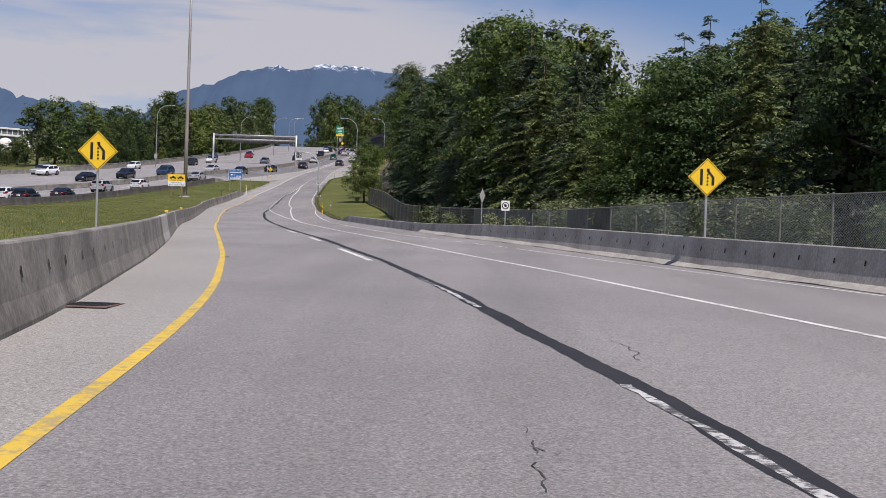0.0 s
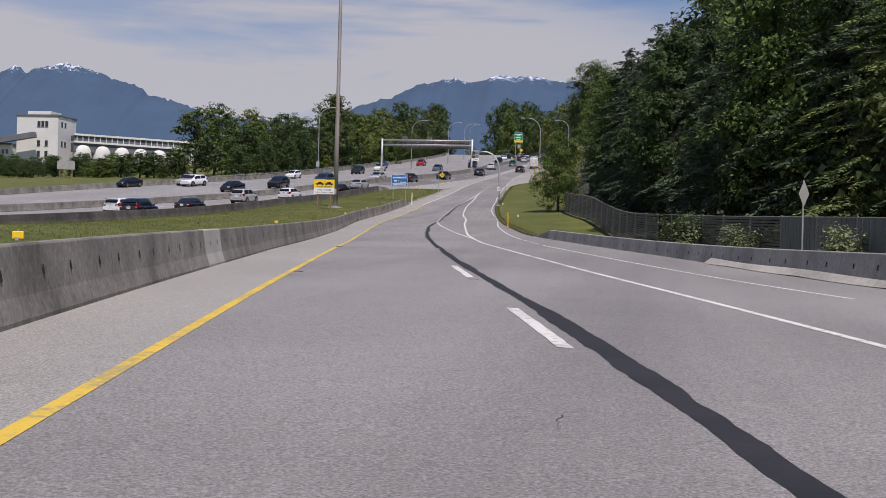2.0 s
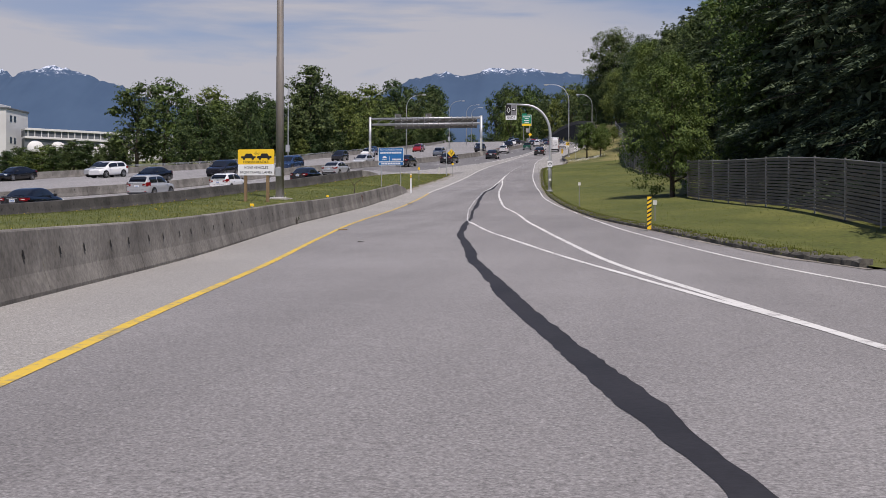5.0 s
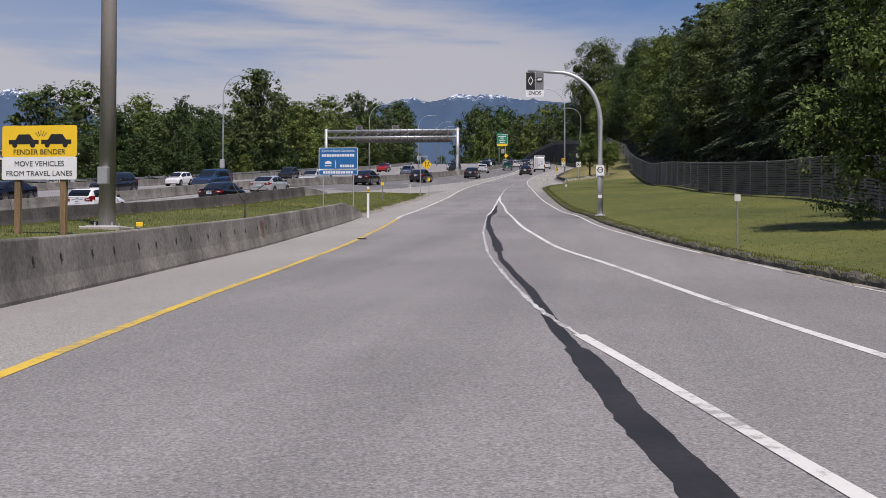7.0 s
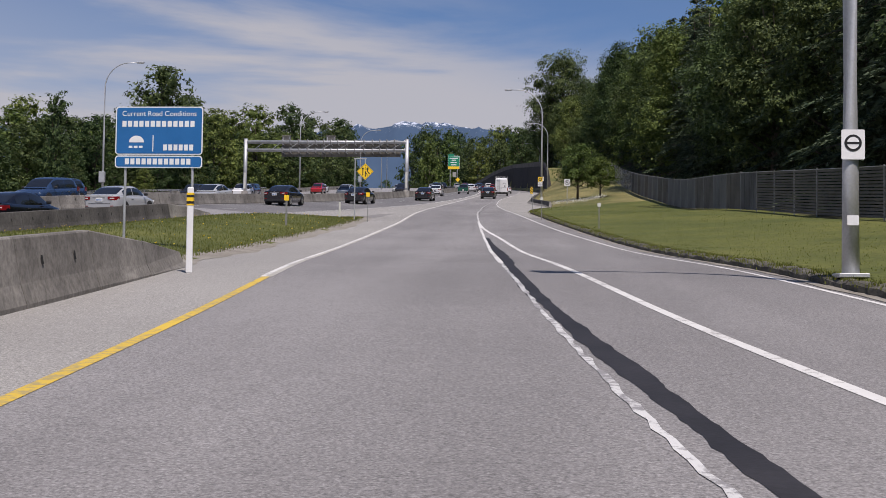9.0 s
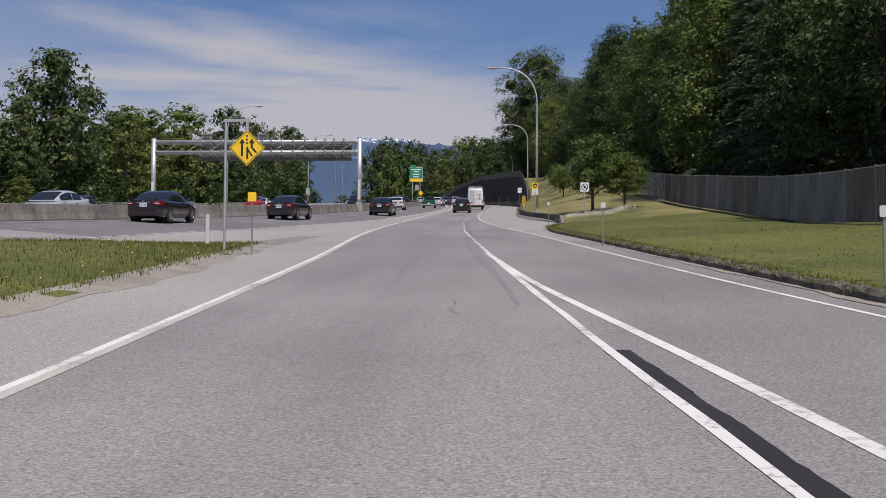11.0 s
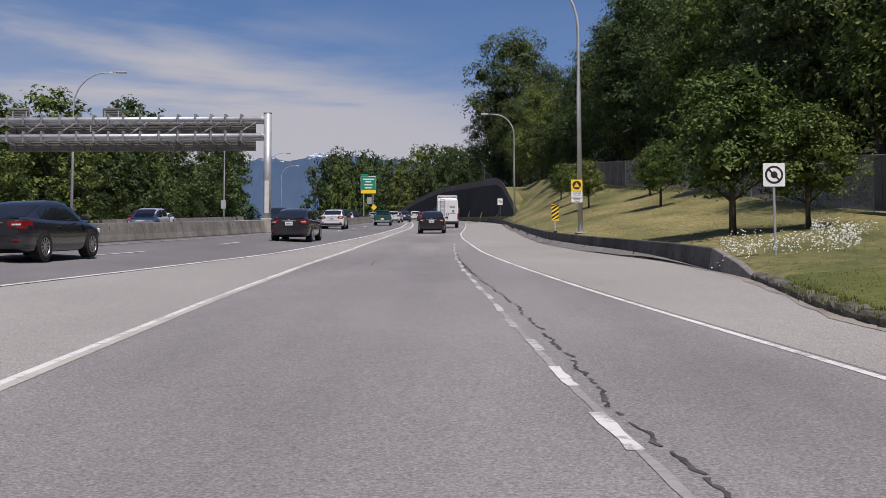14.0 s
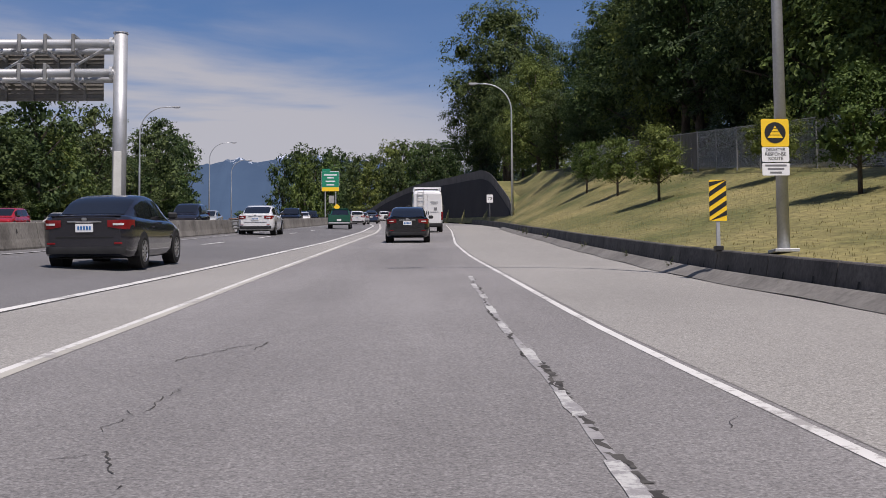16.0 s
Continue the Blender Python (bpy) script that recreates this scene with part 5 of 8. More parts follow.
def collision_sign():
    x, y = -31.72, 136.8
    zg = ground_z(x, y)
    e = thing("information_sign", pose(x, y, zg), "yellow and white sign about moving vehicles, on wooden posts", "road sign")
    z0, z1 = 7.20 - zg, 8.58 - zg
    zm = z0 + 0.42 * (z1 - z0)
    for dx in (-0.6, 0.62):
        post_to_ground(e, 0, 0, 8.3, zg, wood=True, rel=(dx, 0.1))
    up = part("plate", plate(rounded(2.0, z1 - zm, 0.06, 0, (z1 + zm) / 2), 0.012), M_SIGNY, e, "yellow upper plate")
    low = part("plate", plate(rounded(2.0, zm - z0, 0.05, 0, (zm + z0) / 2), 0.012), M_SIGNW, e, "white lower plate")
    def block(x0, x1, za, zb, parent=up):
        part("pictogram", plate([(x0, za), (x1, za), (x1, zb), (x0, zb)], 0.003, -0.004), M_BLACK, parent)
    zc = zm + 0.47 * (z1 - zm)
    for cx, tilt in ((-0.42, 0), (0.45, 1)):
        block(cx - 0.40, cx + 0.40, zc - 0.05, zc + 0.06)
        part("pictogram", plate([(cx - 0.22, zc + 0.06), (cx + 0.26, zc + 0.06), (cx + 0.16, zc + 0.2), (cx - 0.14, zc + 0.2)], 0.003, -0.004), M_BLACK, up)
        for wx in (-0.24, 0.24):
            part("pictogram", plate([(cx + wx + 0.07 * math.cos(k * math.pi / 5), zc - 0.07 + 0.07 * math.sin(k * math.pi / 5)) for k in range(10)], 0.003, -0.006), M_BLACK, up)
    for a in (50, 70, 90, 110, 130):
        ca, sa = math.cos(radians(a)), math.sin(radians(a))
        cx, cz = 0.04, zc + 0.06
        part("pictogram", plate([(cx + 0.1 * ca - 0.008, cz + 0.1 * sa), (cx + 0.1 * ca + 0.008, cz + 0.1 * sa), (cx + 0.24 * ca + 0.008, cz + 0.24 * sa), (cx + 0.24 * ca - 0.008, cz + 0.24 * sa)], 0.003, -0.004), M_BLACK, up)
    writing("FENDER BENDER", 0.185, 0, -0.006, zm + 0.12, M_BLACK, up)
    writing("MOVE VEHICLES", 0.185, 0, -0.006, z0 + 0.40, M_BLACK, low)
    writing("FROM TRAVEL LANES", 0.185, 0, -0.006, z0 + 0.15, M_BLACK, low)


collision_sign()


def road_conditions_sign():
    x, y = -29.9, 164.6
    zg = ground_z(x, y)
    e = thing("information_sign", pose(x, y, zg), "blue road-conditions sign with white lettering on two thin posts", "road sign")
    z0, z1 = 9.62 - zg, 10.97 - zg
    zm = z0 + 0.27
    for dx in (-0.75, 0.75):
        post_to_ground(e, 0, 0, 10.8, zg, 0.03, rel=(dx, 0.05))
    for a, b in ((zm + 0.02, z1), (z0, zm)):
        part("border", plate(rounded(1.95, b - a, 0.07, 0, (a + b) / 2), 0.010), M_SIGNW, e, "white border")
        part("plate", plate(rounded(1.90, b - a - 0.05, 0.05, 0, (a + b) / 2), 0.012, -0.004), M_SIGNB, e)
    def bars(cx, cz, w, h, n, mat=M_SIGNW):
        for k in range(n):
            bw = w / n * 0.72
            part("bar", plate([(cx - w / 2 + w * k / n, cz - h / 2), (cx - w / 2 + w * k / n + bw, cz - h / 2), (cx - w / 2 + w * k / n + bw, cz + h / 2), (cx - w / 2 + w * k / n, cz + h / 2)], 0.003, -0.007), mat, e)
    writing("Current Road Conditions", 0.16, 0, -0.008, z1 - 0.16, M_SIGNW, e)
    bars(0, z1 - 0.38, 1.65, 0.13, 13)
    bars(0.45, z0 + 0.45, 0.7, 0.13, 6)
    bars(0, z0 + 0.14, 1.5, 0.13, 12)
    part("emblem", plate([(-0.5 + 0.17 * math.cos(radians(a)), z0 + 0.56 + 0.15 * math.sin(radians(a))) for a in range(0, 181, 20)], 0.003, -0.007), M_SIGNW, e)
    bars(-0.5, z0 + 0.46, 0.34, 0.05, 3)
    part("bar", plate([(-0.14, z0 + 0.36), (-0.12, z0 + 0.36), (-0.12, z0 + 0.72), (-0.14, z0 + 0.72)], 0.003, -0.007), M_SIGNW, e)


road_conditions_sign()


def lane_ends_arm():
    x, y = -17.3, 156.4
    zg = ground_z(x, y)
    e = thing("overhead_lane_sign", pose(x, y, zg), "curved steel arm holding a bus lane ends sign over the lane", "road sign")
    pts, rad = [(0, 0, 0), (0, 0, 1.5), (0, 0, 3.9)], [0.125, 0.115, 0.10]
    for k in range(1, 10):
        a = radians(90 * k / 9)
        pts.append((-1.75 * (1 - math.cos(a)), 0, 3.9 + 2.0 * math.sin(a)))
        rad.append(0.095 - 0.003 * k)
    pts.append((-2.95, 0, 5.98))
    rad.append(0.055)
    part("pole", tube(bmesh.new(), pts, rad, 12), M_GALV, e, smooth=True)
    part("base_plate", bm_box(0.42, 0.42, 0.06, (0, 0, 0.03), 0.01), M_GALV, e)
    top = 13.1 - zg
    cx = -2.65
    s = part("plate", plate(rounded(0.74, 1.02, 0.04, cx, top - 0.51), 0.012, -0.12), M_SIGNW, e, "black, grey and white lane sign")
    part("panel", plate(rounded(0.36, 0.72, 0.02, cx - 0.18, top - 0.37), 0.003, -0.124), M_BLACK, s)
    part("panel", plate(rounded(0.345, 0.72, 0.02, cx + 0.185, top - 0.37), 0.003, -0.124), M_GREY, s)
    dm = [(cx - 0.18, top - 0.18), (cx - 0.08, top - 0.36), (cx - 0.18, top - 0.54), (cx - 0.28, top - 0.36)]
    for a, b in zip(dm, dm[1:] + dm[:1]):
        dx, dz = b[0] - a[0], b[1] - a[1]
        L = math.hypot(dx, dz)
        nx, nz = -dz / L * 0.012, dx / L * 0.012
        part("symbol", plate([(a[0] - nx, a[1] - nz), (b[0] - nx, b[1] - nz), (b[0] + nx, b[1] + nz), (a[0] + nx, a[1] + nz)], 0.003, -0.128), M_SIGNW, s)
    part("symbol", plate(rounded(0.24, 0.2, 0.04, cx + 0.185, top - 0.33), 0.003, -0.128), M_BLACK, s)
    part("symbol", plate(rounded(0.17, 0.08, 0.02, cx + 0.185, top - 0.31), 0.003, -0.132), M_SIGNW, s)
    writing("ENDS", 0.21, cx, -0.126, top - 0.87, M_BLACK, s)
    part("hanger", bm_box(0.05, 0.06, 0.2, (cx, -0.06, top + 0.02)), M_GALV, e)
    part("hanger", bm_box(0.05, 0.14, 0.05, (cx, -0.06, top + 0.06)), M_GALV, e)
    ns = part("small_sign", plate(rounded(0.32, 0.42, 0.02, 0, 1.86), 0.006, -0.14), M_SIGNW, e, "white no-stopping plate")
    part("symbol", plate([(0.12 * math.cos(k * math.pi / 8), 1.88 + 0.12 * math.sin(k * math.pi / 8)) for k in range(16)], 0.002, -0.144), M_BLACK, ns)
    part("symbol", plate([(0.085 * math.cos(k * math.pi / 8), 1.88 + 0.085 * math.sin(k * math.pi / 8)) for k in range(16)], 0.002, -0.147), M_SIGNW, ns)
    part("symbol", bm_box(0.2, 0.003, 0.03, (0, -0.149, 1.88), rot=Matrix.Rotation(0.0, 3, "Y")), M_BLACK, ns)
    part("sticker", plate(rounded(0.16, 0.14, 0.01, 0, 0.8), 0.004, -0.13), M_SIGNW, e)


lane_ends_arm()


def square_sign(x, y, zc, w, h, label, dark=True, post_r=0.03, name="regulatory_sign"):
    zg = ground_z(x, y)
    e = thing(name, pose(x, y, zg), label, "road sign")
    post_to_ground(e, x, y, zc + h * 0.4, zg, post_r, rel=(0, 0.04))
    c = zc - zg
    p = part("plate", plate(rounded(w, h, 0.03, 0, c), 0.008), M_SIGNW, e)
    if dark:
        for r, mat, yy in ((0.42 * w, M_BLACK, -0.004), (0.32 * w, M_SIGNW, -0.007), (0.16 * w, M_BLACK, -0.010)):
            part("symbol", plate([(r * math.cos(k * math.pi / 10), c + r * math.sin(k * math.pi / 10)) for k in range(20)], 0.002, yy), mat, p)
        part("symbol", bm_box(0.78 * w, 0.003, 0.08 * w, (0, 0, 0), rot=Matrix.Rotation(0.785, 3, "Y")), M_BLACK, p).location = (0, -0.012, c)
    return e


square_sign(-18.55, 238, 16.88, 0.5, 0.54, "white no-stopping sign on a thin post beside daisies")
square_sign(2.95, 58, 3.46, 0.42, 0.5, "white no-stopping sign standing above the barrier")


def back_sign():
    x, y = 2.16, 70.7
    zg = ground_z(x, y)
    e = thing("warning_sign", pose(x, y, zg, 0, 0, 12), "grey back of a narrow diamond sign on a post", "road sign")
    post_to_ground(e, x, y, 4.9, zg, 0.03)
    part("plate", plate([(px * 0.4, pz + 4.45 - zg) for px, pz in diamond(0.45)], 0.008, -0.045), M_ALU, e)


back_sign()


def disaster_signs():
    x, y = -20.6, 259.72
    zg = ground_z(x, y)
    e = thing("route_sign", pose(x, y, 0), "yellow and white disaster route signs strapped to a lamp post", "road sign")
    p = part("plate", plate(rounded(0.47, 0.47, 0.03, 0, 19.43), 0.008), M_SIGNY, e, "yellow square plate")
    part("symbol", plate([(0.18 * math.cos(k * math.pi / 10), 19.43 + 0.18 * math.sin(k * math.pi / 10)) for k in range(20)], 0.002, -0.004), M_BLACK, p)
    for k in range(4):
        w0, w1 = 0.13 - 0.034 * k, 0.13 - 0.034 * (k + 0.8)
        z = 19.34 + 0.055 * k
        part("symbol", plate([(-w0, z), (w0, z), (w1, z + 0.042), (-w1, z + 0.042)], 0.002, -0.007), M_SIGNY, p)
    q = part("plate", plate(rounded(0.46, 0.25, 0.02, 0, 19.06), 0.008), M_SIGNW, e, "white lettered plate")
    for k, s in enumerate(("DISASTER", "RESPONSE", "ROUTE")):
        writing(s, 0.078, 0, -0.003, 19.14 - 0.075 * k, M_BLACK, q)
    q = part("plate", plate(rounded(0.46, 0.21, 0.02, 0, 18.81), 0.008), M_SIGNW, e, "white plate with fine print")
    for k in range(3):
        part("bar", plate([(-0.18 + 0.04 * k, 18.86 - 0.06 * k), (0.18 - 0.04 * k, 18.86 - 0.06 * k), (0.18 - 0.04 * k, 18.89 - 0.06 * k), (-0.18 + 0.04 * k, 18.89 - 0.06 * k)], 0.002, -0.003), M_GREY, q)
    part("strap", bm_box(0.3, 0.06, 0.03, (0.1, 0.045, 19.4)), M_GALV, e)
    part("strap", bm_box(0.3, 0.06, 0.03, (0.1, 0.045, 18.9)), M_GALV, e)


disaster_signs()


def hazard_board():
    x, y = -21.82, 260.2
    zg = ZR(y) + 0.5
    e = thing("hazard_marker", pose(x + 0.35, y, zg), "yellow and black striped hazard marker mounted on the barrier", "hazard marker")
    z0, z1, w = 17.99 - zg, 18.70 - zg, 0.30
    part("post", bm_box(0.06, 0.04, z0 + 0.2, (0, 0.03, z0 / 2 + 0.1)), M_GALV, e)
    part("bracket", bm_box(0.14, 0.16, 0.09, (0, 0.03, 0.035), 0.01), M_BLACK, e)
    p = part("plate", plate(rounded(w, z1 - z0, 0.02, 0, (z0 + z1) / 2), 0.008), M_SIGNY, e)
    for k in range(5):
        za = z0 - 0.10 + 0.172 * k
        pts = [(-w / 2, za), (w / 2, za + 0.2), (w / 2, za + 0.285), (-w / 2, za + 0.085)]
        pts = [(px, min(max(pz, z0), z1)) for px, pz in pts]
        if pts[1][1] - pts[0][1] > 0.02:
            part("stripe", plate(pts, 0.002, -0.004), M_BLACK, p)


hazard_board()


def guide_sign():
    x, y = -41.0, 438
    zg = ZR(y)
    e = thing("guide_sign", pose(x, y, 0), "green and yellow overhead exit sign on a pole", "road sign")
    p = part("plate", plate(rounded(2.9, 2.6, 0.1, 0, 42.7), 0.03), M_SIGNG, e)
    part("border", plate(rounded(2.98, 3.42, 0.1, 0, 42.42), 0.02, 0.02), M_SIGNW, e)
    part("exit_panel", plate(rounded(2.9, 0.68, 0.05, 0, 41.05), 0.03), M_SIGNY, e, "yellow exit panel")
    part("top_tab", plate(rounded(1.4, 0.5, 0.05, -0.7, 44.3), 0.03), M_SIGNG, e)
    for z, w in ((43.5, 2.2), (43.0, 1.1), (42.4, 1.6), (41.8, 1.3)):
        part("bar", plate([(-w / 2, z - 0.11), (w / 2, z - 0.11), (w / 2, z + 0.11), (-w / 2, z + 0.11)], 0.01, -0.02), M_SIGNW, p)
    for dx in (-0.9, 0.9):
        part("post", tube(bmesh.new(), [(dx, 0.12, zg - 0.3), (dx, 0.12, 43.8)], 0.09, 8), M_GALV, e)
    part("small_sign", plate(rounded(0.9, 1.3, 0.04, 0.2, 39.3), 0.02, -0.02), M_ALU, e)
    part("small_sign", plate([(1.1 + 0.6 * a, 38.0 + 0.6 * b) for a, b in ((0, 1), (-1, 0), (0, -1), (1, 0))], 0.02, -0.02), M_SIGNY, e)


guide_sign()


def delineator(x, y, top, kind, label):
    zg = ground_z(x, y)
    e = thing("delineator_post", pose(x, y, zg), label, "delineator")
    h = top - zg
    if kind == "white":
        part("post", bm_box(0.10, 0.05, h, (0, 0, h / 2), 0.012), M_SIGNW, e)
        part("band", bm_box(0.106, 0.056, 0.2, (0, 0, h * 0.86)), M_SIGNY, e)
        for k in range(2):
            part("stripe", bm_box(0.108, 0.058, 0.04, (0, 0, h * 0.82 + 0.1 * k)), M_BLACK, e)
    elif kind == "bare":
        part("post", bm_box(0.10, 0.05, h, (0, 0, h / 2), 0.012), M_CREAM, e)
        part("cap", bm_box(0.106, 0.056, 0.05, (0, 0, h - 0.01), 0.008), M_GREY, e)
    else:
        part("post", bm_box(0.07 if kind == "broad" else 0.034, 0.03, h + 0.05, (0, 0, h / 2 - 0.07), 0.004), M_POST, e)
        part("reflector", plate(rounded(0.19, 0.21, 0.03, 0, h - 0.1) if kind in ("broad", "yellow") else rounded(0.13, 0.15, 0.02, 0, h - 0.07), 0.01, -0.03), M_SIGNY if kind in ("yellow", "broad") else M_CREAM, e)
    return e


delineator(-26.2, 152.5, ground_z(-26.9, 152.5) + 0.2 + 1.15, "white", "white delineator post with yellow band at the barrier's end").matrix_world = pose(-27.1, 157.6, ground_z(-27.6, 157.6))
delineator(-30.9, 183.0, ground_z(-30.9, 183.0) + 1.15, "broad", "yellow reflector on a broad grey steel post in the grass")
delineator(-29.5, 195.2, 11.95, "yellow", "yellow reflector on a thin post at the median tip")
delineator(-31.6, 199.7, ground_z(-31.6, 199.7) + 0.85, "bare", "white delineator post on the median")
delineator(-14.6, 134.8, 6.62, "plain", "small white reflector on a thin post on the lawn")
delineator(-11.5, 116.0, 5.0, "plain", "small white reflector on a thin post on the lawn")
def striped_post(x, y, h):
    e = thing("delineator_post", pose(x, y, ground_z(x, y)), "thin yellow and black striped marker on the lawn edge", "delineator")
    p = part("plate", bm_box(0.12, 0.02, h, (0, 0, h / 2 + 0.05), 0.004), M_SIGNY, e)
    for k in range(7):
        z = 0.12 + (h - 0.1) * k / 7
        part("stripe", plate([(-0.06, z), (0.06, z + 0.07), (0.06, z + 0.12), (-0.06, z + 0.05)], 0.003, -0.014), M_BLACK, p)
    part("post", bm_box(0.04, 0.03, h * 0.6, (0, 0.028, h * 0.2)), M_GALV, e)


striped_post(-11.8, 111.4, 0.95)
delineator(-19.1, 184.6, 10.62, "plain", "small white reflector on a thin post on the lawn")
delineator(-21.1, 201.1, 12.30, "plain", "small white reflector on a thin post on the lawn")
delineator(-21.5, 221.9, 14.38, "plain", "small white reflector on a thin post on the lawn")
for yy in (41, 69, 108, 128):
    zz = ground_z(BAR_L(yy), yy) + 0.80
    rf = thing("barrier_reflector", pose(BAR_L(yy), yy, zz), "small yellow reflector on top of the barrier", "reflector", "barrier reflectors")
    part("reflector", bm_box(0.12, 0.03, 0.08, (0, 0, 0.05), 0.008), M_SIGNY, rf)
    part("bracket", bm_box(0.04, 0.05, 0.03, (0, 0, 0.012)), M_GALV, rf)


def barrier_plate():
    y = BARRIER_PLATE_Y
    e = thing("steel_plate", pose(BAR_L(y) + 0.135, y, ZR(y) + 0.42, 0, 0, 0), "rusty steel plate bolted over a barrier joint", "plate")
    part("plate", bm_box(0.02, 0.34, 0.5, (0, 0, 0), 0.004, Matrix.Rotation(-0.14, 3, "Y")), M_RUST, e)
    for k in (-1, 1):
        part("bolt", tube(bmesh.new(), [(0.0, 0.1 * k, 0.17), (0.03, 0.1 * k, 0.17)], 0.02, 6), M_RUST, e)


BARRIER_PLATE_Y = 138.0
barrier_plate()


def dead_sapling():
    x, y = -26.6, 137.6
    zg = ground_z(x, y) + 0.15
    e = thing("dead_sapling", pose(x, y, zg), "bare grey sapling leaning over the barrier", "sapling")
    bm = bmesh.new()
    tube(bm, [(0, 0, -0.1), (0.05, 0, 0.75), (0.02, 0, 1.0)], [0.035, 0.028, 0.024], 6)
    tube(bm, [(0.02, 0, 1.0), (-0.25, 0, 1.35), (-0.42, 0.05, 1.75)], [0.022, 0.014, 0.006], 5)
    tube(bm, [(0.02, 0, 1.0), (0.3, 0, 1.25), (0.75, 0.05, 1.55)], [0.022, 0.014, 0.006], 5)
    tube(bm, [(0.3, 0, 1.25), (0.45, 0.1, 1.22)], [0.012, 0.005], 4)
    part("stem", bm, M_BARK, e)


dead_sapling()


def guardrail():
    """Steel beam on posts closing the gap between two lengths of centre barrier."""
    y0 = 301.5
    at = lambda y, h, dx=0.0: Vector((MAIN_L(y) - 0.6 + dx, y, road_z(MAIN_L(y) - 0.6, y) + h))
    e = thing("guardrail", Matrix.Translation(at(y0, 0)), "dark grey steel guardrail closing a gap in the centre barrier", "guardrail")
    inv = e.matrix_world.inverted()
    for k in range(10):
        p = part("post", bm_box(0.15, 0.12, 0.76, (0, 0, 0.36)), M_POST, e)
        p.matrix_basis = inv @ Matrix.Translation(at(y0 + 0.8 + 2.2 * k, 0))
    for h in (0.26, 0.44, 0.62):
        part("rail", tube(bmesh.new(), [inv @ at(y0 + 1.05 * k, h, 0.13) for k in range(21)], 0.075, 6), M_POST, e)
    part("top_channel", tube(bmesh.new(), [inv @ at(y0 + 1.05 * k, 0.74) for k in range(21)], 0.06, 4), M_RUST, e)


guardrail()


def pylon():
    x, y, zb, h = 115, 640, 62, 40
    e = thing("power_pylon", pose(x, y, zb), "distant lattice power pylon above the wood", "pylon")
    for sx in (-1, 1):
        for sy in (-1, 1):
            part("leg", tube(bmesh.new(), [(sx * 4, sy * 4, 0), (sx * 1.2, sy * 1.2, h * .6), (sx * .8, sy * .8, h)], 0.2, 5), M_GALV, e)
    for z, w in ((h * .66, 9), (h * .8, 8), (h * .95, 6)):
        part("cross_arm", bm_box(2 * w, 0.4, 0.4, (0, 0, z)), M_GALV, e)
    for k in range(7):
        z = h * k / 8
        s = 4 - 3.0 * k / 8
        part("brace", tube(bmesh.new(), [(-s, -s, z), (s * .8, -s * .8, z + h / 8)], 0.12, 4), M_GALV, e)
        part("brace", tube(bmesh.new(), [(s, -s, z), (-s * .8, -s * .8, z + h / 8)], 0.12, 4), M_GALV, e)


pylon()


def wooden_sign_back(x, y, h):
    zg = ground_z(x, y)
    e = thing("direction_sign", pose(x, y, zg, 0, 0, 20), "wide sign on two wooden posts, seen from behind", "road sign")
    for dx in (-0.9, 0.9):
        part("post", bm_box(0.14, 0.14, h, (dx, 0.08, h / 2 - 0.1)), M_WOOD, e)
    part("plate", bm_box(2.6, 0.05, 1.3, (0, 0, h - 0.65), 0.01), M_ALU, e)


wooden_sign_back(-88.5, 198, 4.2)


def scrap(x, y, w, d, h, turn, mat, label):
    """A flattened scrap lying on the road."""
    rnd = random.Random(int(x * 97 + y * 13))
    e = thing("scrap", pose(x, y, ZR(y) + 0.004, math.degrees(math.atan(ZR(y + .5) - ZR(y - .5))), 0, turn), label, "litter")
    bm = bm_box(w, d, h, (0, 0, h / 2), h * 0.3)
    for v in bm.verts:
        v.co.x += rnd.uniform(-.12, .12) * w
        v.co.y += rnd.uniform(-.25, .25) * d
        v.co.z += rnd.uniform(0, .6) * h if v.co.z > h / 2 else 0
    part("piece", bm, mat, e)
    part("torn_edge", tube(bmesh.new(), [(-w * .5, -d * .3, h * .5), (0, d * .1, h * 1.4), (w * .55, d * .35, h * .6)], h * 0.35, 5), mat, e)


for x, y, w, d, h, turn, mat, lab in ((-13.66, 70.1, 0.22, 0.12, 0.02, 10, M_WOOD, "flattened brown scrap beside the yellow line"), (-21.0, 111.8, 0.26, 0.08, 0.02, 15, M_WOOD, "flattened brown scrap on the yellow line"), (-10.1, 52.4, 0.18, 0.035, 0.01, -8, M_GREY, "strip of dark rubber beside the yellow line"), (-4.82, 26.2, 0.14, 0.04, 0.01, 4, M_GREY, "strip of dark rubber on the yellow line"), (-17.7, 84.3, 0.24, 0.04, 0.01, 35, M_GREY, "strip of dark rubber on the shoulder"), (-24.3, 141.7, 0.24, 0.06, 0.02, 20, M_RUBBER, "strip of dark rubber at the edge line"), (-18.9, 104.9, 0.12, 0.09, 0.01, 60, M_RUBBER, "dark scrap pressed into the asphalt"), (-11.98, 67.7, 0.07, 0.05, 0.006, 40, M_GREY, "dark scrap pressed into the asphalt"), (-10.2, 70.7, 0.09, 0.07, 0.01, 0, M_SIGNW, "pale scrap on the tar seam")):
    scrap(x, y, w, d, h, turn, mat, lab)


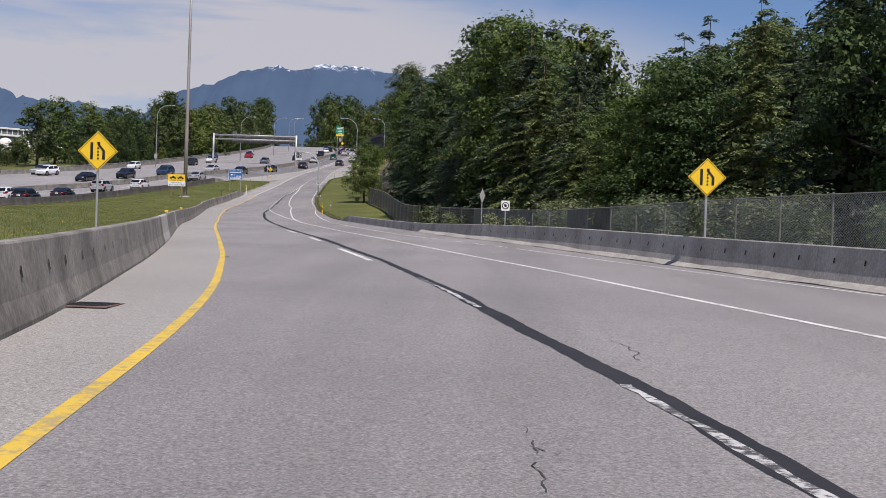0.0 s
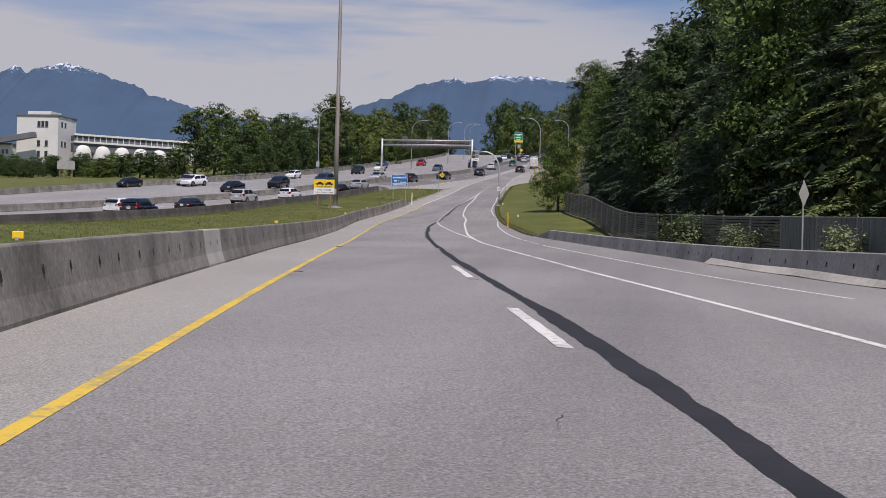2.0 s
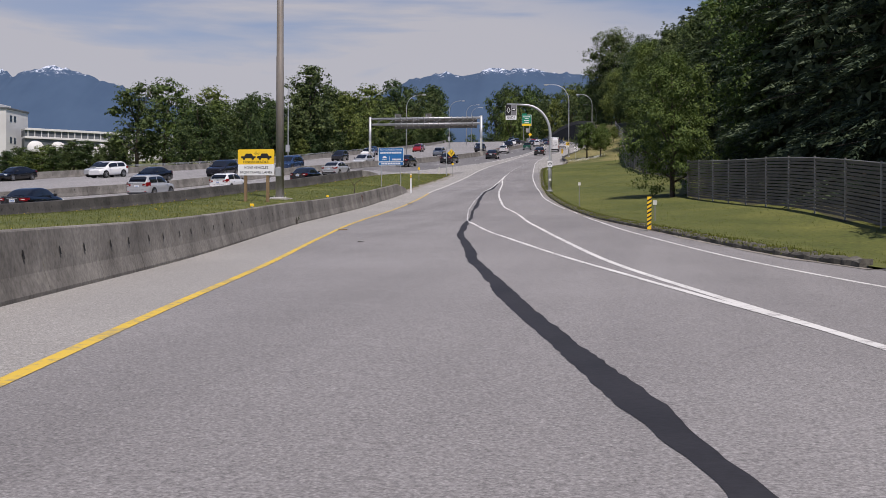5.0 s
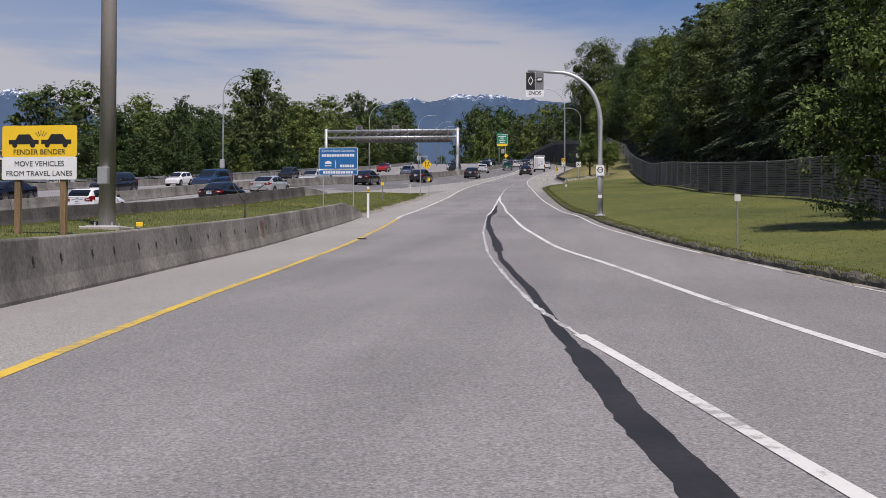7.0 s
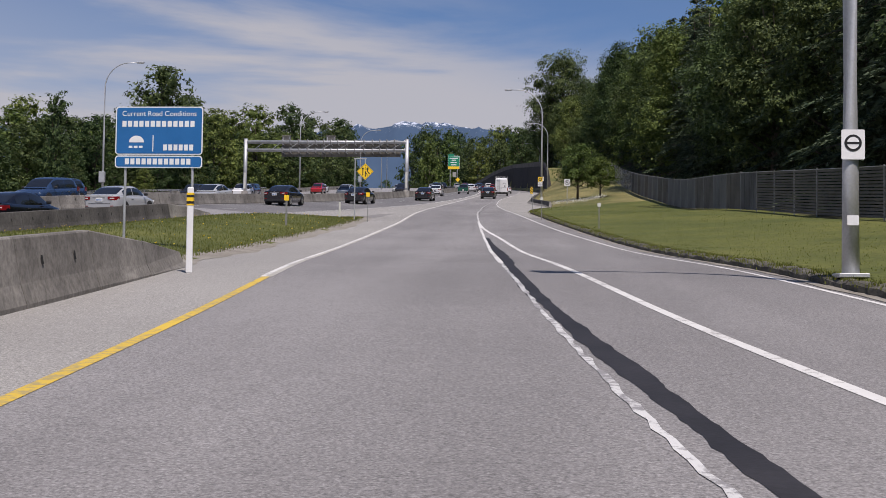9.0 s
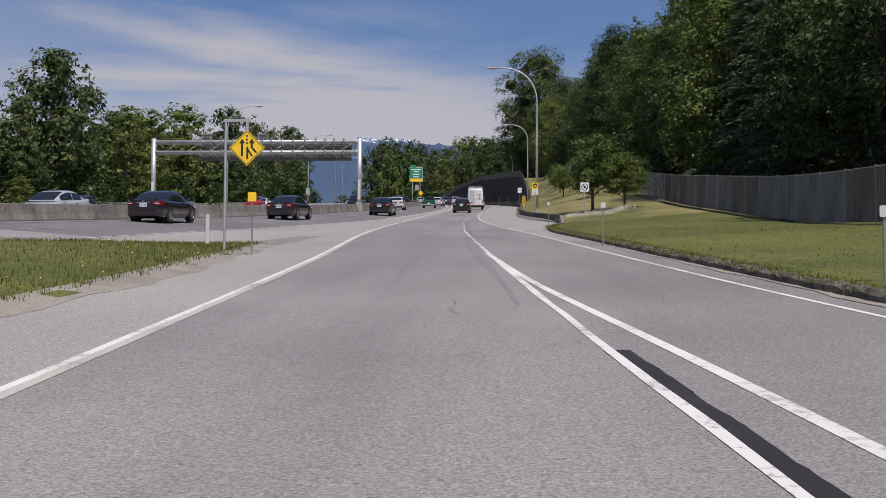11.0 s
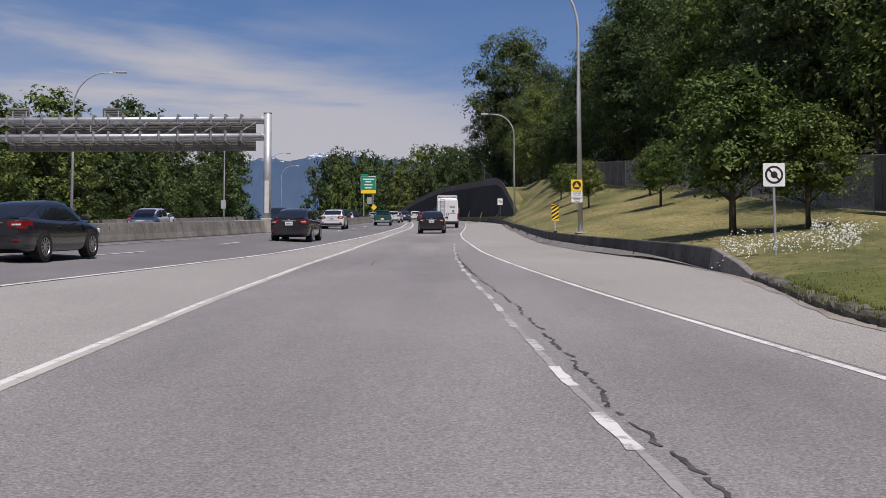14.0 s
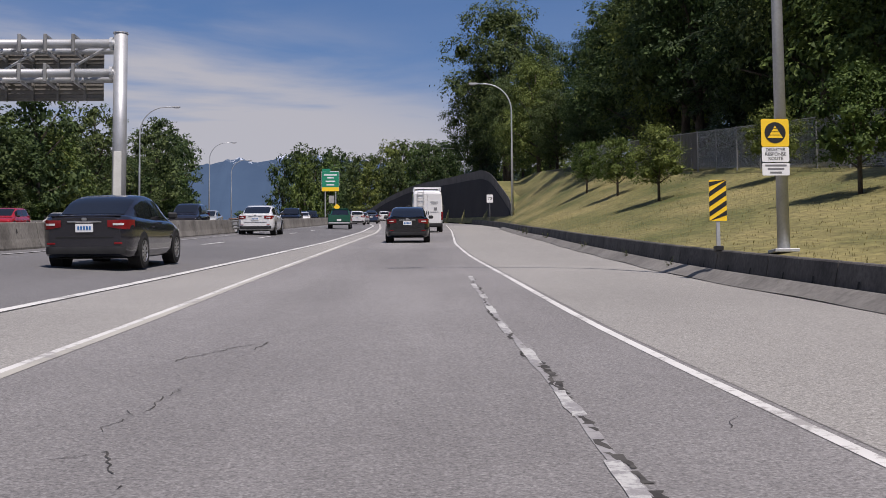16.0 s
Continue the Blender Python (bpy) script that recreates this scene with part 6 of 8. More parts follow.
def weed(x, y, h, mat, label, dz=0.0):
    """A clump of thin weed stems with a few narrow leaves."""
    rnd = random.Random(int(y * 31))
    e = thing("weed", pose(x, y, ZR(y) + dz), label, "weed", "weeds along the barriers")
    bm, lv = bmesh.new(), bmesh.new()
    for k in range(9):
        a, r = rnd.uniform(0, 6.283), rnd.uniform(0.1, 0.5) * h
        tip = (r * math.cos(a), r * math.sin(a), h * rnd.uniform(0.5, 1.0))
        tube(bm, [(0.02 * math.cos(a), 0.02 * math.sin(a), -0.02), (tip[0] * .4, tip[1] * .4, tip[2] * .6), tip], [0.006, 0.005, 0.002], 4)
        for j in range(7):
            t = rnd.uniform(0.3, 1.0)
            p = Vector(tip) * t
            d = Vector((rnd.uniform(-1, 1), rnd.uniform(-1, 1), rnd.uniform(-.2, .8))).normalized() * 0.14 * h
            q = d.cross(Vector((0, 0, 1))).normalized() * 0.03 * h
            lv.faces.new([lv.verts.new(p - q * .3), lv.verts.new(p + d * .5 + q), lv.verts.new(p + d), lv.verts.new(p + d * .5 - q)])
    part("stem", bm, M_BARK, e)
    part("leaf", lv, mat, e)


weed(BAR_L(116.6) + 0.26, 116.6, 0.34, M_BRAMBLE, "brownish weed growing at the barrier foot")
for yy, hh in ((246, 0.22), (249.5, 0.16), (252.5, 0.26), (257, 0.2), (263, 0.28), (268, 0.3), (276, 0.35), (290, 0.4), (300, 0.5), (303, 0.45), (308, 0.4)):
    weed(KERB(yy) - 0.10, yy, hh, M_LEAF2, "green weed growing at the barrier foot")


def barrier_rail():
    """Thin steel rail on posts along the far barrier."""
    y0 = 205
    e = thing("barrier_rail", pose(FAR_L(y0) - 0.2, y0, ground_z(FAR_L(y0) + 0.1, y0)), "thin grey steel rail on the far concrete barrier", "rail")
    inv = e.matrix_world.inverted()
    at = lambda y, h: inv @ Vector((FAR_L(y) - 0.2, y, ground_z(FAR_L(y) + 0.1, y) + h))
    for h in (1.02, 0.90):
        part("rail", tube(bmesh.new(), [at(y, h) for y in range(205, 331, 3)], 0.03, 6), M_GALV, e)
    for k in range(42):
        y = 205 + 3.0 * k
        p = part("post", bm_box(0.05, 0.05, 0.32, (0, 0, 0)), M_GALV, e)
        p.matrix_basis = Matrix.Translation(at(y, 0.9))


barrier_rail()


# ---- trees ----
def leaf_quads(rng, centres, outward, per, spread, size, flat=1.0, rough=0.5):
    """Leaf sprays round each centre, turned mostly outward; returns vertices and faces."""
    n = len(centres) * per
    off = rng.randn(n, 3)
    c = np.repeat(centres, per, axis=0) + off * spread * np.array([1, 1, flat])
    nn = np.repeat(outward, per, axis=0) * 0.7 + off * 0.3 + rng.randn(n, 3) * rough + np.array([0, 0, 0.8])
    nn /= np.linalg.norm(nn, axis=1, keepdims=True)
    a = np.cross(nn, rng.randn(n, 3))
    a /= np.linalg.norm(a, axis=1, keepdims=True)
    b = np.cross(nn, a)
    s = size * (0.55 + 0.9 * rng.rand(n, 1))
    k = 0.45 + 0.4 * rng.rand(n, 1)
    v = np.stack([c - a * s, c + a * s * 0.5 + b * s * k, c + a * s * 0.8 - b * s * k], axis=1).reshape(-1, 3)
    return v, np.arange(n * 3).reshape(-1, 3)


def core_quads(lobes, seed, per=26, k=0.62, flat=0.85, most=0.27):
    """Broad inner sprays that keep daylight from showing through the crown."""
    rng = np.random.RandomState(seed + 500)
    lob = np.array(lobes)
    n = len(lob) * per
    d = rng.randn(n, 3)
    d /= np.linalg.norm(d, axis=1, keepdims=True)
    r = np.repeat(lob[:, 3:4], per, axis=0)
    c = np.repeat(lob[:, :3], per, axis=0) + d * r * k * rng.rand(n, 1) ** 0.6 * np.array([1, 1, flat])
    nn = d + rng.randn(n, 3) * 0.5
    nn /= np.linalg.norm(nn, axis=1, keepdims=True)
    a = np.cross(nn, rng.randn(n, 3))
    a /= np.linalg.norm(a, axis=1, keepdims=True)
    q = np.cross(nn, a)
    s = np.minimum(r * (0.13 + 0.10 * rng.rand(n, 1)), most * (0.7 + 0.3 * rng.rand(n, 1)))
    v = np.stack([c - a * s, c + a * s * 0.7 + q * s, c + a * s - q * s], axis=1).reshape(-1, 3)
    return v, np.arange(n * 3).reshape(-1, 3)


def quick_mesh(name, v, f, mat):
    me = bpy.data.meshes.new(name)
    me.vertices.add(len(v))
    me.vertices.foreach_set("co", np.asarray(v, dtype=np.float32).ravel())
    n = len(f)
    k = f.shape[1]
    me.loops.add(n * k)
    me.loops.foreach_set("vertex_index", np.asarray(f, dtype=np.int32).ravel())
    me.polygons.add(n)
    me.polygons.foreach_set("loop_start", np.arange(n, dtype=np.int32) * k)
    me.update(calc_edges=True)
    me.materials.append(mat)
    return me


def broadleaf(seed, height, radius, mat, clumps=330, per=26, leaf=0.24, low=0.18, tall=1.0, fine=True, lobes_n=15):
    """Master of a broadleaved tree: tapered trunk, limbs and a crown of many lobes."""
    rng = np.random.RandomState(seed)
    e = new("broadleaf_tree")
    bm = bmesh.new()
    lean = rng.randn(2) * 0.03 * height
    tube(bm, [(0, 0, -0.5), (lean[0] * .2, lean[1] * .2, height * .25), (lean[0] * .6, lean[1] * .6, height * .55), (lean[0], lean[1], height * .86)], [height * .021, height * .017, height * .011, 0.03], 8)
    lobes = []
    for k in range(lobes_n):
        t = (k + 0.3 + 0.5 * rng.rand()) / lobes_n
        z = height * (low + 0.10 + (0.80 - low) * t)
        env = radius * (0.45 + 0.55 * math.sin(math.pi * min(0.15 + 0.72 * t, 1)))
        size = radius * (0.30 + 0.24 * rng.rand()) * (1.0 - 0.25 * t)
        r = max(env - size * 0.7, 0.1) * (0.7 + 0.45 * rng.rand()) * (1.0 - 0.35 * t * t)
        a = 2.4 * k + rng.rand()
        lobes.append((lean[0] * t + r * math.cos(a), lean[1] * t + r * math.sin(a), z, size))
        tube(bm, [(lean[0] * .4, lean[1] * .4, z * 0.62), (r * .5 * math.cos(a), r * .5 * math.sin(a), z * 0.82), (r * math.cos(a), r * math.sin(a), z)], [height * .009, height * .005, 0.02], 5)
    for t in (0.3, 0.5, 0.7):
        lobes.append((lean[0] * t, lean[1] * t, height * (low + (1 - low) * t), radius * 0.52 * (1.1 - 0.4 * t)))
    lobes.append((lean[0], lean[1], height * 0.88, radius * 0.30))
    part("trunk", bm, M_BARK, e, smooth=True)
    cs, ds = [], []
    lob = np.array(lobes)
    w = lob[:, 3] ** 1.6
    for i in rng.choice(len(lob), clumps, p=w / w.sum()):
        d = rng.randn(3)
        d[2] = abs(d[2]) if rng.rand() < 0.35 else d[2]
        d /= np.linalg.norm(d)
        rr = lob[i, 3] * (0.80 + 0.30 * rng.rand())
        cs.append(lob[i, :3] + d * rr * np.array([1, 1, 0.85 * tall]))
        ds.append(d)
    v, f = leaf_quads(rng, np.array(cs), np.array(ds), per, 0.05 * radius + 0.07, leaf, 0.5)
    v2, f2 = core_quads(lobes, seed, 90 if fine else 50, k=0.5, most=0.2 if fine else 0.3)
    v2, f2 = np.concatenate([v, v2]), np.concatenate([f, f2 + len(v)])
    ob = new("crown", quick_mesh("crown", v2, f2, mat))
    ob.parent = e
    return e


def conifer(seed, height, radius, rows=20, per=9, sprays=15, fat=1.0, mat=None):
    """Master of a conifer: straight trunk and drooping tiers of feathery boughs."""
    rng = np.random.RandomState(seed)
    e = new("conifer_tree")
    bm = tube(bmesh.new(), [(0, 0, -0.5), (0, 0, height * .5), (0, 0, height * .955)], [height * .016, height * .009, 0.015], 8)
    V = []
    for i in range(rows):
        t = (i + rng.rand() * .35) / rows
        z = height * (0.04 + 0.95 * t)
        L = radius * (1 - t) ** 0.75 * (0.85 + 0.3 * rng.rand()) + 0.2
        for k in range(per if t < 0.85 else 5):
            a = 6.283 * (k + rng.rand() * .8) / per + i * 1.3
            l = L * (0.5 + 0.7 * rng.rand())
            droop, zj = 0.18 + 0.38 * rng.rand(), z + rng.randn() * 0.10
            out, side = np.array([math.cos(a), math.sin(a), 0]), np.array([-math.sin(a), math.cos(a), 0])
            if k % 3 == 0:
                tube(bm, [(0, 0, z), tuple(out * l * .85 + np.array([0, 0, z - 0.15 * l]))], [0.03, 0.01], 4)
            n = max(int(sprays * l / radius), 4)
            for s in range(n):
                u = (s + 0.7) / n
                c = out * l * u + side * 0.12 * l * math.sin(3.1 * u + k) + np.array([0, 0, zj + 0.12 * l * u - droop * l * u * u])
                w = min(0.42 * l * (1 - 0.75 * u) * (0.5 + rng.rand()) + 0.10, 0.27 * fat) * (0.7 + 0.5 * rng.rand())
                for sg in (-1, 1, 0):
                    for _ in range(3 if sg else 1):
                        d = out * (0.75 + 0.3 * rng.rand()) + side * sg * (0.6 + 0.7 * rng.rand()) + np.array([0, 0, -0.25 - 0.35 * rng.rand() + (0.3 if sg == 0 else 0)])
                        d /= np.linalg.norm(d)
                        b2 = np.cross(d, np.array([0, 0, 1.0]) + rng.randn(3) * 0.5)
                        b2 /= np.linalg.norm(b2)
                        c2 = c + side * sg * w * rng.rand() * 0.5 + rng.randn(3) * 0.04
                        h = (0.028 + 0.032 * rng.rand()) * fat
                        V += [c2 - b2 * h, c2 + b2 * h, c2 + d * w]
    part("trunk", bm, M_BARK, e, smooth=True)
    v = np.array(V)
    f = np.arange(len(v)).reshape(-1, 3)
    lob = [(0.25 * radius * math.cos(2.1 * k) * (1 - k / 11), 0.25 * radius * math.sin(2.1 * k) * (1 - k / 11), height * (0.07 + 0.80 * k / 10), radius * (0.62 * (1 - k / 10) ** 0.8 + 0.07)) for k in range(11)]
    v2, f2 = core_quads(lob, seed, 110, 0.6, 0.9, 0.2)
    v, f = np.concatenate([v, v2]), np.concatenate([f, f2 + len(v)])
    ob = new("crown", quick_mesh("crown", v, f, mat or M_NEEDLE))
    ob.parent = e
    return e


def bush(seed, r, mat, name="bush"):
    rng = np.random.RandomState(seed)
    e = new(name)
    bm = bmesh.new()
    cs = []
    for k in range(14):
        a, t = rng.rand() * 6.283, rng.rand()
        tip = (r * t * math.cos(a), r * t * math.sin(a), r * (0.6 + 0.9 * rng.rand()))
        tube(bm, [(0.1 * math.cos(a), 0.1 * math.sin(a), -0.1), (tip[0] * .6, tip[1] * .6, tip[2] * .55), tip], [0.02, 0.014, 0.005], 4)
        for u in np.linspace(0.25, 1.05, 7):
            cs.append((tip[0] * u + rng.randn() * .12, tip[1] * u + rng.randn() * .12, tip[2] * u))
    part("stem", bm, M_BARK, e)
    cs = np.array(cs)
    dv = cs - np.array([0, 0, 0.4 * r])
    v, f = leaf_quads(rng, cs, dv / np.linalg.norm(dv, axis=1, keepdims=True), 52, 0.15 * r, 0.05, 0.9)
    v2, f2 = core_quads([(0, 0, 0.5 * r, 0.7 * r)], seed, 60)
    v, f = np.concatenate([v, v2]), np.concatenate([f, f2 + len(v)])
    ob = new("foliage", quick_mesh("foliage", v, f, mat))
    ob.parent = e
    return e


BROAD = [broadleaf(11, 12, 4.6, M_LEAF, 660, 40, 0.094), broadleaf(12, 12, 4.0, M_LEAF, 620, 40, 0.09, low=0.05), broadleaf(13, 12, 4.8, M_LEAF2, 660, 40, 0.094, low=0.04), broadleaf(14, 12, 3.4, M_LEAF, 580, 38, 0.09, tall=1.25, low=0.08), broadleaf(15, 12, 5.0, M_LEAF, 680, 40, 0.094, low=0.02)]
BROAD_FAR = [broadleaf(16, 12, 4.6, M_LEAF, 260, 16, 0.19, low=0.0, fine=False, lobes_n=13), broadleaf(17, 12, 4.2, M_LEAF, 260, 16, 0.18, low=0.0, fine=False, lobes_n=12), broadleaf(18, 12, 4.9, M_LEAF2, 270, 16, 0.19, low=-0.04, fine=False, lobes_n=13), broadleaf(19, 12, 3.5, M_LEAF, 250, 16, 0.18, tall=1.25, low=0.03, fine=False, lobes_n=13)]
CONES = [conifer(21, 12, 3.4, rows=17, per=9, sprays=25), conifer(22, 12, 2.9, rows=19, per=8, sprays=25), conifer(23, 12, 3.9, rows=16, per=10, sprays=27)]
CEDARS = [conifer(26, 12, 3.3, rows=19, per=9, sprays=20, mat=M_CEDAR), conifer(27, 12, 3.8, rows=17, per=9, sprays=22, mat=M_CEDAR)]
CONES_FAR = [conifer(24, 12, 2.9, 16, 7, 9, 1.6), conifer(25, 12, 2.4, 18, 6, 9, 1.6)]
SMALL = broadleaf(31, 5, 2.1, M_LEAF2, clumps=420, per=14, leaf=0.06, low=0.2)
BUSH = bush(41, 1.0, M_BRAMBLE)


def plant(master, x, y, h, label, group, turn=None, z=None, wide=1.0, ref=12.0, cat="tree"):
    s = h / ref
    m = pose(x, y, (ground_z(x, y) if z is None else z) - 0.1, 0, 0, random.uniform(0, 360) if turn is None else turn)
    ob = copy_thing(master, m)
    ob.matrix_basis = m @ Matrix.Diagonal((s * wide, s * wide, s, 1))
    tagged(ob, label, cat, group)
    return ob


random.seed(77)
L_CON = "dark green conifer at the edge of a dense wood"
L_BRO = "leafy green broadleaved tree at the edge of a dense wood"
# wood on the right: front row along the fence, taller rows behind; the wood's tops rise and
# fall, with a low saddle some 60 to 80 m along
TOPS = {6: ((-20, 13), (40, 13), (48, 12), (56, 11.4), (60, 8.0), (63, 6.6), (66, 8.6), (69, 10.8), (74, 12.8), (82, 14.5), (90, 15.8), (100, 14.6), (130, 14.5), (160, 15.5), (230, 16), (290, 16.5), (310, 18.5), (345, 17.5)), 13: ((-20, 15), (62, 12.4), (73, 12.8), (77, 8.8), (81, 8.0), (84, 10.4), (88, 13.4), (95, 16), (105, 18.2), (124, 20.5), (260, 19.5), (305, 22), (345, 21)), 21: ((-20, 16), (78, 15), (91, 15.5), (97, 12), (103, 10), (108, 12.5), (114, 16), (123, 19), (140, 21.5), (260, 22), (345, 24))}
fx = [p[0] for p in FENCE_PLAN]
fy = [p[1] for p in FENCE_PLAN]
for y0, y1, step, off, cones, near in ((-20, 60, 6.0, 6, 0.25, True), (60, 142, 4.4, 6, 0.75, True), (142, 248, 4.6, 6, 0.6, True), (248, 345, 5.2, 6, 0.12, True), (-15, 345, 6.5, 13, 0.35, False), (-10, 345, 10.0, 21, 0.3, False)):
    y = y0
    while y < y1:
        x = float(np.interp(y, fy, fx)) + off + random.uniform(-1.2, 1.2) - (0.9 if 60 < y < 142 and near else 0) + (1.6 if near and y < 56 else 0)
        ty, th = zip(*TOPS[off])
        h = float(np.interp(y, ty, th)) * random.uniform(0.86, 1.05)
        if near and y < 78 and random.random() < 0.6:
            k = random.random() < 0.5
            plant(random.choice(CEDARS) if k else BROAD[2], x, y, h, "yellow-green cedar at the edge of a dense wood" if k else L_BRO, "wood beside the ramp", wide=random.uniform(0.9, 1.15) * min(1.3, (12.5 / h) ** 0.5))
        elif random.random() < cones:
            plant(random.choice(CONES if near else CONES_FAR), x, y, h * 1.03, L_CON, "wood beside the ramp", wide=random.uniform(0.95, 1.25) * min(1.3, (12.5 / h) ** 0.5))
        else:
            plant(random.choice(BROAD if near else BROAD_FAR), x, y, h, L_BRO, "wood beside the ramp", wide=random.uniform(0.85, 1.1) * min(1.35, (12.5 / h) ** 0.5))
        y += step * random.uniform(0.8, 1.25)
# single trees and bushes on the right
for x, y, h, m in ((15.0, 75.5, 13.6, CONES[1]), (17.2, 78, 15.2, CONES[0]), (19.8, 73, 13.8, BROAD[3]), (13.2, 66.5, 10.2, BROAD[2])):
    plant(m, x, y, h, L_CON if m in CONES + CEDARS else L_BRO, "wood beside the ramp", wide=0.95)
plant(BROAD[2], -9.9, 139.5, 7.8, "bushy young tree at the corner of the lawn", "", wide=0.85)
plant(SMALL, -17.3, 247.0, 5.4, "small leafy tree leaning on the bank", "trees on the bank", ref=5.0, wide=1.1)
plant(SMALL, -15.3, 246.0, 3.9, "small leafy tree with drooping twigs on the bank", "trees on the bank", ref=5.0, wide=1.1)
for x, y, h in ((-15.2, 270, 3.6), (-16.6, 288, 3.4), (-16.2, 300, 3.2), (-13.6, 282, 3.0), (-16.0, 312, 3.4)):
    plant(SMALL, x, y, h, "small leafy tree on the dry grass bank", "trees on the bank", ref=5.0)
for x, y, h in ((-1.2, 82, 1.9), (0.4, 75, 1.5), (2.6, 66.5, 1.6), (3.6, 62, 1.5), (4.8, 57, 1.2)):
    plant(BUSH, x, y, h, "green roadside bush behind the barrier", "bushes by the fence", ref=1.5, cat="bush")
for i in range(44):
    y = 2 + 1.4 * i
    plant(BUSH, float(np.interp(y, fy, fx)) + random.uniform(0.9, 2.6), y, random.uniform(1.4, 2.3), "bramble bush with pale leaves behind the fence", "bushes by the fence", ref=1.5, cat="bush")

# trees beyond the highway, and far ahead
L_FAR = "leafy green tree in a belt beyond the highway"
for y0, y1, step, off, hs in ((257, 330, 5.5, 6.5, (7.0, 9.5)), (330, 480, 6.0, 7.0, (10.5, 13.5)), (258, 330, 7.0, 15.0, (9.5, 12)), (330, 520, 7.0, 14.0, (12, 15.5)), (262, 500, 12.0, 27.0, (13, 17)), (254, 440, 4.2, 3.6, (3.6, 5.6))):
    y = y0
    while y < y1:
        x = FAR_L(y) - off + random.uniform(-2.5, 2.5)
        plant(random.choice(BROAD_FAR), x, y, random.uniform(*hs), L_FAR, "tree belt beyond the highway", wide=random.uniform(0.9, 1.15))
        y += step * random.uniform(0.8, 1.2)
for x, y, h, w, m, l in ((-72.6, 232, 6.6, 1.2, 1, L_FAR), (-71.5, 244, 6.8, 1.2, 0, L_FAR), (-70.6, 256, 12.0, 0.62, 3, "dark narrow tree above the belt"), (-70.2, 267, 9.4, 0.9, 1, L_FAR), (-69.6, 281, 12.0, 0.8, 3, L_FAR), (-69.4, 288, 18.0, 0.95, 1, "tall broad tree above the belt"), (-69.8, 293, 16.4, 0.7, 0, "tall broad tree above the belt"), (-68.8, 310, 13.2, 0.9, 2, L_FAR), (-68.6, 317, 13.4, 1.0, 2, L_FAR), (-68.7, 336, 15.6, 1.0, 2, L_FAR), (-69.0, 372, 18.8, 0.8, 0, "tall dark round tree above the belt"), (-70.0, 400, 17.8, 0.8, 0, L_FAR), (-72.0, 440, 17, 0.9, 1, L_FAR), (-73.0, 450, 20, 0.8, 1, L_FAR), (-76.5, 484, 21, 0.8, 0, L_FAR), (-80.0, 506, 23.5, 0.7, 1, L_FAR)):
    plant(BROAD_FAR[m], x, y, h, l, "tree belt beyond the highway", wide=w)
# low growth in front of the silos
for i in range(46):
    plant(random.choice(BROAD_FAR), -98 - 2.5 * i + random.uniform(-3, 3), 272 + 2.3 * i + random.uniform(-10, 10), random.uniform(3.6, 6.8), "low tree on the ground before the silos", "trees before the silos", wide=1.5)
# hill ahead, beyond the bend
L_HILL = "dark green tree on the hill beyond the bend"
for y, x0, x1, step, hs in ((490, -24, 40, 7.0, (12, 15)), (530, -18, 60, 8.0, (16, 20)), (590, -16, 90, 10.0, (20, 24))):
    x = x0
    while x < x1:
        k = random.random() < 0.4
        plant(random.choice(CONES_FAR if k else BROAD_FAR), x, y + random.uniform(-6, 6), random.uniform(*hs), L_HILL, "trees beyond the bend", wide=1.1 if k else 0.85)
        x += step * random.uniform(0.7, 1.3)
for x, y, h in ((-72.1, 640, 38.6), (-67.8, 646, 42), (-62.4, 640, 42), (-57.1, 648, 42.5), (-51.1, 640, 37.4), (-63.6, 632, 35), (-54.2, 634, 34), (-41.9, 575, 25), (-38, 582, 26.3), (-33.7, 575, 27.8), (-30.5, 580, 30), (-26.4, 572, 26.5), (-23.2, 565, 26), (-20.4, 545, 22), (-45, 590, 24), (-31.9, 560, 21.7), (-40, 570, 20.7)):
    plant(random.choice(BROAD_FAR), x, y, h, L_HILL, "trees beyond the bend", wide=0.55 if h > 32 else 0.68)
# tall trees above the wall at the bend
for x, y, h, w, m in ((-13.4, 404, 26.5, 0.86, BROAD[0]), (-17.0, 409, 19, 0.7, BROAD[4]), (-16.4, 405, 17, 0.55, CONES[1]), (-14.6, 396, 15, 0.6, BROAD[0]), (-16.5, 418, 17, 0.6, BROAD[1]), (-9, 390, 19, 0.7, BROAD[4]), (-12.5, 372, 14, 0.85, BROAD[2]), (-8.5, 356, 14, 0.8, BROAD[0]), (-3, 362, 17, 0.75, BROAD[4]), (3, 372, 18, 0.75, BROAD[1]), (-10.5, 350, 9, 0.9, BROAD[1]), (-11.5, 363, 9, 1.0, BROAD[4]), (-13.5, 381, 11, 0.8, BROAD[2]), (-4, 385, 21, 0.7, CONES[0]), (4, 395, 22, 0.75, BROAD[0])):
    plant(m, x, y, h, "tall dense tree above the wall at the bend", "trees beyond the bend", wide=w)
for x, y, h in ((-68, 520, 6), (-74, 500, 6), (-62, 530, 7), (-82, 540, 7), (-58, 515, 5)):
    plant(random.choice(BROAD_FAR), x, y, h, L_HILL, "trees beyond the bend", wide=1.3)
for m in (*BROAD, *BROAD_FAR, *CEDARS, *CONES, *CONES_FAR, SMALL, BUSH):
    for o in (*m.children, m):
        bpy.data.objects.remove(o)


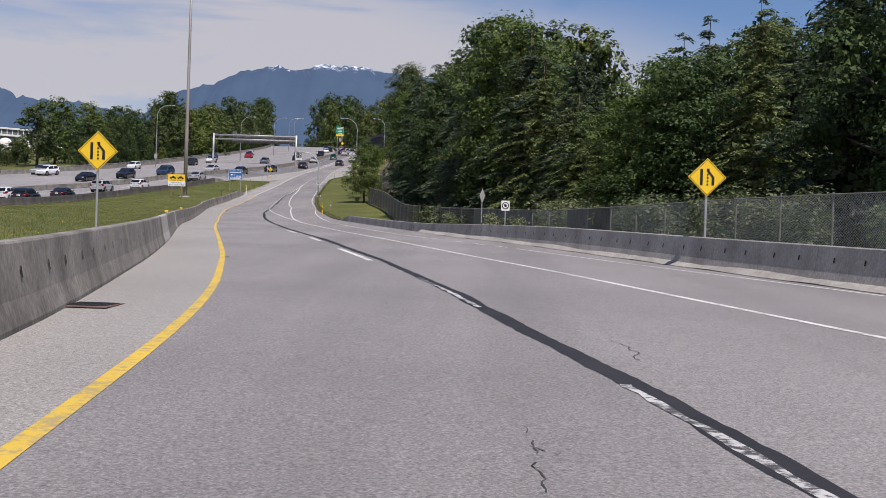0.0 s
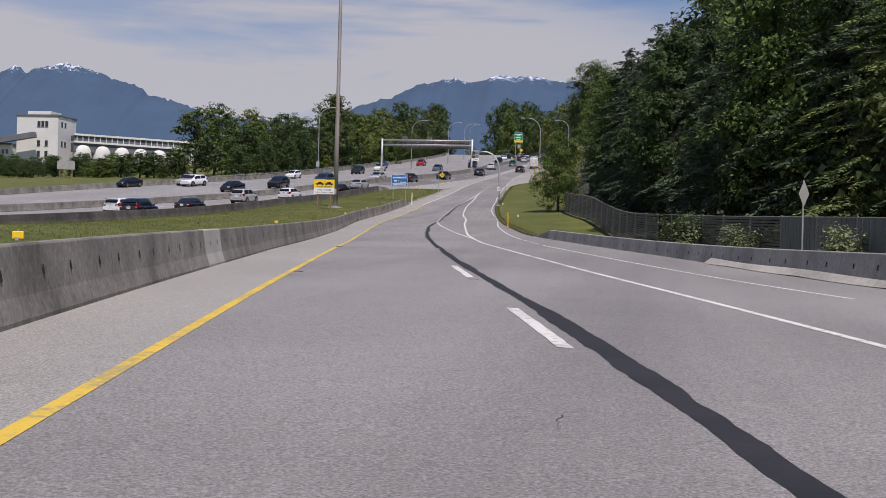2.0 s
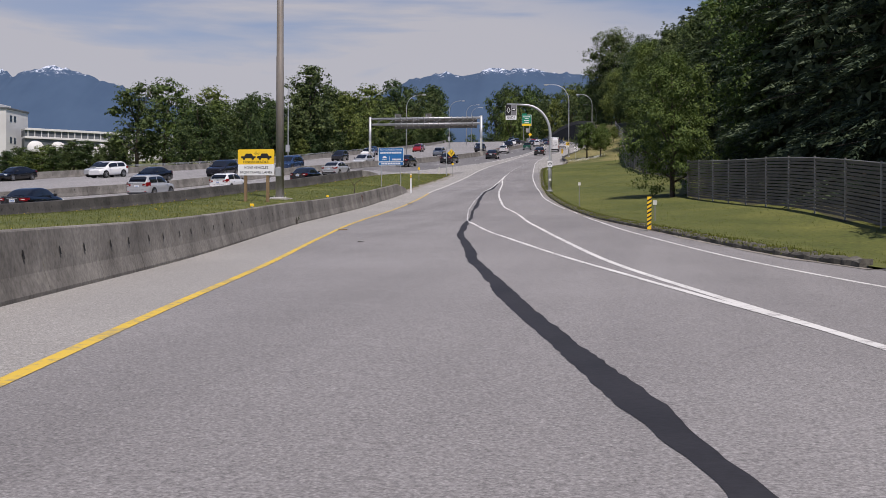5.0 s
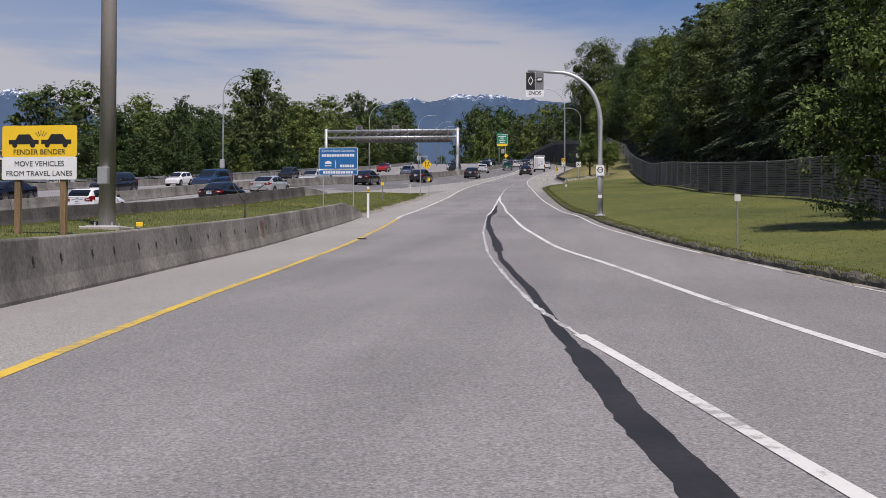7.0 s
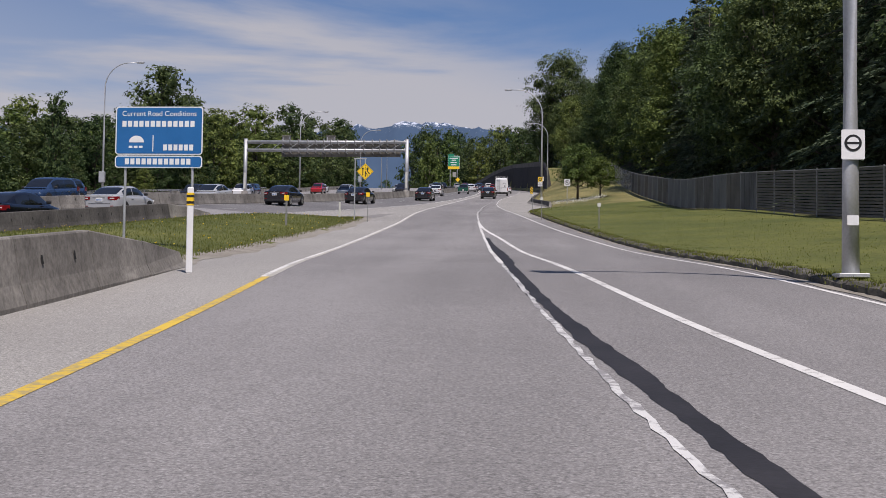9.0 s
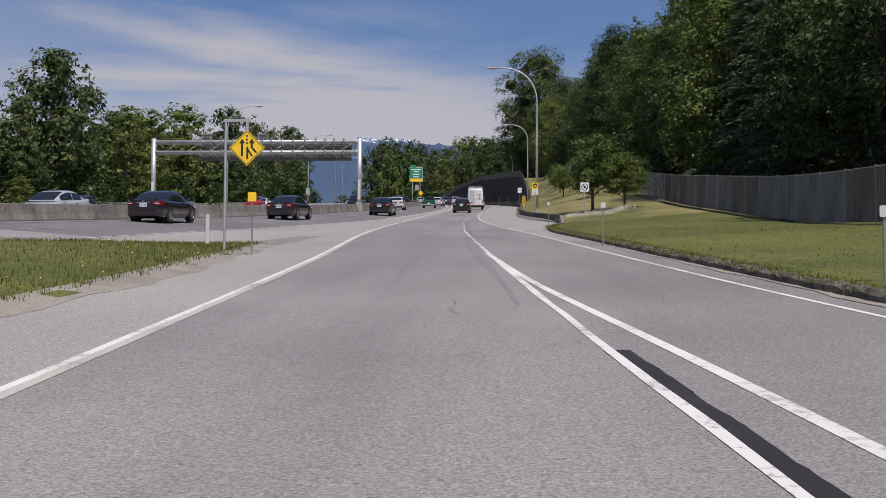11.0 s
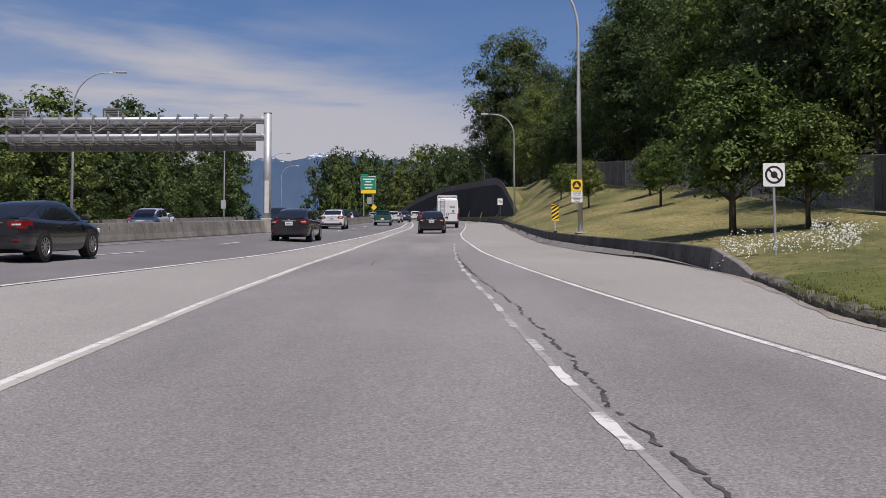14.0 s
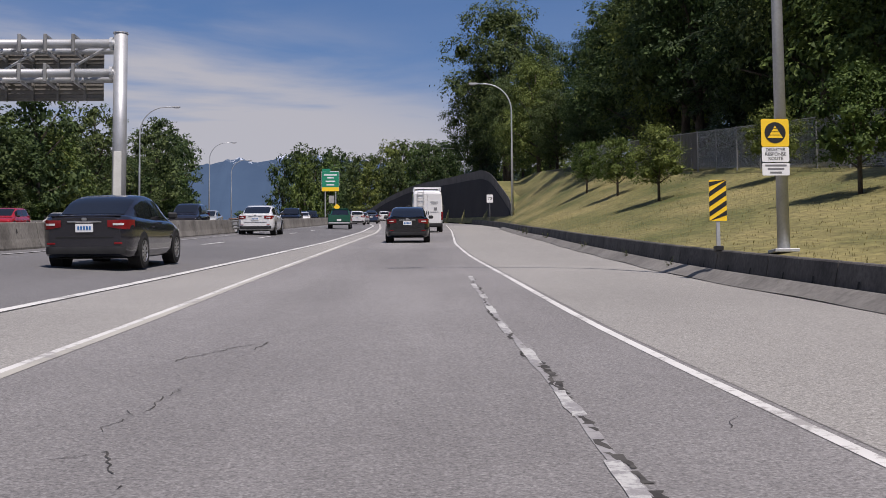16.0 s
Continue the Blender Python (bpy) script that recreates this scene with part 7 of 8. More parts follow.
# ---- retaining wall at the bend ----
def bend_wall():
    e = thing("retaining_wall", pose(KERB(340), 340, ZR(340)), "dark concrete retaining wall with a pale fence on top, round the bend", "wall", kind="structure")
    inv = e.matrix_world.inverted()
    ys = list(np.arange(336, 376, 1.5)) + list(np.arange(376, 600, 4.0))
    v, f = [], []
    for i, y in enumerate(ys):
        x = KERB(y) + 0.55
        h = WALL_TOP(y)
        zb = ZR(y) - 0.2
        v += [inv @ Vector(p) for p in ((x, y, zb), (x + 0.5, y + 0.1, zb + h), (x + 1.1, y + 0.3, zb + h), (x + 1.2, y + 0.3, zb))]
    for i in range(len(ys) - 1):
        for c in range(3):
            p = 4 * i + c
            f.append((p, p + 4, p + 5, p + 1))
    f += [(0, 1, 2, 3), tuple(4 * (len(ys) - 1) + k for k in (3, 2, 1, 0))]
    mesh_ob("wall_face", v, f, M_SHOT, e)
    for i, y in enumerate(ys[:-1]):
        y2 = ys[i + 1]
        a = Vector((KERB(y) + 1.1, y + .2, ZR(y) - 0.2 + WALL_TOP(y)))
        b = Vector((KERB(y2) + 1.1, y2 + .2, ZR(y2) - 0.2 + WALL_TOP(y2)))
        up = Vector((0, 0, 1.0))
        vs = [inv @ p for p in (a, b, b + up, a + up, a + Vector((.04, 0, 0)), b + Vector((.04, 0, 0)), b + up + Vector((.04, 0, 0)), a + up + Vector((.04, 0, 0)))]
        mesh_ob("top_panel", vs, [(0, 1, 2, 3), (7, 6, 5, 4), (3, 2, 6, 7)], M_BAND, e)
    return e


bend_wall()


def speed_sign(x, y, z):
    e = thing("speed_sign", pose(x, y, z), "white speed limit sign before the dark wall", "road sign")
    p = part("plate", plate(rounded(0.62, 0.80, 0.04), 0.012), M_SIGNW, e)
    part("border", plate(rounded(0.66, 0.84, 0.04), 0.008, 0.008), M_BLACK, e)
    part("post", tube(bmesh.new(), [(0, 0.05, -2.6), (0, 0.05, 0.36)], 0.03, 8), M_POST, e)
    writing("70", 0.44, 0, -0.006, -0.02, M_BLACK, p)


speed_sign(KERB(355) + 0.32, 355, ZR(355) + 2.72)


# ---- silos beyond the highway ----
def silo_plant():
    zb = 27.5
    e = thing("grain_terminal", pose(-205, 425, zb), "white concrete grain terminal with a row of round silos", "building")
    b = part("tower", bm_box(16, 14, 20.3, (-9.5, 7, 9.4), 0.05), M_BUILD, e, "white concrete tower")
    part("roof_edge", bm_box(16.6, 14.6, 0.6, (-9.5, 7, 19.7), 0.05), M_BUILDG, e)
    part("penthouse", bm_box(9, 8, 1.6, (-10.5, 7, 20.7), 0.05), M_BUILD, e)
    for zz in (16.6, 9.6, 5.8):
        for k, xx in enumerate((-8.9, -7.4, -5.9)):
            if zz > 12 or k != 1:
                w = part("window", bm_box(1.15, 0.12, 2.0, (xx, -0.03, zz)), M_GLASS, b)
                part("sill", bm_box(1.35, 0.2, 0.15, (xx, -0.06, zz - 1.1)), M_BUILDG, w)
    for zz in (16.6, 9.6):
        for yy in (3.0, 5.5):
            part("window", bm_box(0.12, 1.3, 2.0, (-1.48, yy, zz)), M_GLASS, b)
    n = 12
    prof = ((-2, 3.45), (6.6, 3.45), (7.9, 3.25), (9.0, 2.7), (9.8, 1.8), (10.2, 0.6))
    for k in range(n):
        cx, cy = 5.0 + 5.4 * k, 6 + 4.5 * k
        part("silo", tube(bmesh.new(), [(cx, cy, z) for z, _ in prof], [r for _, r in prof], 18), M_BUILD, e, smooth=True)
    r = Matrix.Rotation(math.atan2(4.5, 5.4), 3, "Z")
    L = math.hypot(5.4, 4.5) * n
    gx, gy = 2.2 + 2.7 * n, 3.8 + 2.25 * n
    for nm, h, w, z, mat in (("gallery_wall", 3.4, 4.2, 8.6, M_BUILDG), ("gallery_floor", 0.7, 5.4, 10.5, M_BUILD), ("gallery_glazing", 2.1, 4.8, 11.8, M_BUILDG), ("gallery_roof", 0.7, 5.9, 13.1, M_BUILD)):
        part(nm, bm_box(L, w, h, (gx, gy, z), 0.05, r), mat, e)
    for k in range(40):
        t = -L / 2 + L * (k + 0.5) / 40
        p = r @ Vector((t, -2.5, 0))
        part("gallery_post", bm_box(0.28, 0.25, 2.2, (gx + p.x, gy + p.y, 11.8), 0.0, r), M_BUILD, e)
    part("low_wing", bm_box(13, 8, 9.5, (-25, 2, 4.0), 0.05), M_BUILD, e)
    part("wing_roof", bm_box(13.6, 8.6, 0.6, (-25, 2, 9.0)), M_BUILDG, e)
    bm = bm_box(22, 2.2, 2.0, (0, 0, 0), 0.05, Matrix.Rotation(-0.16, 3, "Y"))
    part("conveyor", bm, M_BUILDG, e).location = (-19, -4, 10.5)
    for k in range(8):
        part("window", bm_box(0.9, 0.12, 1.6, (-30.5 + 1.5 * k, -2.05, 6.2)), M_GLASS, e)


silo_plant()


# ---- mountains ----
def hazed_snow_forest(name, snowline, snow_width):
    m, nt, b = base_mat(name, 0.95, 0.0, 0.1)
    geo = nt.nodes.new("ShaderNodeNewGeometry")
    sep = nt.nodes.new("ShaderNodeSeparateXYZ")
    nt.links.new(geo.outputs["Position"], sep.inputs[0])
    n = noise_node(nt, 0.05, 6.0, geo.outputs["Position"], 0.8)
    n2 = noise_node(nt, 0.006, 6.0, geo.outputs["Position"], 0.6)
    ma = nt.nodes.new("ShaderNodeMath")
    ma.operation = "MULTIPLY_ADD"
    nt.links.new(n.outputs["Fac"], ma.inputs[0])
    ma.inputs[1].default_value = 220.0
    nt.links.new(sep.outputs[2], ma.inputs[2])
    mr = nt.nodes.new("ShaderNodeMapRange")
    mr.inputs[1].default_value, mr.inputs[2].default_value = snowline + 110, snowline + 110 + snow_width
    nt.links.new(ma.outputs[0], mr.inputs[0])
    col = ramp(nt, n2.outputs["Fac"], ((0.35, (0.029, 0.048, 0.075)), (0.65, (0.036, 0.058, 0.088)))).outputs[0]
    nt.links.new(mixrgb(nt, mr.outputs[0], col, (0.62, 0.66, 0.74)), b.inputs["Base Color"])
    # blue haze of the distance: bluish base colour above, faint glow here
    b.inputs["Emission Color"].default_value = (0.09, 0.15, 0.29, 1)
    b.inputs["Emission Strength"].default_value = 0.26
    return m


def mountain(name, label, ridge, y, depth, snowline, width, seed):
    """A range whose crest follows ridge (x, z), falling away to front and back."""
    xs = np.linspace(ridge[0][0], ridge[-1][0], 260)
    zs = np.interp(xs, [p[0] for p in ridge], [p[1] for p in ridge])
    rows = [(-1.0, 0.0), (-0.8, 0.2), (-0.6, 0.42), (-0.42, 0.6), (-0.26, 0.76), (-0.13, 0.89), (0.0, 1.0), (0.2, 0.8), (0.5, 0.3)]
    v, f = [], []
    for t, k in rows:
        for i, x in enumerate(xs):
            nz = noise.noise(Vector((x * 0.006, t * 3 + seed, 0))) * 0.07 + noise.noise(Vector((x * 0.02, t * 6 + seed, 3))) * 0.03
            crest = noise.noise(Vector((x * 0.03, seed, 1))) * 9 + noise.noise(Vector((x * 0.11, seed, 2))) * 9
            kk = k * (1 + nz * (1 - k) * 2.4)
            v.append((x + (nz * 90 if t else 0), y + t * depth, (zs[i] + crest) * kk - 40 * (1 - k)))
    w = len(xs)
    for i in range(len(rows) - 1):
        for c in range(w - 1):
            p = i * w + c
            f.append((p, p + 1, p + w + 1, p + w))
    ob = mesh_ob(name, v, f, hazed_snow_forest(name + "_forest", snowline, width), smooth=True)
    return tagged(ob, label, "mountain", kind="structure")


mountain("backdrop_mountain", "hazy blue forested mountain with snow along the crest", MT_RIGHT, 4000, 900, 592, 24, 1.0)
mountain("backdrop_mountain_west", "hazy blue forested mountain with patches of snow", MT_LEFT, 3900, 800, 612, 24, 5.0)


# ---- vehicles ----
def loft(sections):
    """A closed skin through cross-sections with the same number of points each."""
    bm = bmesh.new()
    rings = [[bm.verts.new(p) for p in s] for s in sections]
    n = len(rings[0])
    for a, b in zip(rings, rings[1:]):
        for k in range(n):
            bm.faces.new((a[k], a[(k + 1) % n], b[(k + 1) % n], b[k]))
    bm.faces.new(rings[0][::-1])
    bm.faces.new(rings[-1])
    return bm


def soften(ob, levels=2):
    """Round a coarse skin off."""
    md = ob.modifiers.new("round", "SUBSURF")
    md.levels = md.render_levels = levels
    ob.data.polygons.foreach_set("use_smooth", [True] * len(ob.data.polygons))
    return ob


def section(y, w, zb, zs, zt, crown=0.04):
    """Body cross-section at y: sill, flank, shoulder and top."""
    return [(-w * 0.93, y, zb), (-w * 0.985, y, zb + 0.12), (-w, y, (zb + zs) / 2), (-w * 0.975, y, zs - 0.05), (-w * 0.90, y, zt - 0.01), (-w * 0.5, y, zt + crown), (w * 0.5, y, zt + crown), (w * 0.90, y, zt - 0.01), (w * 0.975, y, zs - 0.05), (w, y, (zb + zs) / 2), (w * 0.985, y, zb + 0.12), (w * 0.93, y, zb)]


def wheel(parent, x, y, r, wdt):
    """Tyre with a recessed disc, a bright lip and ten spokes; x is its outer face."""
    sg = 1 if x > 0 else -1
    n = 22

    def ring(bm, dx, rr):
        return [bm.verts.new((-sg * dx, rr * math.cos(6.2832 * k / n), rr * math.sin(6.2832 * k / n))) for k in range(n)]

    def skin(prof, close=True):
        bm = bmesh.new()
        rings = [ring(bm, dx, rr) for dx, rr in prof]
        for a, b in zip(rings, rings[1:] + (rings[:1] if close else [])):
            for k in range(n):
                bm.faces.new((a[k], a[(k + 1) % n], b[(k + 1) % n], b[k]))
        return bm
    w = part("wheel", skin([(0.012, r * 0.66), (0.0, r * 0.9), (0.025, r), (wdt - 0.025, r), (wdt, r * 0.9), (wdt, r * 0.6)]), M_RUBBER, parent, smooth=True)
    w.location = (x, y, r)
    part("disc", tube(bmesh.new(), [(-sg * 0.06, 0, 0), (-sg * 0.09, 0, 0)], r * 0.63, 16), M_DARK, w)
    bm = skin([(0.004, r * 0.69), (0.0, r * 0.65), (0.03, r * 0.60), (0.06, r * 0.62)])
    for k in range(10):
        a = 6.2832 * k / 10
        c, s = math.cos(a), math.sin(a)
        vs = []
        for rr, hw, dx in ((r * 0.08, 0.022, 0.012), (r * 0.63, 0.016, 0.006)):
            for e in (-1, 1):
                for d in (0, 0.02):
                    vs.append(bm.verts.new((-sg * (dx + d), rr * c - e * hw * s, rr * s + e * hw * c)))
        for f in ((0, 2, 6, 4), (1, 5, 7, 3), (0, 4, 5, 1), (2, 3, 7, 6)):
            bm.faces.new([vs[i] for i in f])
    tube(bm, [(-sg * 0.004, 0, 0), (-sg * 0.05, 0, 0)], r * 0.14, 10)
    part("rim", bm, M_RIM, w)
    return w


def eased(table, y, width=0.10):
    """Rounded-off reading of a station table at y; one value per column."""
    t = np.array(table)
    out = []
    for c in range(1, t.shape[1]):
        out.append(sum(k * np.interp(y + d * width, t[:, 0], t[:, c]) for d, k in ((-1, .25), (0, .5), (1, .25))))
    return out


FLANK = ((0.0, 0.0), (0.88, 0.0), (0.955, 0.05), (0.985, 0.22), (1.0, 0.46), (0.995, 0.66), (0.965, 0.86), (0.925, 0.95), (0.84, 0.99), (0.6, 1.01), (0.3, 1.02), (0.0, 1.022))
HOUSE = ((1.0, 0.0), (0.975, 0.18), (0.935, 0.40), (0.89, 0.62), (0.84, 0.80), (0.78, 0.91), (0.68, 0.97), (0.45, 0.995), (0.0, 1.0))


def shell(rows):
    bm = bmesh.new()
    rings = [[bm.verts.new(p) for p in s] for s in rows]
    for a, b in zip(rings, rings[1:]):
        for k in range(len(a) - 1):
            bm.faces.new((a[k], a[k + 1], b[k + 1], b[k]))
    return bm


def car(kind, colour, label, category="car"):
    """A car seen mostly from behind; it points along +y and stands on z = 0."""
    e = new({"sedan": "sedan_car", "suv": "suv_car", "hatch": "hatchback_car"}[kind])
    tagged(e, label, category, "vehicles on the highway")
    # stations: y, half width, sill height, deck height; then y, half width at the belt, roof height
    if kind == "sedan":
        W, zs, r, wb, tail = 0.90, 0.97, 0.325, 1.33, -2.27
        body = [(-2.27, .66, .34, .98), (-2.20, .80, .27, 1.03), (-2.02, .87, .22, 1.05), (-1.6, .90, .19, 1.03), (-.2, .90, .18, .96), (.8, .90, .18, .94), (1.3, .89, .2, .91), (1.85, .86, .22, .80), (2.12, .76, .28, .70), (2.25, .6, .34, .60)]
        cab = [(-1.85, .80, 1.02), (-1.6, .80, 1.13), (-1.15, .80, 1.34), (-.75, .80, 1.44), (-.3, .80, 1.47), (.15, .80, 1.455), (.55, .80, 1.36), (1.0, .80, 1.13), (1.38, .80, .93)]
        rear, front, side = (-1.74, -0.98), (0.42, 1.28), (-1.28, 0.86)
    elif kind == "hatch":
        W, zs, r, wb, tail = 0.88, 0.99, 0.32, 1.28, -2.05
        body = [(-2.05, .70, .36, 1.0), (-1.98, .82, .27, 1.03), (-1.8, .86, .22, 1.03), (-.2, .88, .18, .98), (.75, .88, .18, .95), (1.25, .87, .2, .93), (1.75, .84, .22, .82), (2.0, .70, .3, .70)]
        cab = [(-2.0, .78, 1.02), (-1.85, .78, 1.25), (-1.6, .78, 1.46), (-1.2, .78, 1.54), (0.0, .78, 1.55), (.5, .78, 1.42), (1.3, .78, .95)]
        rear, front, side = (-1.97, -1.62), (0.34, 1.2), (-1.5, 0.8)
    else:
        W, zs, r, wb, tail = 0.94, 1.06, 0.37, 1.36, -2.30
        body = [(-2.30, .76, .42, 1.07), (-2.22, .88, .33, 1.10), (-1.9, .92, .28, 1.10), (-.3, .94, .26, 1.06), (.75, .94, .26, 1.04), (1.3, .93, .27, 1.04), (1.95, .9, .3, .95), (2.2, .78, .38, .80)]
        cab = [(-2.24, .84, 1.09), (-2.1, .84, 1.36), (-1.88, .84, 1.60), (-1.5, .84, 1.69), (.1, .84, 1.70), (.55, .84, 1.58), (1.3, .84, 1.06)]
        rear, front, side = (-2.2, -1.9), (0.4, 1.18), (-1.75, 0.75)
    rows = []
    for y in np.linspace(body[0][0], body[-1][0], 44):
        w, zb, zt = eased(body, y, 0.07)
        half = [(w * a, y, zb + (zt - zb) * b) for a, b in FLANK]
        rows.append([(-x, yy, z) for x, yy, z in half[::-1][:-1]] + [half[0]] + half[1:])
    bm = shell(rows)
    bm.faces.new([bm.verts.new(p) for p in rows[0][:-1]])
    bm.faces.new([bm.verts.new(p) for p in rows[-1][:-1]])
    b = part("body", bm, M_PAINT, e, smooth=True)
    b.color = (*colour, 1)

    def house(y, out=0.0, side_out=0.0):
        w, zt = eased(cab, y, 0.12)
        low = zs - 0.07
        top = max(zt, low + 0.02)
        half = [(w * a + side_out * (1 - c), y, low + (top - low) * c + out * c) for a, c in HOUSE]
        return half

    def full(half):
        return [(-x, y, z) for x, y, z in half[:-1]] + half[::-1]
    ys = np.linspace(cab[0][0], cab[-1][0], 34)
    ca = part("cabin", shell([full(house(y)) for y in ys]), M_PAINT, e, smooth=True)
    ca.color = (*colour, 1)
    # panes lie on the cabin skin
    part("rear_window", shell([[(x, y + (-0.008), z + 0.008) for x, y, z in full(house(y))[5:12]] for y in np.linspace(*rear, 9)]), M_GLASS, e, smooth=True)
    part("windscreen", shell([[(x, y + 0.008, z + 0.008) for x, y, z in full(house(y))[5:12]] for y in np.linspace(*front, 9)]), M_GLASS, e, smooth=True)
    mid = (side[0] + side[1]) / 2 - 0.1
    for sg in (-1, 1):
        for y0, y1 in ((side[0], mid - 0.04), (mid + 0.04, side[1])):
            rws = []
            for y in np.linspace(y0, y1, 8):
                h = house(y)
                t0 = [(sg * (x + 0.008), yy, z) for x, yy, z in h[1:5]]
                rws.append(t0)
            part("side_window", shell(rws), M_GLASS, e, smooth=True)
        part("mirror", bm_box(0.2, 0.12, 0.14, (sg * (W + 0.07), 0.75, zs + 0.06), 0.035), M_TRIM, e)
        part("door_handle", bm_box(0.03, 0.18, 0.03, (sg * (W * 0.985), mid - 0.25, zs - 0.17), 0.01), M_RIM if kind == "suv" else M_TRIM, e)

        def rear_y(x):
            yy = np.linspace(body[0][0], body[0][0] + 0.7, 60)
            return float(np.interp(x, [eased(body, q, 0.07)[0] * 0.985 for q in yy], yy))
        xs = [W * k for k in (0.50, 0.62, 0.74, 0.84, 0.92, 0.965)]
        tall = kind != "sedan"
        bm = shell([[(sg * x, rear_y(x) - 0.014, z0), (sg * x, rear_y(x) - 0.022, (z0 + z1) / 2), (sg * x, rear_y(x) - 0.014, z1)] for x, z0, z1 in [(x, zs - 0.15 - 0.06 * k, zs - 0.02 + 0.005 * k + (0.12 if tall and k > 0.6 else 0)) for x, k in zip(xs, (0, .3, .6, .8, .9, .7))]])
        t = part("tail_light", bm, M_RED, e, smooth=True)
        part("lens", shell([[(sg * x, rear_y(x) - 0.027, zs - 0.12), (sg * x, rear_y(x) - 0.027, zs - 0.08)] for x in xs[1:4]]), M_LAMPGLASS, t)
        part("reflector", bm_box(0.16, 0.02, 0.035, (sg * W * 0.72, rear_y(W * 0.72) - 0.005, 0.50), 0.006), M_RED, e)
        part("head_light", bm_box(0.3, 0.16, 0.13, (sg * (W - 0.28), body[-1][0] - 0.16, zs - 0.30), 0.03), M_LAMPGLASS, e)
    # tail: plate recess, boot seam, bumper insert
    part("bumper_insert", shell([[(x, rear_y(abs(x)) - 0.010, 0.30 + (0.08 if kind == "suv" else 0)), (x, rear_y(abs(x)) - 0.022, 0.36), (x, rear_y(abs(x)) - 0.010, 0.44)] for x in np.linspace(-W * 0.86, W * 0.86, 17)]), M_TRIM, e, smooth=True)
    part("boot_seam", bm_box(1.12, 0.012, 0.014, (0, tail - 0.002, 0.62)), M_DARK, e)
    part("spoiler_lip", bm_box(1.36, 0.10, 0.025, (0, tail + 0.10, body[0][3] + 0.055 if kind == "sedan" else zs + 0.52), 0.008), M_TRIM if kind != "sedan" else M_PAINT, e).color = (*colour, 1)
    pl = part("number_plate", bm_box(0.34, 0.015, 0.16, (0, tail - 0.012, zs - 0.17)), M_SIGNW, e)
    for k in range(5):
        part("bar", bm_box(0.035, 0.006, 0.07, (-0.11 + 0.055 * k, tail - 0.022, zs - 0.17)), M_SIGNB, pl)
    part("trim_strip", bm_box(0.66, 0.02, 0.03, (0, tail - 0.005, zs - 0.05), 0.006), M_RIM, e)
    part("badge", bm_box(0.10, 0.015, 0.06, (0, tail - 0.012, zs + 0.0), 0.012), M_RIM, e)
    part("underbody", bm_box(W * 1.6, 3.6, 0.16, (0, 0, 0.27)), M_TRIM, e)
    for sx in (-1, 1):
        for sy in (-1, 1):
            wheel(e, sx * (W + 0.018), sy * wb, r, 0.21)
            part("wheel_arch", tube(bmesh.new(), [(sx * (W - 0.25), sy * wb, r + 0.02), (sx * (W + 0.004), sy * wb, r + 0.02)], r + 0.05, 22), M_DARK, e)
    return e


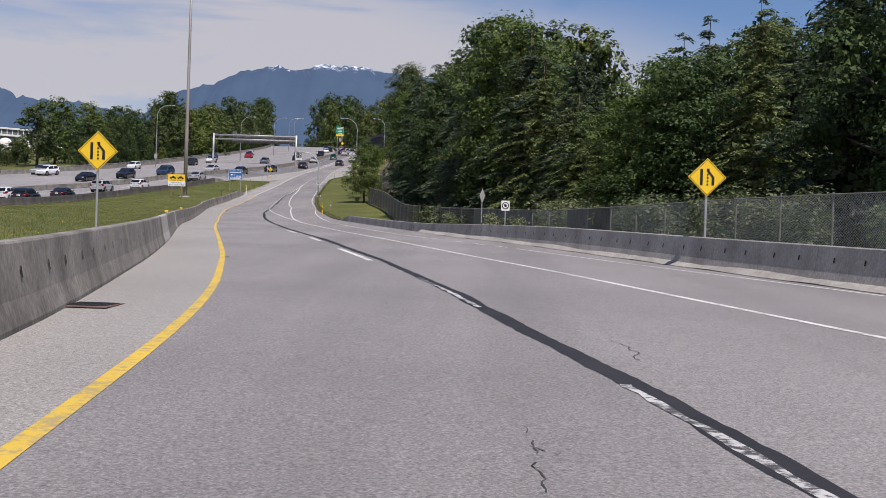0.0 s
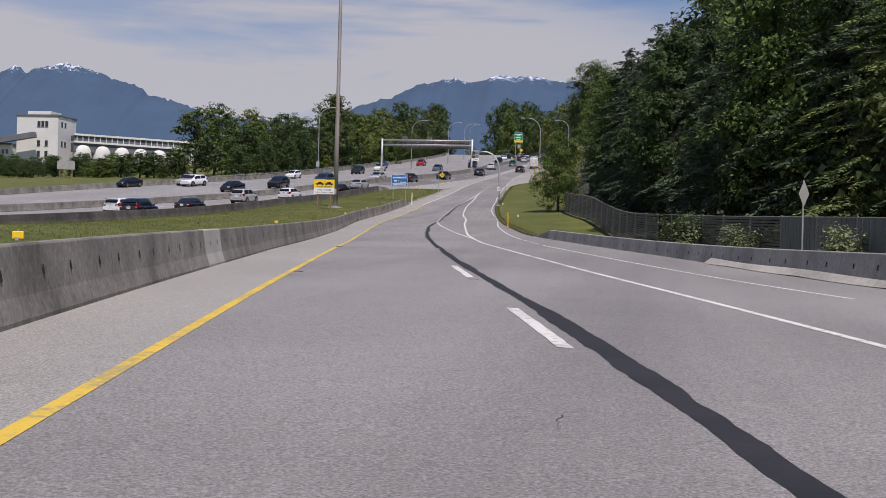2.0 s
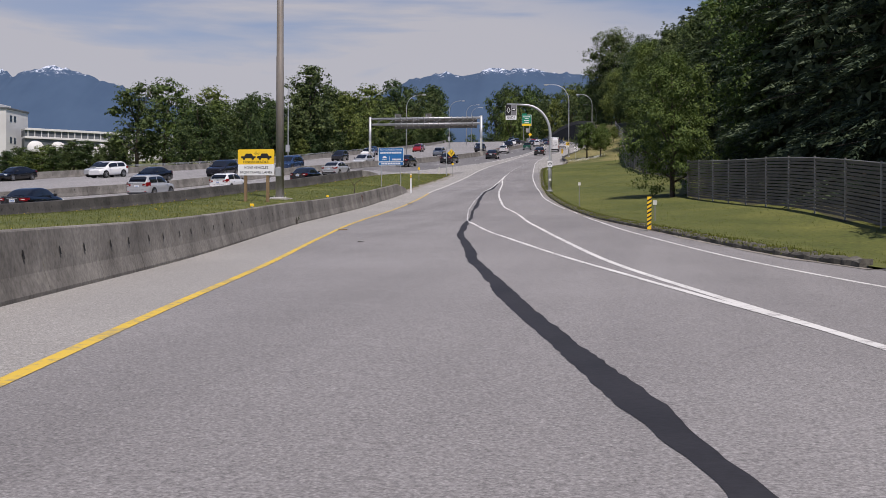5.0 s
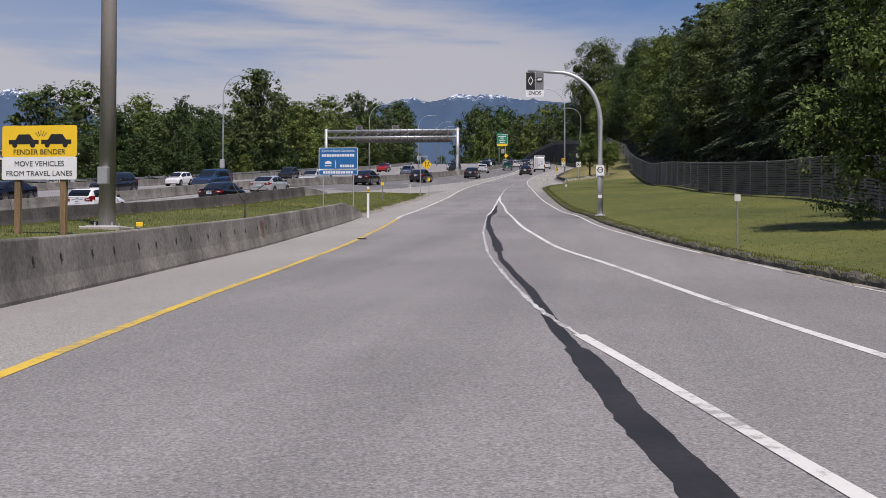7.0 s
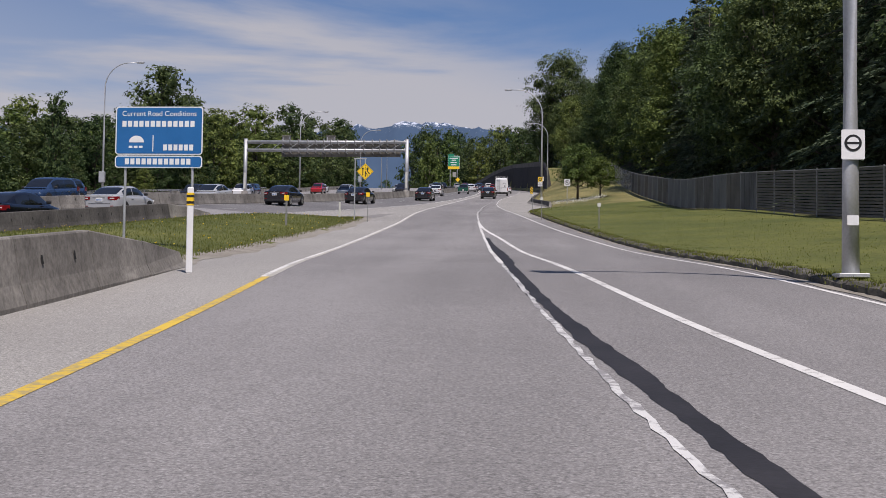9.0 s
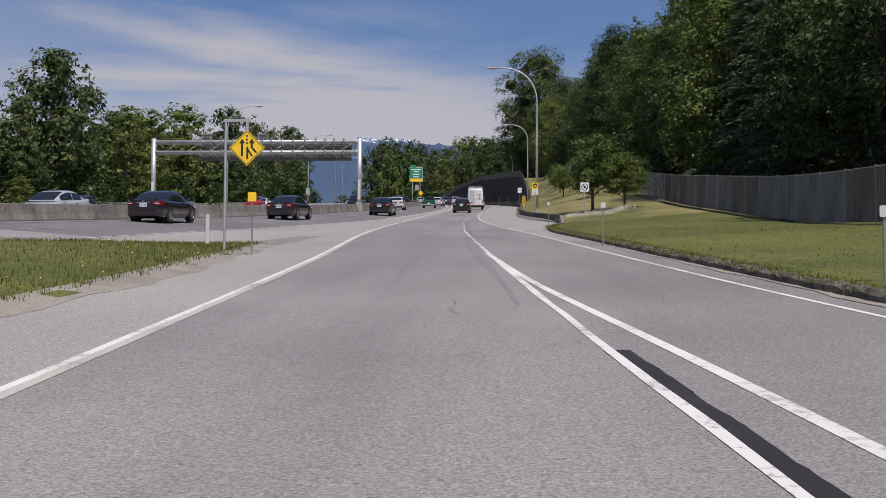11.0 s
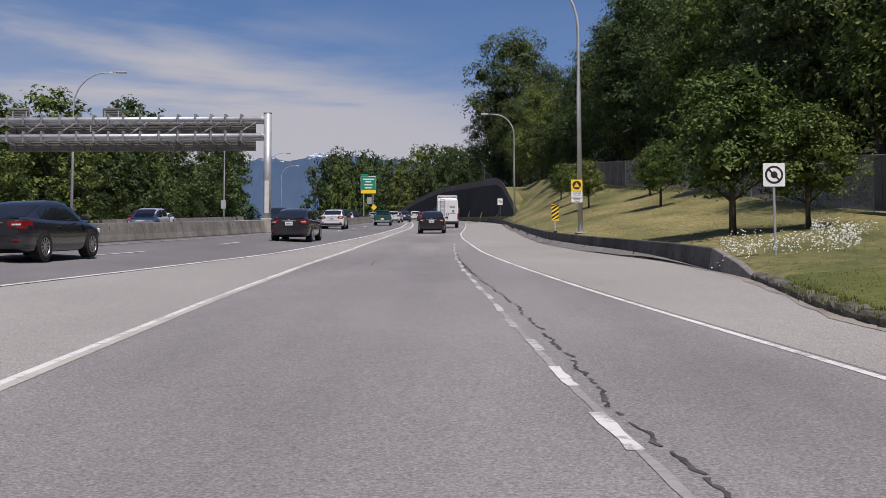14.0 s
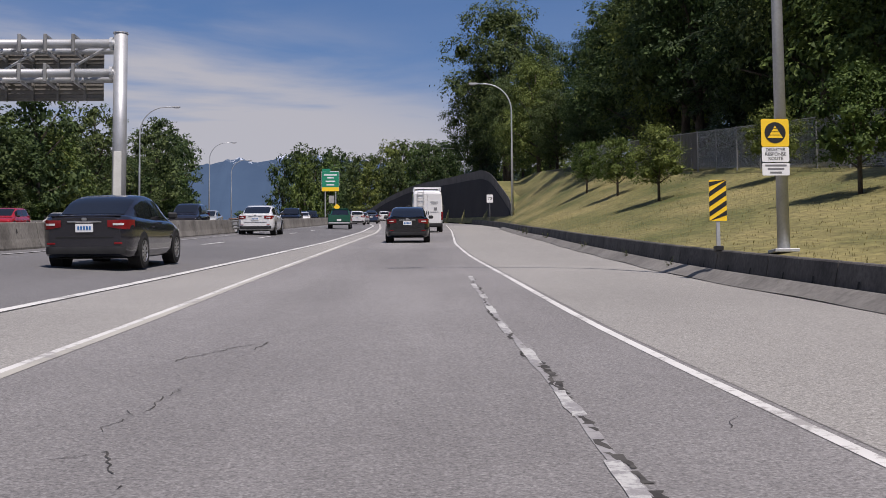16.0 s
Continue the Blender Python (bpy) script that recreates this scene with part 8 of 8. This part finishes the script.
def van(colour, label):
    e = tagged(new("cargo_van"), label, "van", "vehicles on the highway")
    W, H = 1.0, 2.75
    secs = [(-2.95, .92, .5, 2.55), (-2.9, .98, .42, 2.68), (-2.2, 1.0, .4, H), (0.2, 1.0, .4, H), (1.2, .99, .4, H - .08), (1.75, .97, .4, 2.2), (2.2, .95, .4, 1.45), (2.7, .9, .42, 1.2), (2.95, .8, .5, 1.0)]
    rs = [[(-w * .95, y, zb), (-w, y, zb + .25), (-w, y, zb + (zt - zb) * .55), (-w * .93, y, zt - .08), (-w * .82, y, zt), (w * .82, y, zt), (w * .93, y, zt - .08), (w, y, zb + (zt - zb) * .55), (w, y, zb + .25), (w * .95, y, zb)] for y, w, zb, zt in secs]
    b = soften(part("body", loft(rs), M_PAINT, e))
    b.color = (*colour, 1)
    for sg in (-1, 1):
        d = part("rear_door", bm_box(0.86, 0.03, 1.95, (sg * 0.44, -2.955, 1.5), 0.015), M_PAINT, e)
        d.color = (*colour, 1)
        part("handle", bm_box(0.05, 0.04, 0.22, (sg * 0.07, -2.985, 1.25), 0.01), M_TRIM, d)
        part("tail_light", bm_box(0.12, 0.06, 0.5, (sg * 0.93, -2.93, 1.05), 0.02), M_RED, e)
        part("mirror", bm_box(0.18, 0.1, 0.32, (sg * 1.15, 1.75, 1.6), 0.03), M_TRIM, e)
        part("side_window", bm_box(0.02, 0.9, 0.6, (sg * 0.965, 1.35, 1.75), 0.01), M_GLASS, e)
    part("print_bar", bm_box(0.5, 0.006, 0.05, (0.42, -2.975, 1.95)), M_GREY, e)
    part("print_bar", bm_box(0.42, 0.006, 0.05, (0.44, -2.975, 1.83)), M_GREY, e)
    part("print_bar", bm_box(0.2, 0.006, 0.2, (0.5, -2.975, 1.5)), M_GREY, e)
    part("print_bar", bm_box(0.55, 0.006, 0.04, (0.44, -2.975, 1.3)), M_GREY, e)
    part("bumper", bm_box(1.9, 0.2, 0.22, (0, -2.98, 0.5), 0.04), M_TRIM, e)
    part("number_plate", bm_box(0.34, 0.015, 0.16, (-0.42, -2.98, 0.78)), M_SIGNW, e)
    lad = part("ladder", bm_box(0.03, 0.03, 2.3, (-0.62, -3.05, 1.65)), M_RIM, e, "white rear-door ladder")
    part("rail", bm_box(0.03, 0.03, 2.3, (-0.24, -3.05, 1.65)), M_RIM, lad)
    for k in range(6):
        part("rung", bm_box(0.38, 0.03, 0.03, (-0.43, -3.05, 0.75 + 0.36 * k)), M_RIM, lad)
    rack = part("roof_rack", bm_box(0.04, 3.6, 0.05, (-0.85, -1.0, H + 0.12)), M_SIGNW, e)
    part("rail", bm_box(0.04, 3.6, 0.05, (0.85, -1.0, H + 0.12)), M_SIGNW, rack)
    for k in range(5):
        part("crossbar", bm_box(1.74, 0.05, 0.05, (0, -2.7 + 0.9 * k, H + 0.13)), M_SIGNW, rack)
        for sg in (-1, 1):
            part("foot", bm_box(0.05, 0.05, 0.2, (sg * 0.85, -2.7 + 0.9 * k, H + 0.02)), M_SIGNW, rack)
    part("underbody", bm_box(1.8, 5.4, 0.2, (0, 0, 0.42)), M_TRIM, e)
    for sx in (-1, 1):
        for sy in (-1.8, 1.9):
            wheel(e, sx * 1.0, sy, 0.36, 0.24)
    return e


def pickup(colour, label):
    e = tagged(new("pickup_truck"), label, "pickup truck", "vehicles on the highway")
    W = 0.86
    body = [(-2.1, .84, .42, .95, .97), (-2.05, W, .36, .97, .99), (-.6, W, .34, .97, .99), (-.55, W, .34, .97, .99), (.7, W, .34, .95, .97), (1.95, .84, .36, .9, .93), (2.1, .8, .42, .85, .87)]
    b = part("body", loft([section(*s) for s in body]), M_PAINT, e)
    b.color = (*colour, 1)
    part("bed_floor", bm_box(1.5, 1.35, 0.03, (0, -1.33, 1.005)), M_TRIM, e, "open load bed")
    for sg in (-1, 1):
        p = part("bed_side", bm_box(0.08, 1.5, 0.12, (sg * 0.8, -1.33, 1.05), 0.02), M_PAINT, e)
        p.color = (*colour, 1)
        part("tail_light", bm_box(0.14, 0.03, 0.18, (sg * 0.72, -2.11, 0.75), 0.01), M_RED, e)
        part("mirror", bm_box(0.16, 0.08, 0.14, (sg * 0.97, 0.5, 1.12), 0.02), M_TRIM, e)
    p = part("tailgate", bm_box(1.6, 0.06, 0.5, (0, -2.1, 0.82), 0.02), M_PAINT, e)
    p.color = (*colour, 1)
    cab = [(-.6, .66, .98), (-.48, .62, 1.42), (-.3, .62, 1.5), (.25, .62, 1.5), (.45, .64, 1.4), (.95, .74, .96)]
    secs = [[(-.76, y, .94), (-w, y, max(z - .04, .96)), (-w * .6, y, max(z, .97)), (w * .6, y, max(z, .97)), (w, y, max(z - .04, .96)), (.76, y, .94)] for y, w, z in cab]
    part("window_glass", loft(secs), M_GLASS, e)
    p = part("roof", bm_box(1.26, 0.85, 0.07, (0, -.03, 1.51), 0.03), M_PAINT, e)
    p.color = (*colour, 1)
    for sg in (-1, 1):
        for (ya, wa, za), (yb, wb, zb) in ((cab[0], cab[1]), (cab[-1], cab[-2])):
            p = part("pillar", tube(bmesh.new(), [(sg * .75, ya, .95), (sg * wb * 0.97, yb, zb - 0.03)], 0.05, 6), M_PAINT, e)
            p.color = (*colour, 1)
    part("bumper", bm_box(1.6, 0.12, 0.14, (0, -2.16, 0.45), 0.03), M_RIM, e)
    part("number_plate", bm_box(0.32, 0.015, 0.15, (0, -2.14, 0.68)), M_SIGNW, e)
    part("underbody", bm_box(1.4, 3.7, 0.2, (0, 0, 0.4)), M_TRIM, e)
    for sx in (-1, 1):
        for sy in (-1.25, 1.3):
            wheel(e, sx * (W + 0.0), sy, 0.33, 0.2)
    return e


def heading(line, y):
    return math.degrees(math.atan2(-(line(y + 2) - line(y - 2)), 4.0)), math.degrees(math.atan((ZR(y + 2) - ZR(y - 2)) / 4.0))


def stand(ob, x, y, line, away=True, dz=0.0):
    yaw, pit = heading(line, y)
    z = road_z(x, y) + 0.012 + dz
    m = Matrix.Translation((x, y, z)) @ Matrix.Rotation(radians(yaw), 4, "Z") @ Matrix.Rotation(radians(pit), 4, "X")
    if not away:
        m = m @ Matrix.Rotation(math.pi, 4, "Z")
    ob.matrix_world = m
    return ob


C_BLACK, C_WHITE, C_SILVER = (0.005, 0.005, 0.007), (0.72, 0.72, 0.72), (0.36, 0.37, 0.38)
C_CHAR, C_GREEN, C_RED, C_BLUE = (0.016, 0.016, 0.022), (0.012, 0.085, 0.055), (0.33, 0.015, 0.02), (0.02, 0.04, 0.09)
stand(car("sedan", C_BLACK, "black sedan car with lit red tail lights in the ramp lane"), -26.95, 290.0, YELLOW)
stand(van(C_WHITE, "white cargo van with roof rack and rear ladder"), -25.9, 318, YELLOW)
stand(car("sedan", C_CHAR, "dark grey sedan car in the nearside highway lane"), -32.95, 265.3, MAIN_R)
stand(pickup(C_GREEN, "small old green pickup truck in the highway lane"), -32.4, 330, MAIN_R)
sed = car("sedan", C_SILVER, "silver sedan car on the highway")
suv = car("suv", C_BLACK, "black suv car on the highway")
hat = car("hatch", C_WHITE, "white hatchback car on the highway")
COLS = {"silver": C_SILVER, "black": C_BLACK, "white": C_WHITE, "red": C_RED, "blue": C_BLUE, "grey": C_CHAR}


def park(master, colour, x, y, line, away=True):
    kind = {"suv_car": "suv", "sedan_car": "sedan", "hatchback_car": "hatchback"}[master.name.split(".")[0]]
    o = copy_thing(master, Matrix())
    edge = MAIN_L(y)
    if line is not FAR_L and x < edge + 1.3:
        # keep clear of the centre barrier; what is beyond it drives the other way
        near = x > edge - 0.9
        x = edge + 1.3 if near else min(x, edge - 3.2)
        away = near
    stand(o, x, y, line, away)
    o["label"] = f"{colour} {kind} car on the highway"
    for ch in o.children:
        if ch.name.split(".")[0] in ("body", "cabin", "spoiler_lip"):
            ch.color = (*COLS[colour], 1)
    return o


park(suv, "black", -45.9, 127.5, MAIN_R)
park(sed, "black", -46.0, 140, MAIN_R)
park(hat, "white", -45.0, 171, MAIN_R)
park(sed, "silver", -41.9, 196, MAIN_R)
park(suv, "blue", -49.5, 205, MAIN_R)
park(sed, "silver", -45.6, 226, MAIN_R)
park(sed, "grey", -36.5, 241.0, MAIN_R)
park(suv, "silver", -69.5, 200, FAR_L, False)
park(sed, "black", -76.0, 193, FAR_L, False)
park(hat, "white", -63.5, 236, FAR_L, False)
park(suv, "grey", -57.5, 262, FAR_L, False)
park(suv, "blue", -60.5, 300, FAR_L, False)
park(suv, "red", -55.0, 322, FAR_L, False)
park(sed, "white", -58.5, 345, FAR_L, False)
park(hat, "white", -33.2, 372, MAIN_R)
park(sed, "white", -25.8, 352, YELLOW)
for mk, c, x, y, ln, aw in ((suv, "silver", -47.4, 160.5, MAIN_R, True), (hat, "white", -50.2, 133, MAIN_R, True), (sed, "black", -57.0, 184, MAIN_L, True), (suv, "grey", -53.2, 193, MAIN_R, True), (suv, "white", -67.5, 197, FAR_L, False), (suv, "blue", -50.6, 209, MAIN_R, True), (sed, "black", -41.8, 184, MAIN_R, True), (sed, "grey", -39.6, 223.9, MAIN_R, True), (hat, "silver", -44.6, 284, MAIN_R, True), (suv, "white", -57.0, 281, FAR_L, False), (sed, "white", -36.6, 300, MAIN_R, True), (suv, "grey", -40.5, 312, MAIN_R, True), (sed, "silver", -44.2, 340, MAIN_R, True), (suv, "black", -36.5, 352, MAIN_R, True), (sed, "white", -40.4, 366, MAIN_R, True), (suv, "blue", -32.4, 392, MAIN_R, True), (hat, "red", -36.2, 398, MAIN_R, True), (suv, "white", -40.0, 410, MAIN_R, True)):
    park(mk, c, x, y, ln, aw)
for i, (dx, y, c, k) in enumerate(((3, 366, "black", 0), (-2.2, 385, "silver", 1), (-5.6, 380, "grey", 1), (3, 384, "black", 1), (-2.2, 402, "white", 2), (-6, 408, "black", 0), (3, 402, "red", 2), (-9.4, 395, "white", 1), (-2.4, 422, "black", 0), (-6, 430, "silver", 1), (3, 420, "white", 0), (-9.6, 425, "blue", 0), (3, 438, "black", 1))):
    park((suv, sed, hat)[k], c, YELLOW(y) + dx, y, YELLOW)
for m in (sed, suv, hat):
    for o in (*m.children_recursive, m):
        bpy.data.objects.remove(o)
